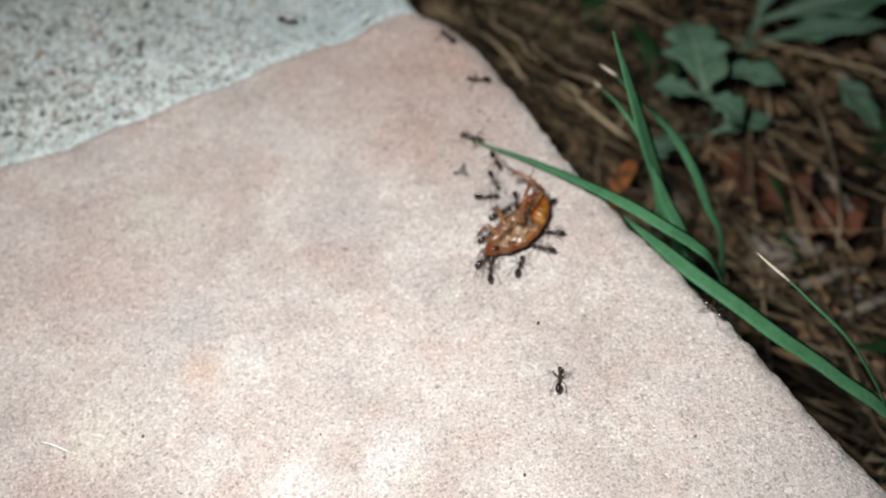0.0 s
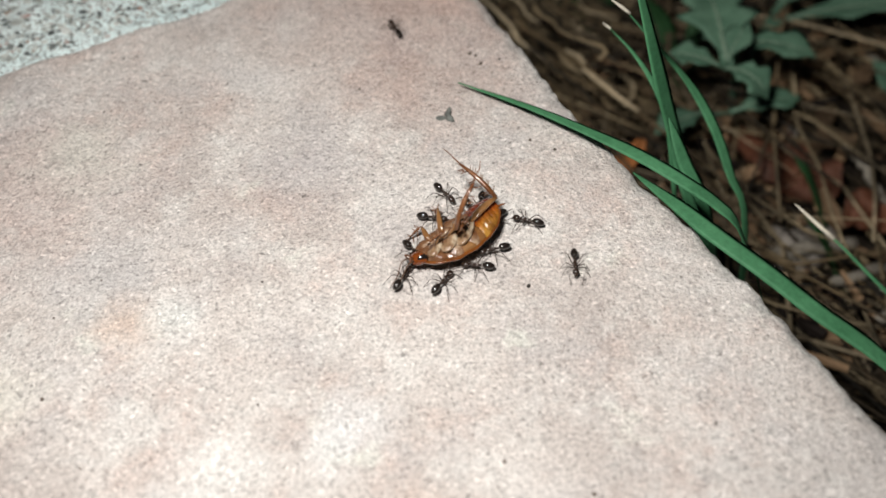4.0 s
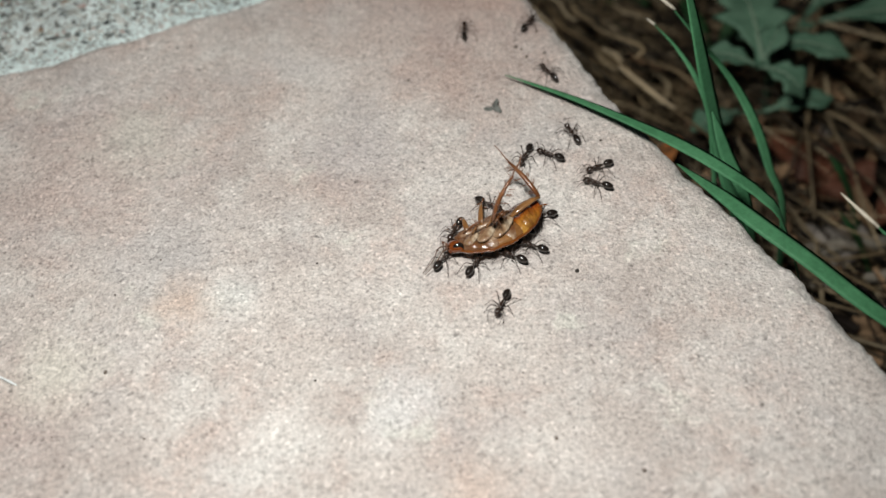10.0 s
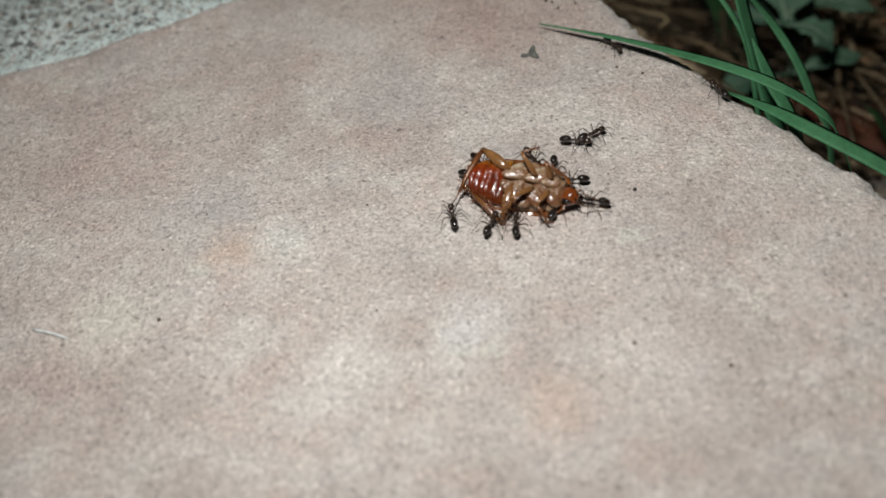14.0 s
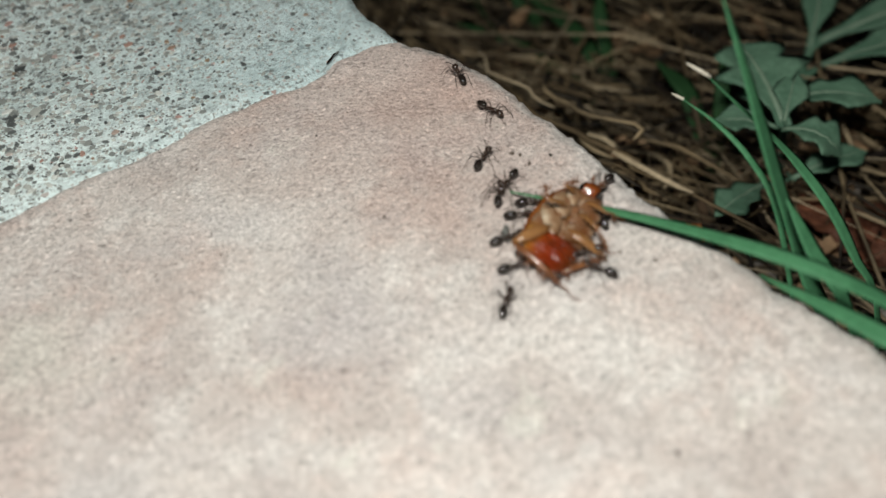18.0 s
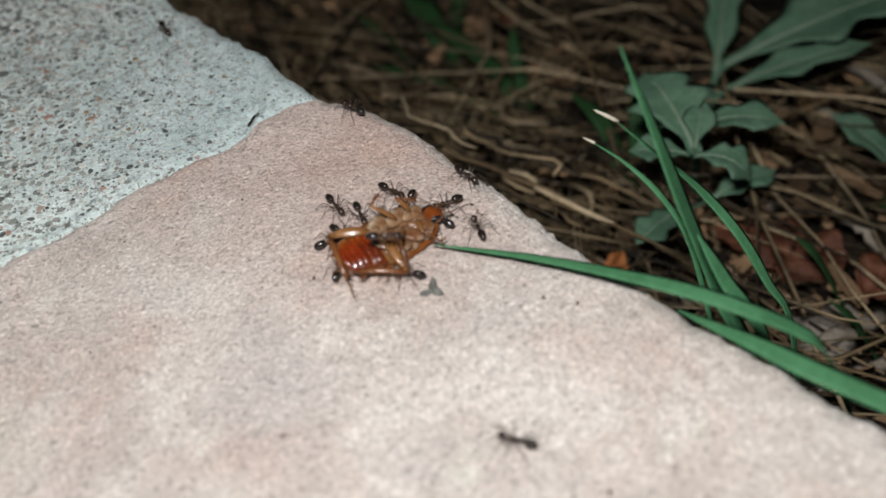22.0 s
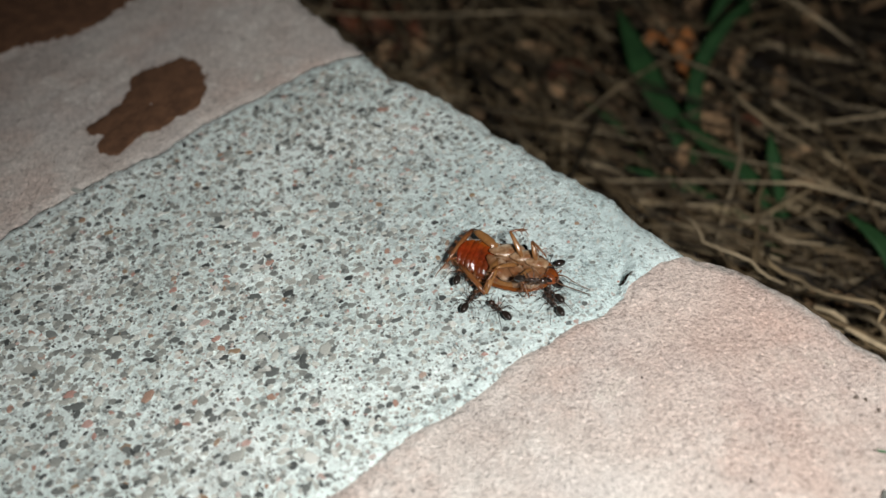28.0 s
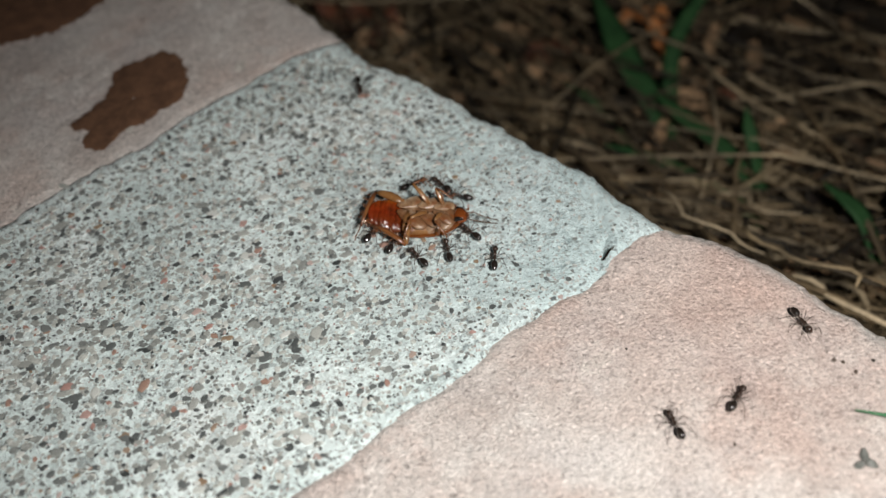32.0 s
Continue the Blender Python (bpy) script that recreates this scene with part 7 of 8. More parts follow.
    walk(ob, [(t, stand(x, y, a, up)) for t, x, y, a, up in [(0, 0.7, 123.9, -25, 0), (0.5, 11.3, 119, -32, 0), (0.75, 15.2, 115.7, -75, 0), (1, 19.1, 112.4, -119, 0), (1.5, 4.7, 106.9, -186, 0), (1.67, 5.2, 109.2, -133, 0), (1.83, 5.8, 111.5, -79, 0), (2, 6.4, 113.8, -25, 0), (3, 7.5, 104.4, -74, 0), (3.25, 9.9, 101.2, -113, 0), (3.5, 11.2, 97.3, -153, 0), (4.5, 6.3, 99.4, -213, 0), (5.5, 1.5, 101.5, -273, 0), (6, 11.5, 104.4, -279, 0), (6.25, 13.6, 107.4, -318, 0), (6.5, 15.7, 110.4, -356, 0), (6.75, 18.4, 107.7, -394, 0), (7, 21, 105, -431, 0), (7.5, 24.9, 96, -419, 0), (7.67, 25.1, 96.6, -360, 0), (7.83, 25.3, 97.1, -301, 0), (8, 25.5, 97.6, -242, 0), (8.5, 19.7, 105.7, -212, 0), (9, 13.6, 105, -210, 0), (10, 9.7, 111.4, -244, 0), (10.25, 9.1, 113.4, -173, 0), (10.5, 8.5, 115.3, -102, 0), (11, 8.5, 105.8, -95, 0), (11.5, 7.3, 99.2, -109, 0), (12, 4.2, 93.3, -100, 0), (12.5, 4.9, 85.2, -106, 0), (13, -1.4, 75.7, -92, 0), (13.17, 1, 78.1, -37, 0), (13.33, 2.9, 80.2, 19, 0), (13.5, 4.7, 82.2, 74, 0), (14, 5.3, 98.3, 27, 0), (14.5, 25.5, 92.7, -16, 0), (14.56, 25.8, 92.6, 42, 0), (14.62, 26.1, 92.6, 100, 0), (14.92, 22.8, 108.1, 102, 0), (15.02, 25.4, 108.1, 102, -49), (32, 25.4, 108.1, 102, -49)]])
    gait(ob, 0, 14.62, 0.2, 20, 15)
    ob = ant()
    walk(ob, [(t, stand(x, y, a)) for t, x, y, a in [(0, -32.1, 153.6, -20), (2, 2.5, 141.2, -35), (3, 11.4, 122.9, -73), (3.5, 14.9, 101.6, -85), (5.5, 15.3, 78.8, -92), (6, 13.3, 57.1, -100), (6.17, 12.9, 58.5, -153), (6.33, 12.6, 59.9, -207), (6.5, 12.2, 61.3, -260), (7, 10.8, 71.7, -276), (7.25, 6.3, 72.8, -235), (7.5, 1.8, 73.8, -193), (8, -11, 77, -254), (8.5, 0.2, 79.6, -301), (9, -2.8, 93.5, -272), (9.33, -1.7, 88.4, -218), (9.67, -0.7, 85.8, -165), (10, 0.3, 83.3, -112), (10.5, -7.6, 78.6, -149), (10.62, -7.8, 78.4, -97), (11.73, -19.4, -21, -97), (32, -19.4, -21, -97)]])
    gait(ob, 0, 10.62, 0.2, 20, 16)
    ob = ant()
    walk(ob, [(t, stand(x, y, a, up)) for t, x, y, a, up in [(0, 34.6, 89.4, 129, 0.0), (1, 26.9, 98.8, 129, 0.0), (1.12, 26.7, 99.1, 118, 0.0), (1.42, 18.3, 115.1, 118, 0.0), (1.52, 20.9, 115.1, 118, -49.0), (32, 20.9, 115.1, 118, -49.0)]])
    gait(ob, 0, 1.12, 0.2, 20, 17)
    ob = ant()
    walk(ob, [(t, stand(x, y, a, up)) for t, x, y, a, up in [(0, 34.9, 94.3, -171, -49.0), (1.48, 34.9, 94.3, -171, -49.0), (1.58, 32.3, 94.3, -171, 0.0), (1.88, 1.3, 89.6, -171, 0.0), (1.94, 1.4, 89.5, -115, 0.0), (2, 1.5, 89.3, -59, 0.0), (2.5, 6.6, 80.9, -59, 0.0), (2.62, 6.8, 80.7, 11, 0.0), (2.92, 37.3, 86.8, 11, 0.0), (3.02, 39.9, 86.8, 11, -49.0), (32, 39.9, 86.8, 11, -49.0)]])
    gait(ob, 1.88, 2.62, 0.2, 20, 18)
    ob = ant()
    walk(ob, [(t, stand(x, y, a)) for t, x, y, a in [(0, -125.0, 124.2, 2), (1.22, -125.0, 124.2, 2), (1.88, -66.0, 126.5, 2), (1.94, -66.0, 126.6, 55), (2, -66.0, 126.8, 108), (2.5, -69.0, 135.5, 108), (2.62, -69.0, 135.8, 181), (3.24, -125.0, 135.0, 181), (32, -125.0, 135.0, 181)]])
    gait(ob, 1.88, 2.62, 0.2, 20, 19)
    ob = ant()
    walk(ob, [(t, stand(x, y, a, up)) for t, x, y, a, up in [(0, -1.1, 150.5, -65, -49.0), (2.48, -1.1, 150.5, -65, -49.0), (2.58, -3.7, 150.5, -65, 0.0), (2.88, 0.4, 141.9, -64, 0.0), (3, 0.7, 141.5, -56, 0.0), (3.5, 10.0, 127.6, -56, 0.0), (3.54, 10.0, 127.4, -1, 0.0), (3.58, 10.1, 127.3, 55, 0.0), (3.62, 10.2, 127.1, 110, 0.0), (3.92, 7.6, 133.9, 111, 0.0), (4.02, 10.2, 133.9, 111, -49.0), (32, 10.2, 133.9, 111, -49.0)]])
    gait(ob, 2.88, 3.62, 0.2, 20, 20)
    ob = ant()
    walk(ob, [(t, stand(x, y, a)) for t, x, y, a in [(0, -125.0, 123.8, 0), (4.66, -125.0, 123.8, 0), (5.38, -60.3, 123.8, 0), (5.5, -60.3, 123.8, 0), (5.54, -60.3, 123.8, -59), (5.58, -60.3, 123.8, -118), (5.62, -60.3, 123.8, -177), (6.34, -125.0, 120.7, -177), (32, -125.0, 120.7, -177)]])
    gait(ob, 5.38, 5.62, 0.2, 20, 21)
    ob = ant()
    walk(ob, [(t, stand(x, y, a)) for t, x, y, a in [(0, -125.0, 68.2, -0), (4.93, -125.0, 68.2, -0), (5.88, -39.7, 67.6, 0), (5.94, -39.6, 67.9, 62), (6, -39.5, 68.2, 124), (6.5, -32.3, 87.5, 103), (7, -47.9, 104.4, 79), (7.06, -48.1, 104.6, 129), (7.12, -48.3, 104.9, 179), (7.98, -125.0, 105.7, 179), (32, -125.0, 105.7, 179)]])
    gait(ob, 5.88, 7.12, 0.2, 20, 22)
    ob = ant()
    walk(ob, [(t, stand(x, y, a, up)) for t, x, y, a, up in [(0, 28.1, 104.2, -84, -49), (4.98, 28.1, 104.2, -84, -49), (5.08, 25.5, 104.2, -84, 0), (5.38, 26.9, 89.7, -85, 0), (5.5, 26.7, 89.4, -113, 0), (5.75, 24.4, 83.8, -59, 0), (6, 22, 78.3, -6, 0), (6.5, 28.5, 85.5, 49, 0), (6.67, 28.2, 85.3, -1, 0), (6.83, 28, 85.1, -51, 0), (7, 27.7, 84.9, -101, 0), (7.17, 27.4, 84.7, -152, 0), (7.33, 27, 84.5, -203, 0), (7.5, 26.7, 84.3, -254, 0), (8, 26.1, 90.8, -328, 0), (8.25, 28.5, 88.9, -279, 0), (8.5, 30.9, 87, -230, 0), (9, 23.2, 94.1, -220, 0), (10, 12.7, 102.3, -199, 0), (10.5, 8.4, 99.2, -132, 0), (11, 5.3, 94.2, -135, 0), (12, -6.2, 86.6, -147, 0), (12.5, -3.9, 78.7, -91, 0), (13, -3.4, 71.7, -104, 0), (13.17, -4, 72, -46, 0), (13.33, -4.7, 72.6, 11, 0), (13.5, -5.3, 73.2, 69, 0), (14, -0.1, 85.6, 56, 0), (14.5, 23.2, 85.8, 6, 0), (14.62, 23.8, 85.9, 17, 0), (14.92, 35.5, 89.5, 17, 0), (15.02, 38.1, 89.5, 17, -49), (32, 38.1, 89.5, 17, -49)]])
    gait(ob, 5.38, 14.62, 0.2, 20, 23)
    ob = ant()
    walk(ob, [(t, stand(x, y, a, up)) for t, x, y, a, up in [(0, 31.1, 99.9, -98, -49.0), (4.98, 31.1, 99.9, -98, -49.0), (5.08, 28.5, 99.9, -98, 0.0), (5.38, 27.4, 92.6, -98, 0.0), (5.42, 27.4, 92.6, -44, 0.0), (5.46, 27.4, 92.6, 11, 0.0), (5.5, 27.4, 92.6, 65, 0.0), (5.75, 27.8, 93.4, 137, 0.0), (6, 28.2, 94.2, 209, 0.0), (6.25, 28.7, 91.1, 251, 0.0), (6.5, 29.1, 87.9, 293, 0.0), (6.75, 30.0, 88.0, 356, 0.0), (7, 30.8, 88.2, 420, 0.0), (7.5, 33.4, 87.1, 410, 0.0), (8, 33.4, 91.3, 480, 0.0), (9, 26.5, 99.2, 505, 0.0), (10, 13.1, 105.4, 566, 0.0), (10.5, 17.1, 94.6, 624, 0.0), (11, 8.9, 67.8, 612, 0.0), (11.5, 5.3, 57.0, 611, 0.0), (11.75, 3.3, 51.3, 550, 0.0), (12, 1.4, 45.5, 488, 0.0), (12.5, 1.6, 61.7, 428, 0.0), (13, 15.9, 81.2, 414, 0.0), (13.6, 26.7, 95.9, 435, 0.0), (14, 22.6, 105.5, 473, 0.0), (14.12, 22.5, 105.8, 475, 0.0), (14.42, 17.5, 116.2, 475, 0.0), (14.52, 20.1, 116.2, 475, -49.0), (32, 20.1, 116.2, 475, -49.0)]])
    gait(ob, 5.38, 14.12, 0.2, 20, 24)
    ob = ant()
    walk(ob, [(t, stand(x, y, a, up)) for t, x, y, a, up in [(0, 27.8, 104.6, -145, -49), (4.98, 27.8, 104.6, -145, -49), (5.08, 25.2, 104.6, -145, 0), (5.38, 2.9, 89.2, -145, 0), (5.44, 2.9, 89.1, -103, 0), (5.5, 2.9, 89.1, -62, 0), (6, 4.6, 85.9, -33, 0), (7, 10.5, 84.2, -92, 0), (7.25, 5.9, 82.6, -152, 0), (7.5, 1.2, 81, -211, 0), (7.75, 2.5, 84.6, -254, 0), (8, 2.7, 91.2, -297, 0), (8.5, 9.6, 97.3, -285, 0), (9, 9.8, 110.1, -264, 0), (9.06, 8.7, 106.9, -304, 0), (9.12, 8.7, 107.1, -343, 0), (9.42, 21.1, 110.7, -344, 0), (9.52, 23.7, 110.7, -344, -49), (32, 23.7, 110.7, -344, -49)]])
    gait(ob, 5.38, 9.12, 0.2, 20, 25)
    ob = ant()
    walk(ob, [(t, stand(x, y, a, up)) for t, x, y, a, up in [(0, 43.7, 80.4, -72, -49.0), (4.98, 43.7, 80.4, -72, -49.0), (5.08, 41.1, 80.4, -72, 0.0), (5.38, 44.9, 68.9, -72, 0.0), (5.5, 44.9, 68.6, -82, 0.0), (6, 46.3, 58.9, -82, 0.0), (6.04, 46.3, 58.8, -29, 0.0), (6.08, 46.3, 58.7, 24, 0.0), (6.12, 46.3, 58.6, 77, 0.0), (6.42, 48.4, 68.1, 78, 0.0), (6.52, 51.0, 68.1, 78, -49.0), (32, 51.0, 68.1, 78, -49.0)]])
    gait(ob, 5.38, 6.12, 0.2, 20, 26)
    ob = ant()
    walk(ob, [(t, stand(x, y, a, up)) for t, x, y, a, up in [(0, 40.9, 85.2, -68, -49.0), (7.48, 40.9, 85.2, -68, -49.0), (7.58, 38.3, 85.2, -68, 0.0), (7.88, 42.2, 75.7, -68, 0.0), (7.92, 42.1, 75.8, -121, 0.0), (7.96, 42.1, 75.8, -174, 0.0), (8, 42.1, 75.8, -227, 0.0), (8.5, 40.4, 77.7, -174, 0.0), (9, 38.6, 79.6, -120, 0.0), (9.4, 40.7, 73.4, -72, 0.0), (9.46, 40.7, 73.3, -9, 0.0), (9.52, 40.7, 73.2, 54, 0.0), (9.82, 43.1, 76.8, 56, 0.0), (9.92, 45.7, 76.8, 56, -49.0), (32, 45.7, 76.8, 56, -49.0)]])
    gait(ob, 7.88, 9.52, 0.2, 20, 27)
    ob = ant()
    walk(ob, [(t, stand(x, y, a, up)) for t, x, y, a, up in [(0, 17.4, 120.5, -62, -49.0), (4.98, 17.4, 120.5, -62, -49.0), (5.08, 14.8, 120.5, -62, 0.0), (5.38, 19.3, 112.2, -62, 0.0), (5.42, 19.2, 112.2, -120, 0.0), (5.46, 19.2, 112.2, -177, 0.0), (5.5, 19.2, 112.3, -235, 0.0), (6, 17.9, 116.1, -237, 1.6), (6.3, 14.1, 120.2, -238, 0.0), (6.42, 14.0, 120.3, -248, 0.0), (6.72, 11.3, 127.0, -248, 0.0), (6.82, 13.9, 127.0, -248, -49.0), (32, 13.9, 127.0, -248, -49.0)]])
    gait(ob, 5.38, 6.42, 0.2, 20, 28)
    ob = ant()
    walk(ob, [(t, stand(x, y, a, up)) for t, x, y, a, up in [(0, 20.6, 115.5, -67, -49.0), (7.48, 20.6, 115.5, -67, -49.0), (7.58, 18.0, 115.5, -67, 0.0), (7.88, 22.1, 105.9, -67, 0.0), (7.92, 22.0, 106.0, -124, 0.0), (7.96, 21.9, 106.2, -181, 0.0), (8, 21.9, 106.3, -238, 0.0), (9, 15.0, 117.3, -229, 0.0), (10, 6.8, 123.8, -236, 0.0), (11, 8.4, 127.0, -297, 0.0), (11.12, 8.5, 127.1, -264, 0.0), (11.42, 7.7, 133.7, -263, 0.0), (11.52, 10.3, 133.7, -263, -49.0), (32, 10.3, 133.7, -263, -49.0)]])
    gait(ob, 7.88, 11.12, 0.2, 20, 29)
    ob = ant()
    walk(ob, [(t, stand(x, y, a, up)) for t, x, y, a, up in [(0, 17.2, 121.0, -60, -49.0), (4.98, 17.2, 121.0, -60, -49.0), (5.08, 14.6, 121.0, -60, 0.0), (5.38, 23.5, 105.8, -60, 0.0), (5.42, 23.4, 105.8, -119, 0.0), (5.46, 23.4, 105.8, -178, 0.0), (5.5, 23.4, 105.9, -237, 0.0), (6, 16.1, 111.8, -232, 0.0), (6.5, 13.6, 118.5, -233, 0.0), (7, 8.6, 125.8, -212, 0.0), (8.5, -2.6, 128.8, -242, 0.0), (10, 3.9, 134.9, -297, 0.0), (10.17, 1.9, 133.2, -245, 0.0), (10.33, -0.1, 131.6, -192, 0.0), (10.5, -2.1, 129.9, -140, 0.0), (10.56, -2.1, 129.9, -213, 0.0), (10.62, -2.2, 129.8, -286, 0.0), (10.92, 2.0, 143.6, -287, 0.0), (11.02, 4.6, 143.6, -287, -49.0), (32, 4.6, 143.6, -287, -49.0)]])
    gait(ob, 5.38, 10.62, 0.2, 20, 30)
    ob = ant()
    walk(ob, [(t, stand(x, y, a, up)) for t, x, y, a, up in [(0, 24.1, 110.1, -91, -49.0), (7.48, 24.1, 110.1, -91, -49.0), (7.58, 21.5, 110.1, -91, 0.0), (7.88, 21.2, 94.4, -91, 0.0), (7.92, 21.2, 94.4, -146, 0.0), (7.96, 21.2, 94.5, -200, 0.0), (8, 21.2, 94.5, -255, 0.0), (9, 19.6, 100.4, -255, 0.0), (9.12, 19.5, 100.6, -298, 0.0), (9.42, 23.3, 107.4, -299, 0.0), (9.52, 25.9, 107.4, -299, -49.0), (32, 25.9, 107.4, -299, -49.0)]])
    gait(ob, 7.88, 9.12, 0.2, 20, 31)
    ob = ant()
    walk(ob, [(t, stand(x, y, a, up)) for t, x, y, a, up in [(0, 27.5, 105.1, -62, -49.0), (10.48, 27.5, 105.1, -62, -49.0), (10.58, 24.9, 105.1, -62, 0.0), (10.88, 30.5, 94.4, -62, 0.0), (11, 30.5, 94.4, -62, 0.0), (11.04, 30.5, 94.4, -122, 0.0), (11.08, 30.5, 94.4, -182, 0.0), (11.12, 30.5, 94.4, -242, 0.0), (11.42, 24.3, 105.8, -242, 0.0), (11.52, 26.9, 105.8, -242, -49.0), (32, 26.9, 105.8, -242, -49.0)]])
    gait(ob, 10.88, 11.12, 0.2, 20, 32)
    ob = ant()
    walk(ob, [(t, stand(x, y, a, up)) for t, x, y, a, up in [(0, 10.8, 132.7, -97, -49.0), (5.48, 10.8, 132.7, -97, -49.0), (5.58, 8.2, 132.7, -97, 0.0), (5.88, 7.7, 128.7, -97, 0.0), (6, 7.7, 128.7, -97, 0.0), (6.04, 7.7, 128.7, -154, 0.0), (6.08, 7.7, 128.7, -212, 0.0), (6.12, 7.7, 128.7, -270, 0.0), (6.42, 7.7, 133.7, -270, 0.0), (6.52, 10.3, 133.7, -270, -49.0), (32, 10.3, 133.7, -270, -49.0)]])
    gait(ob, 5.88, 6.12, 0.2, 20, 33)
    ob = ant()
    walk(ob, [(t, stand(x, y, a, up)) for t, x, y, a, up in [(0, 26.6, 106.3, -124, -49.0), (7.48, 26.6, 106.3, -124, -49.0), (7.58, 24.0, 106.3, -124, 0.0), (7.88, 17.8, 97.3, -125, 0.0), (7.94, 17.8, 97.3, -196, 0.0), (8, 17.8, 97.4, -267, 0.0), (9, 17.6, 102.6, -221, 0.0), (10, 6.6, 107.3, -204, 0.0), (10.5, 2.0, 109.5, -140, 0.0), (11, -1.3, 100.7, -105, 0.0), (12, -2.4, 93.3, -116, 0.0), (12.25, -4.1, 92.5, -186, 0.0), (12.5, -5.7, 91.7, -256, 0.0), (13, -4.0, 99.4, -328, 0.0), (14, 3.2, 97.3, -373, 0.0), (14.5, 16.8, 94.8, -370, 0.0), (14.62, 17.2, 94.7, -311, 0.0), (14.92, 25.2, 104.6, -309, 0.0), (15.02, 27.8, 104.6, -309, -49.0), (32, 27.8, 104.6, -309, -49.0)]])
    gait(ob, 7.88, 14.62, 0.2, 20, 34)
    ob = ant()
    walk(ob, [(t, stand(x, y, a, up)) for t, x, y, a, up in [(0, 22.8, 112.1, -154, -49.0), (7.98, 22.8, 112.1, -154, -49.0), (8.08, 20.2, 112.1, -154, 0.0), (8.38, 11.6, 107.8, -155, 0.0), (8.5, 11.2, 107.9, -191, 0.0), (9, -2.9, 110.6, -215, 0.0), (9.5, -1.0, 116.4, -289, 0.0), (9.62, -0.9, 116.5, -327, 0.0), (9.92, 12.3, 125.1, -327, 0.0), (10.02, 14.9, 125.1, -327, -49.0), (32, 14.9, 125.1, -327, -49.0)]])
    gait(ob, 8.38, 9.62, 0.2, 20, 35)
    ob = ant()
    walk(ob, [(t, stand(x, y, a, up)) for t, x, y, a, up in [(0, 29.9, 101.6, -167, -49.0), (7.98, 29.9, 101.6, -167, -49.0), (8.08, 27.3, 101.6, -167, 0.0), (8.38, 11.2, 97.8, -168, 0.0), (8.5, 10.9, 98.2, -242, 0.0), (9, 3.0, 112.9, -252, 0.0), (9.5, 2.6, 123.9, -268, 0.0), (9.62, 2.6, 124.2, -330, 0.0), (9.92, 10.5, 128.5, -331, 0.0), (10.02, 13.1, 128.5, -331, -49.0), (32, 13.1, 128.5, -331, -49.0)]])
    gait(ob, 8.38, 9.62, 0.2, 20, 36)
    ob = ant()
    walk(ob, [(t, stand(x, y, a, up)) for t, x, y, a, up in [(0, 27.9, 104.4, -103, -49.0), (9.98, 27.9, 104.4, -103, -49.0), (10.08, 25.3, 104.4, -103, 0.0), (10.38, 22.4, 91.8, -104, 0.0), (10.5, 22.0, 91.3, -125, 0.0), (11, 10.1, 74.3, -125, 0.0), (11.04, 10.0, 74.1, -75, 0.0), (11.08, 9.9, 74.0, -26, 0.0), (11.12, 9.7, 73.8, 24, 0.0), (11.42, 37.4, 86.5, 25, 0.0), (11.52, 40.0, 86.5, 25, -49.0), (32, 40.0, 86.5, 25, -49.0)]])
    gait(ob, 10.38, 11.12, 0.2, 20, 37)
    ob = ant()
    walk(ob, [(t, stand(x, y, a, up)) for t, x, y, a, up in [(0, -125.0, 83.0, -3, 0.0), (10.6, -125.0, 83.0, -3, 0.0), (11.58, -36.9, 78.5, -3, 0.0), (11.7, -36.6, 78.7, 35, 0.0), (12, -27.9, 84.9, 42, 0.0), (12.5, -7.5, 104.5, 44, 0.0), (12.62, -6.9, 105.1, 29, 0.0), (12.92, 16.4, 117.9, 29, 0.0), (13.02, 19.0, 117.9, 29, -49.0), (32, 19.0, 117.9, 29, -49.0)]])
    gait(ob, 11.58, 12.62, 0.2, 20, 38)
    ob = ant()
    walk(ob, [(t, stand(x, y, a, up)) for t, x, y, a, up in [(0, 7.3, 139.0, -66, -49.0), (11.48, 7.3, 139.0, -66, -49.0), (11.58, 4.7, 139.0, -66, 0.0), (11.88, 10.5, 125.9, -66, 0.0), (11.92, 10.5, 125.9, -7, 0.0), (11.96, 10.5, 126.0, 52, 0.0), (12, 10.5, 126.0, 111, 0.0), (12.33, 10.1, 127.0, 163, 0.0), (12.67, 9.7, 128.0, 216, 0.0), (13, 9.4, 128.9, 269, 0.0), (14, 10.3, 117.0, 298, 0.0), (14.5, 19.6, 110.0, 323, 0.0), (14.54, 19.7, 110.0, 374, 0.0), (14.58, 19.8, 109.9, 424, 0.0), (14.62, 19.8, 109.8, 475, 0.0), (14.92, 14.5, 121.1, 475, 0.0), (15.02, 17.1, 121.1, 475, -49.0), (32, 17.1, 121.1, 475, -49.0)]])
    gait(ob, 11.88, 14.62, 0.2, 20, 39)
    ob = ant()
    walk(ob, [(t, stand(x, y, a, up)) for t, x, y, a, up in [(0, -24.4, -5.1, 83, 0), (12.88, -24.4, -5.1, 83, 0), (13.88, -13.2, 83.5, 83, 0), (14, -12.5, 85.6, 97, 0), (14.5, -15, 98.6, 96, 0), (16.5, -16.2, 110.1, 94, 0), (17, -15.8, 111.3, 21, 0), (17.5, -14, 110.9, 51, 0), (18, -1.5, 129.2, 56, 0), (18.12, -1.1, 129.7, 28, 0), (18.42, 7.5, 134, 27, 0), (18.52, 10.1, 134, 27, -49), (32, 10.1, 134, 27, -49)]])
    gait(ob, 13.88, 18.12, 0.2, 20, 40)
    ob = ant()
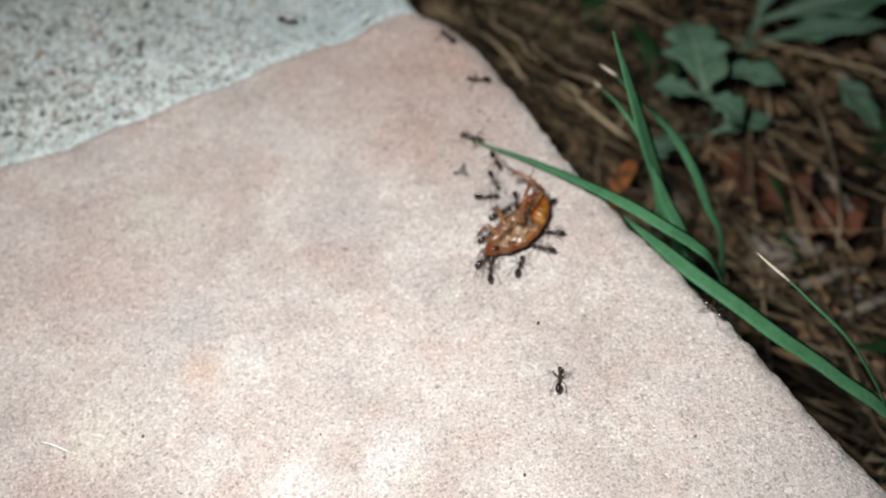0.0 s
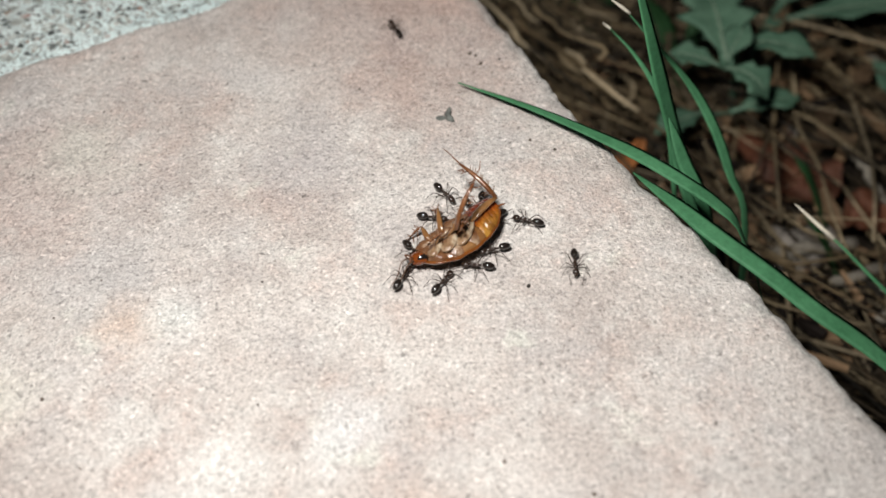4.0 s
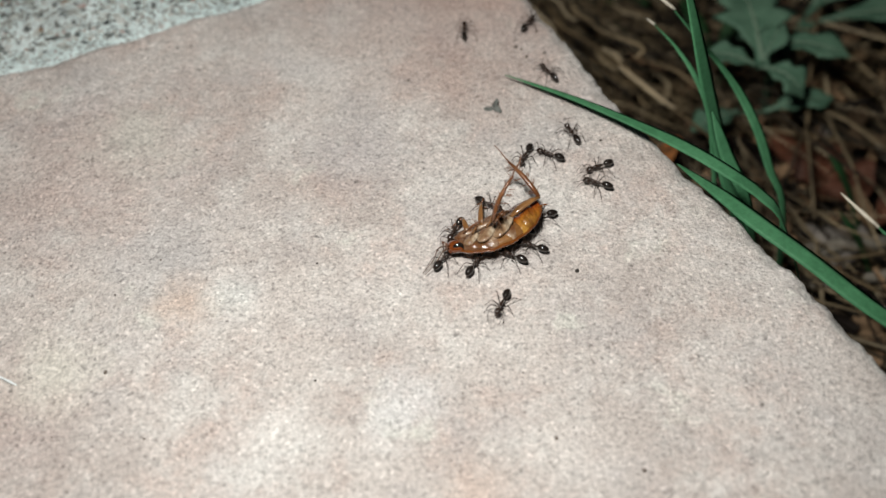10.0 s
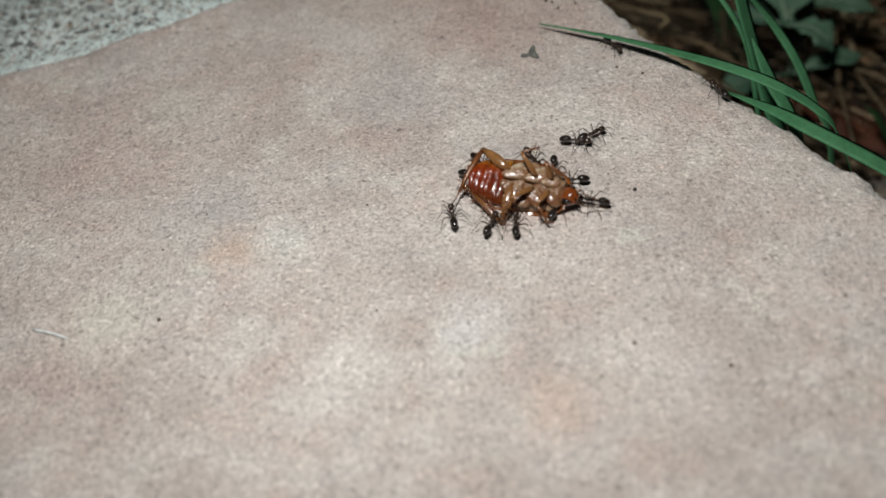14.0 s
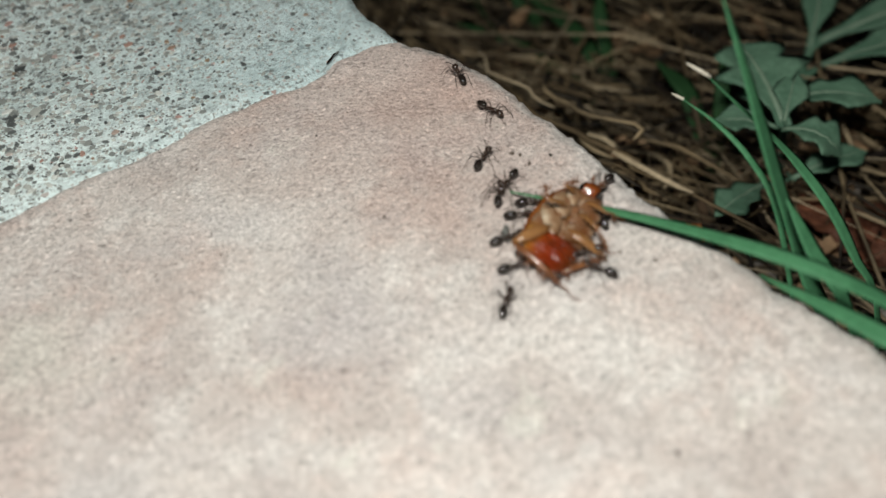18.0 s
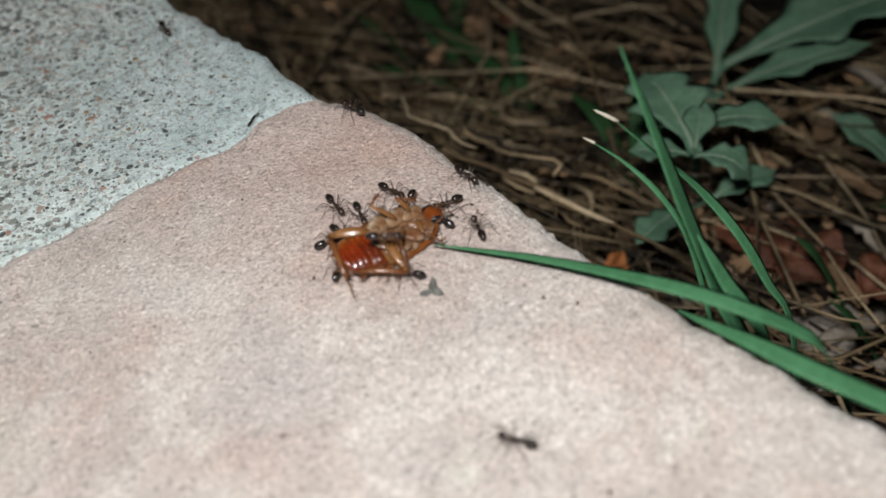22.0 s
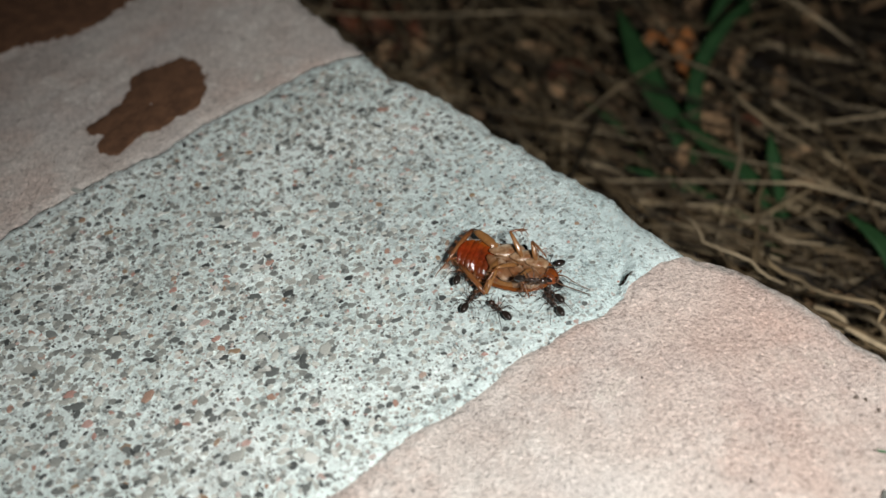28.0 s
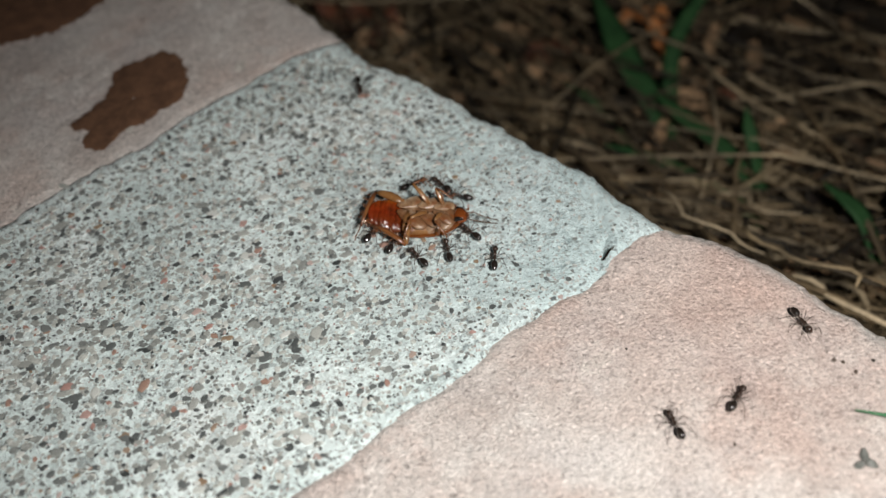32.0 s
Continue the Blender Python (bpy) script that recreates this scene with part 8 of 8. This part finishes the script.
    walk(ob, [(t, stand(x, y, a, up)) for t, x, y, a, up in [(0, 25, 108.8, -157, -49), (15.98, 25, 108.8, -157, -49), (16.08, 22.4, 108.8, -157, 0), (16.38, -7.5, 96.2, -157, 0), (16.5, -7.5, 96.2, -157, 0), (16.75, -7.3, 96.3, -225, 0), (17, -7.2, 96.5, -294, 0), (18, -2.5, 107.6, -294, 0), (18.5, -1.3, 109.4, -326, 0), (19, 4.5, 113.1, -268, 0), (19.25, 1.6, 113, -236, 0), (19.5, -1, 113.8, -199, 0), (19.56, -1.1, 113.8, -251, 0), (19.62, -1.1, 113.9, -303, 0), (19.92, 9.6, 130.2, -303, 0), (20.02, 12.2, 130.2, -303, -49), (32, 12.2, 130.2, -303, -49)]])
    gait(ob, 16.38, 19.62, 0.2, 20, 41)
    ob = ant()
    walk(ob, [(t, stand(x, y, a, up)) for t, x, y, a, up in [(0, -0.0, 149.2, -102, -49.0), (15.98, -0.0, 149.2, -102, -49.0), (16.08, -2.6, 149.2, -102, 0.0), (16.38, -5.7, 134.5, -102, 0.0), (16.5, -5.7, 134.4, -150, 0.0), (16.75, -6.1, 134.2, -220, 0.0), (17, -6.5, 134.0, -289, 0.0), (18, -2.0, 145.2, -259, 0.0), (19, -11.0, 156.9, -232, 0.0), (19.12, -11.3, 157.3, -240, 0.0), (19.42, -19.8, 172.5, -241, 0.0), (19.52, -17.2, 172.5, -241, -49.0), (32, -17.2, 172.5, -241, -49.0)]])
    gait(ob, 16.38, 19.12, 0.2, 20, 42)
    ob = ant()
    walk(ob, [(t, stand(x, y, a, up)) for t, x, y, a, up in [(0, 11.5, 131.5, -161, -49), (16.48, 11.5, 131.5, -161, -49), (16.58, 8.9, 131.5, -161, 0), (16.88, -12.4, 124, -160, 0), (16.94, -12.3, 124, -89, 0), (17, -12.3, 124, -18, 0), (17.5, -8.5, 122.7, -1, 0), (17.75, -5, 123.2, 36, 0), (18, -0.6, 123.3, 74, 0), (18.5, -3.8, 139, 110, 0), (19, -14.9, 159.8, 115, 0), (19.35, -14.6, 164.5, 80, 0), (19.45, -11.9, 164.5, 80, -49), (32, -11.9, 164.5, 80, -49)]])
    gait(ob, 16.88, 19.35, 0.2, 20, 43)
    ob = ant()
    walk(ob, [(t, stand(x, y, a, up)) for t, x, y, a, up in [(0, -7.1, 157.2, -52, -49.0), (15.98, -7.1, 157.2, -52, -49.0), (16.08, -9.7, 157.2, -52, 0.0), (16.38, -1.6, 147.0, -52, 0.0), (16.42, -1.7, 147.1, -108, 0.0), (16.46, -1.8, 147.2, -164, 0.0), (16.5, -1.9, 147.2, -221, 0.0), (16.75, -6.3, 151.0, -148, 0.0), (17, -10.7, 154.8, -75, 0.0), (18, 0.7, 137.8, -50, 0.0), (18.17, 0.0, 139.7, 7, 0.0), (18.33, -0.7, 141.6, 64, 0.0), (18.5, -1.4, 143.5, 122, 0.0), (19, -16.5, 165.3, 126, 0.0), (20, -24.9, 175.6, 129, 0.0), (20.12, -25.1, 175.9, 111, 0.0), (20.42, -29.4, 187.2, 111, 0.0), (20.52, -26.8, 187.2, 111, -49.0), (32, -26.8, 187.2, 111, -49.0)]])
    gait(ob, 16.38, 20.12, 0.2, 20, 44)
    ob = ant()
    walk(ob, [(t, stand(x, y, a, up)) for t, x, y, a, up in [(0, -18.1, 173.9, -59, -49.0), (19.48, -18.1, 173.9, -59, -49.0), (19.58, -20.7, 173.9, -59, 0.0), (19.88, -10.9, 157.6, -59, 0.0), (20, -10.6, 157.2, -50, 0.0), (21, 1.9, 142.3, -48, 0.0), (21.33, -0.2, 145.0, 10, 0.0), (21.67, -2.4, 147.7, 68, 0.0), (22, -4.5, 150.4, 127, 0.0), (22.17, -3.5, 149.1, 181, 0.0), (22.33, -2.4, 147.9, 235, 0.0), (22.5, -1.4, 146.7, 290, 0.0), (22.67, -1.9, 146.5, 239, 0.0), (22.83, -2.5, 146.3, 189, 0.0), (23, -3.0, 146.1, 139, 0.0), (24, -13.3, 157.2, 136, 0.0), (24.5, -9.7, 153.6, 187, 0.0), (25, -6.2, 150.0, 238, 0.0), (26, -20.4, 145.8, 197, 0.0), (26.5, -20.9, 145.5, 197, 0.0), (26.54, -20.9, 145.5, 256, 0.0), (26.58, -20.9, 145.5, 314, 0.0), (26.62, -20.9, 145.5, 373, 0.0), (26.92, -2.9, 149.6, 373, 0.0), (27.02, -0.3, 149.6, 373, -49.0), (32, -0.3, 149.6, 373, -49.0)]])
    gait(ob, 19.88, 26.62, 0.2, 20, 45)
    ob = ant()
    walk(ob, [(t, stand(x, y, a, up)) for t, x, y, a, up in [(0, 19.1, 117.8, -60, -49), (19.48, 19.1, 117.8, -60, -49), (19.58, 16.5, 117.8, -60, 0), (19.88, 21.3, 109.5, -62, 0), (19.94, 21.1, 109.6, -132, 0), (20, 20.9, 109.7, -203, 0), (21, 8.8, 114.8, -154, 0), (21.25, 9.2, 116.4, -205, 0), (21.5, 9.7, 118, -255, 0), (22, 6, 124.3, -265, 0), (23, 4.7, 126.1, -232, 0), (24, -0.8, 132.9, -301, 0), (25, 7.6, 130.9, -373, 0), (25.06, 7.7, 130.8, -311, 0), (25.12, 7.8, 130.8, -249, 0), (25.42, 3.7, 140.6, -247, 0), (25.52, 6.3, 140.6, -247, -49), (32, 6.3, 140.6, -247, -49)]])
    gait(ob, 19.88, 25.12, 0.2, 20, 46)
    ob = ant()
    walk(ob, [(t, stand(x, y, a, up)) for t, x, y, a, up in [(0, 21.2, 114.5, -79, -49.0), (20.48, 21.2, 114.5, -79, -49.0), (20.58, 18.6, 114.5, -79, 0.0), (20.88, 20.8, 103.7, -80, 0.0), (20.94, 20.7, 103.7, -138, 0.0), (21, 20.6, 103.7, -196, 0.0), (21.5, 15.8, 103.1, -156, 0.0), (22, 2.7, 95.8, -214, 0.0), (22.5, -2.8, 115.5, -241, 0.0), (23, -3.6, 107.0, -174, 0.0), (24, -21.9, 113.6, -193, 0.0), (24.15, -18.4, 117.1, -244, 0.0), (24.3, -14.9, 120.7, -296, 0.0), (25, -14.6, 128.8, -272, 0.0), (25.12, -14.6, 129.0, -345, 0.0), (25.42, 7.2, 134.6, -345, 0.0), (25.52, 9.8, 134.6, -345, -49.0), (32, 9.8, 134.6, -345, -49.0)]])
    gait(ob, 20.88, 25.12, 0.2, 20, 47)
    ob = ant()
    walk(ob, [(t, stand(x, y, a, up)) for t, x, y, a, up in [(0, 4.7, 143.5, -64, -49.0), (21.48, 4.7, 143.5, -64, -49.0), (21.58, 2.1, 143.5, -64, 0.0), (21.88, 6.8, 133.7, -64, 0.0), (22, 6.8, 133.6, -62, 0.0), (22.17, 7.0, 133.3, -121, 0.0), (22.33, 7.2, 133.0, -180, 0.0), (22.5, 7.4, 132.6, -240, 0.0), (23, 0.6, 144.3, -217, 0.0), (24, -15.5, 150.2, -223, 0.0), (24.5, -16.8, 140.3, -164, 0.0), (25, -18.0, 130.5, -105, 0.0), (25.17, -18.4, 132.4, -156, 0.0), (25.33, -18.8, 134.2, -207, 0.0), (25.5, -19.2, 136.1, -258, 0.0), (25.62, -19.3, 136.3, -312, 0.0), (25.92, -4.9, 151.8, -313, 0.0), (26.02, -2.3, 151.8, -313, -49.0), (32, -2.3, 151.8, -313, -49.0)]])
    gait(ob, 21.88, 25.62, 0.2, 20, 48)
    ob = ant()
    walk(ob, [(t, stand(x, y, a, up)) for t, x, y, a, up in [(0, -23.4, 181.9, -78, -49.0), (19.48, -23.4, 181.9, -78, -49.0), (19.58, -26.0, 181.9, -78, 0.0), (19.88, -24.7, 175.6, -79, 0.0), (19.94, -24.8, 175.6, -146, 0.0), (20, -24.9, 175.6, -213, 0.0), (21, -26.7, 176.8, -143, 0.0), (22, -28.5, 178.0, -72, 0.0), (23, -18.0, 154.5, -51, 0.0), (23.5, -22.6, 165.4, -110, 0.0), (24, -27.1, 176.2, -169, 0.0), (25, -40.4, 150.3, -125, 0.0), (26, -47.6, 146.4, -151, 0.0), (26.12, -47.8, 146.2, -82, 0.0), (27.9, -26.1, -12.2, -82, 0.0), (32, -26.1, -12.2, -82, 0.0)]])
    gait(ob, 19.88, 26.12, 0.2, 20, 49)
    ob = ant()
    walk(ob, [(t, stand(x, y, a, up)) for t, x, y, a, up in [(0, 5.5, 142.0, -64, -49.0), (22.48, 5.5, 142.0, -64, -49.0), (22.58, 2.9, 142.0, -64, 0.0), (22.88, 8.4, 130.7, -64, 0.0), (23, 8.4, 130.7, -64, 0.0), (23.04, 8.4, 130.7, -123, 0.0), (23.08, 8.4, 130.7, -182, 0.0), (23.12, 8.4, 130.7, -241, 0.0), (23.42, -0.6, 146.8, -241, 0.0), (23.52, 2.0, 146.8, -241, -49.0), (32, 2.0, 146.8, -241, -49.0)]])
    gait(ob, 22.88, 23.12, 0.2, 20, 50)
    ob = ant()
    walk(ob, [(t, stand(x, y, a, up)) for t, x, y, a, up in [(0, 15.2, 124.6, -156, -49.0), (22.98, 15.2, 124.6, -156, -49.0), (23.08, 12.6, 124.6, -156, 0.0), (23.38, -18.4, 110.7, -156, 0.0), (23.5, -18.5, 110.6, -121, 0.0), (24, -21.8, 105.0, -131, 0.0), (24.15, -32.1, 109.2, -184, 0.0), (24.3, -42.4, 113.4, -236, 0.0), (24.6, -36.0, 126.1, -266, 0.0), (25, -43.7, 129.7, -205, 0.0), (25.06, -43.8, 129.8, -140, 0.0), (25.12, -43.9, 129.8, -74, 0.0), (26.67, -4.7, -4.2, -74, 0.0), (32, -4.7, -4.2, -74, 0.0)]])
    gait(ob, 23.38, 25.12, 0.2, 20, 51)
    ob = ant()
    walk(ob, [(t, stand(x, y, a, up)) for t, x, y, a, up in [(0, 2.4, 146.3, -61, -49.0), (22.48, 2.4, 146.3, -61, -49.0), (22.58, -0.2, 146.3, -61, 0.0), (22.88, 3.5, 139.7, -62, 0.0), (22.92, 3.4, 139.9, -117, 0.0), (22.96, 3.2, 140.0, -172, 0.0), (23, 3.1, 140.2, -228, 0.0), (25, -12.4, 157.1, -229, 0.0), (26, -14.7, 160.4, -235, 0.0), (26.12, -14.8, 160.5, -245, 0.0), (26.42, -22.1, 176.1, -245, 0.0), (26.52, -19.5, 176.1, -245, -49.0), (32, -19.5, 176.1, -245, -49.0)]])
    gait(ob, 22.88, 26.12, 0.2, 20, 52)
    ob = ant()
    walk(ob, [(t, stand(x, y, a, up)) for t, x, y, a, up in [(0, 7.1, 139.3, -66, -49.0), (24.48, 7.1, 139.3, -66, -49.0), (24.58, 4.5, 139.3, -66, 0.0), (24.88, 12.0, 122.2, -67, 0.0), (24.92, 11.9, 122.4, -121, 0.0), (24.96, 11.8, 122.5, -176, 0.0), (25, 11.7, 122.6, -230, 0.0), (26, 2.2, 134.1, -230, 0.0), (26.12, 1.9, 134.4, -279, 0.0), (26.42, 3.3, 141.3, -282, 0.0), (26.52, 5.9, 141.3, -282, -49.0), (32, 5.9, 141.3, -282, -49.0)]])
    gait(ob, 24.88, 26.12, 0.2, 20, 53)
    ob = ant()
    walk(ob, [(t, stand(x, y, a, up)) for t, x, y, a, up in [(0, -25.3, 184.7, -89, -49), (28.48, -25.3, 184.7, -89, -49), (28.58, -27.9, 184.7, -89, 0), (28.88, -27.7, 170.3, -90, 0), (28.94, -27.8, 170.3, -139, 0), (29, -28.1, 170.7, -209, 0), (29.5, -33, 172.8, -207, 0), (30, -48.5, 181.1, -206, 0), (30.6, -63.4, 187.4, -203, 0), (30.66, -63.6, 187.5, -276, 0), (30.72, -63.8, 187.6, -350, 0), (31.02, -32.9, 193, -350, 0), (31.12, -30.3, 193, -350, -49), (32, -30.3, 193, -350, -49)]])
    gait(ob, 28.88, 30.72, 0.2, 20, 54)
    ob = ant()
    walk(ob, [(t, stand(x, y, a, up)) for t, x, y, a, up in [(0, -25.6, 185.3, -144, -49.0), (28.48, -25.6, 185.3, -144, -49.0), (28.58, -28.2, 185.3, -144, 0.0), (28.88, -34.6, 180.6, -146, 0.0), (28.94, -34.6, 180.8, -197, 0.0), (29, -34.7, 181.0, -248, 0.0), (29.5, -37.1, 192.9, -244, 0.0), (30, -47.5, 207.5, -228, 0.0), (30.5, -61.8, 220.7, -223, 0.0), (30.56, -62.0, 220.9, -261, 0.0), (30.62, -62.3, 221.1, -300, 0.0), (30.92, -54.9, 232.7, -302, 0.0), (31.02, -52.3, 232.7, -302, -49.0), (32, -52.3, 232.7, -302, -49.0)]])
    gait(ob, 28.88, 30.62, 0.2, 20, 55)
    ob = ant()
    walk(ob, [(t, stand(x, y, a, up)) for t, x, y, a, up in [(0, -35.9, 201.0, -59, -49.0), (28.48, -35.9, 201.0, -59, -49.0), (28.58, -38.5, 201.0, -59, 0.0), (28.88, -28.0, 183.4, -60, 0.0), (28.92, -28.3, 183.6, -7, 0.0), (28.96, -28.5, 183.9, 45, 0.0), (29, -28.7, 184.2, 98, 0.0), (30, -51.3, 212.9, 128, 0.0), (30.12, -52.0, 213.8, 87, 0.0), (30.42, -50.7, 223.8, 83, 0.0), (30.52, -48.1, 223.8, 83, -49.0), (32, -48.1, 223.8, 83, -49.0)]])
    gait(ob, 28.88, 30.12, 0.2, 20, 56)
    ob = ant()
    walk(ob, [(t, stand(x, y, a, up)) for t, x, y, a, up in [(0, -17.8, 173.5, -156, -49.0), (27.98, -17.8, 173.5, -156, -49.0), (28.08, -20.4, 173.5, -156, 0.0), (28.38, -49.1, 160.5, -156, 0.0), (28.42, -49.0, 160.5, -99, 0.0), (28.46, -49.0, 160.5, -43, 0.0), (28.5, -48.9, 160.6, 13, 0.0), (28.75, -46.0, 161.2, 65, 0.0), (29, -43.1, 161.9, 117, 0.0), (29.5, -46.7, 162.6, 162, 0.0), (30, -50.3, 163.3, 206, 0.0), (30.5, -54.8, 156.1, 158, 0.0), (31, -59.3, 167.1, 113, 0.0), (31.25, -66.4, 165.8, 152, 0.0), (31.5, -73.4, 164.6, 190, 0.0), (31.62, -73.8, 164.5, 182, 0.0), (32, -125.0, 162.4, 182, 0.0)]])
    gait(ob, 28.38, 31.62, 0.2, 20, 57)
    ob = ant()
    walk(ob, [(t, stand(x, y, a)) for t, x, y, a in [(0, -125.0, 153.7, -8), (30.47, -125.0, 153.7, -8), (30.88, -88.6, 148.4, -8), (31, -88.6, 148.4, -43), (31.06, -88.6, 148.4, -108), (31.12, -88.6, 148.4, -173), (31.53, -125.0, 143.8, -173), (32, -125.0, 143.8, -173)]])
    gait(ob, 30.88, 31.12, 0.2, 20, 58)
    ob = ant()
    walk(ob, [(t, stand(x, y, a, up)) for t, x, y, a, up in [(0, -11.9, 163.4, -62, -49.0), (28.48, -11.9, 163.4, -62, -49.0), (28.58, -14.5, 163.4, -62, 0.0), (28.88, -11.4, 157.5, -62, 0.0), (29, -11.2, 157.1, -64, 0.0), (30, -5.9, 146.1, -51, 0.0), (31, 4.6, 137.5, -39, 0.0), (31.04, 4.7, 137.4, 15, 0.0), (31.08, 4.8, 137.3, 69, 0.0), (31.12, 4.9, 137.2, 123, 0.0), (31.42, -4.4, 151.3, 124, 0.0), (31.52, -1.8, 151.3, 124, -49.0), (32, -1.8, 151.3, 124, -49.0)]])
    gait(ob, 28.88, 31.12, 0.2, 20, 59)
    ob = ant()
    walk(ob, [(t, stand(x, y, a, up)) for t, x, y, a, up in [(0, -2.0, 151.4, -121, -49.0), (28.98, -2.0, 151.4, -121, -49.0), (29.08, -4.6, 151.4, -121, 0.0), (29.38, -14.1, 135.5, -121, 0.0), (29.44, -14.0, 135.6, -48, 0.0), (29.5, -14.0, 135.6, 26, 0.0), (29.75, -12.9, 136.1, 75, 0.0), (30, -11.7, 136.7, 125, 0.0), (30.5, -15.1, 139.2, 176, 0.0), (31, -18.4, 141.8, 226, 0.0), (31.5, -14.2, 128.6, 298, 0.0), (31.75, -12.6, 128.3, 350, 0.0), (32, -11.1, 128.0, 402, 0.0)]])
    gait(ob, 29.38, 32, 0.2, 20, 60)
    ob = ant()
    walk(ob, [(t, stand(x, y, a, up)) for t, x, y, a, up in [(0, -24.4, 183.3, -63, -49.0), (28.48, -24.4, 183.3, -63, -49.0), (28.58, -27.0, 183.3, -63, 0.0), (28.88, -19.4, 168.5, -63, 0.0), (29, -19.3, 168.3, -84, 0.0), (29.4, -18.2, 163.7, -77, 0.0), (29.44, -18.2, 163.6, -135, 0.0), (29.48, -18.2, 163.6, -194, 0.0), (29.52, -18.2, 163.5, -252, 0.0), (29.82, -22.5, 176.8, -252, 0.0), (29.92, -19.9, 176.8, -252, -49.0), (32, -19.9, 176.8, -252, -49.0)]])
    gait(ob, 28.88, 29.52, 0.2, 20, 61)
    ob = ant()
    walk(ob, [(t, stand(x, y, a, up)) for t, x, y, a, up in [(0, -2.7, 152.2, -161, -49), (29.98, -2.7, 152.2, -161, -49), (30.08, -5.3, 152.2, -161, 0), (30.38, -22, 146.3, -161, 0), (30.5, -22.5, 146.3, -189, 0), (30.75, -30.4, 147.5, -238, 0), (31, -37.9, 149.1, -288, 0), (32, -32, 156, -287, 0)]])
    gait(ob, 30.38, 32, 0.2, 20, 62)
    ob = ant()
    walk(ob, [(t, stand(x, y, a, up)) for t, x, y, a, up in [(0, -5.2, 154.9, -166, -49), (30.08, -5.2, 154.9, -166, -49), (30.18, -7.8, 154.9, -166, 0), (30.48, -40.2, 147.1, -167, 0), (30.54, -40.2, 147.2, -223, 0), (30.6, -40.2, 147.3, -279, 0), (31, -39.1, 154, -276, 0), (32, -37.5, 159.1, -273, 0)]])
    gait(ob, 30.48, 32, 0.2, 20, 63)
    ob = ant()
    walk(ob, [(t, stand(x, y, a, up)) for t, x, y, a, up in [(0, -24.0, 182.8, -60, -49.0), (28.48, -24.0, 182.8, -60, -49.0), (28.58, -26.6, 182.8, -60, 0.0), (28.88, -20.6, 172.3, -60, 0.0), (29, -20.4, 172.0, -60, 0.0), (29.5, -15.2, 163.1, -56, 0.0), (30, -10.3, 156.8, -51, 0.0), (30.3, -7.7, 153.8, -49, 0.0), (30.34, -7.7, 153.8, 9, 0.0), (30.38, -7.7, 153.8, 67, 0.0), (30.42, -7.6, 153.8, 125, 0.0), (30.72, -15.6, 165.3, 125, 0.0), (30.82, -13.0, 165.3, 125, -49.0), (32, -13.0, 165.3, 125, -49.0)]])
    gait(ob, 28.88, 30.42, 0.2, 20, 64)
    ob = ant()
    walk(ob, [(t, stand(x, y, a, up)) for t, x, y, a, up in [(0, -55.5, 239.3, -126, -49.0), (28.48, -55.5, 239.3, -126, -49.0), (28.58, -58.1, 239.3, -126, 0.0), (28.88, -65.7, 228.7, -127, 0.0), (28.94, -65.8, 228.8, -187, 0.0), (29, -65.8, 229.0, -248, 0.0), (29.5, -69.3, 237.6, -248, 0.0), (29.62, -69.4, 237.8, -293, 0.0), (29.92, -63.8, 250.7, -294, 0.0), (30.02, -61.2, 250.7, -294, -49.0), (32, -61.2, 250.7, -294, -49.0)]])
    gait(ob, 28.88, 29.62, 0.2, 20, 65)
    ob = ant()
    walk(ob, [(t, stand(x, y, a, up)) for t, x, y, a, up in [(0, -5.3, 155.0, -52, -49.0), (30.48, -5.3, 155.0, -52, -49.0), (30.58, -7.9, 155.0, -52, 0.0), (30.88, -2.4, 148.0, -52, 0.0), (31, -2.4, 147.8, -86, 0.0), (31.5, -2.1, 143.7, -75, 0.0), (32, 0.7, 136.2, -81, 0.0)]])
    gait(ob, 30.88, 32, 0.2, 20, 67)
    ob = ant()
    walk(ob, [(t, stand(x, y, a, up)) for t, x, y, a, up in [(0, 14.3, 126.3, -173, -49.0), (30.98, 14.3, 126.3, -173, -49.0), (31.08, 11.7, 126.3, -173, 0.0), (31.38, -16.3, 123.1, -174, 0.0), (31.5, -16.4, 123.2, -234, 0.0), (32, -19.0, 126.7, -265, 0.0)]])
    gait(ob, 31.38, 32, 0.2, 20, 68)
    ob = ant()
    walk(ob, [(t, stand(x, y, a, up)) for t, x, y, a, up in [(0, -24.7, 183.8, -67, -49.0), (28.48, -24.7, 183.8, -67, -49.0), (28.58, -27.3, 183.8, -67, 0.0), (28.88, -25.8, 180.3, -68, 0.0), (28.92, -25.9, 180.4, -125, 0.0), (28.96, -25.9, 180.5, -181, 0.0), (29, -26.0, 180.6, -238, 0.0), (30, -32.4, 190.7, -236, 0.0), (31, -42.5, 205.3, -208, 0.0), (31.5, -42.7, 200.8, -150, 0.0), (32, -42.9, 196.2, -93, 0.0)]])
    gait(ob, 28.88, 32, 0.2, 20, 69)
    walk(leafhopper(), [(t, stand(x, y, a)) for t, x, y, a in [(0, -125, 100, 0), (11.0, -125, 100, 0), (11.5, -47.5, 120.9, -60), (12, -47.6, 120.2, -80), (12.12, -47.6, 120.2, -80), (12.6, -125, 70, -80), (13.4, -125, -35, -80), (14.8, 48, -30, 0), (15.5, 16.3, 93.8, 60), (16.5, 12.3, 87.8, -120), (17, 11.1, 82.9, -90), (17.5, 11.3, 82.7, -65), (19, 22, 10, -90), (20, 20, -20, -90), (32, 20, -25, -90)]])

motions()
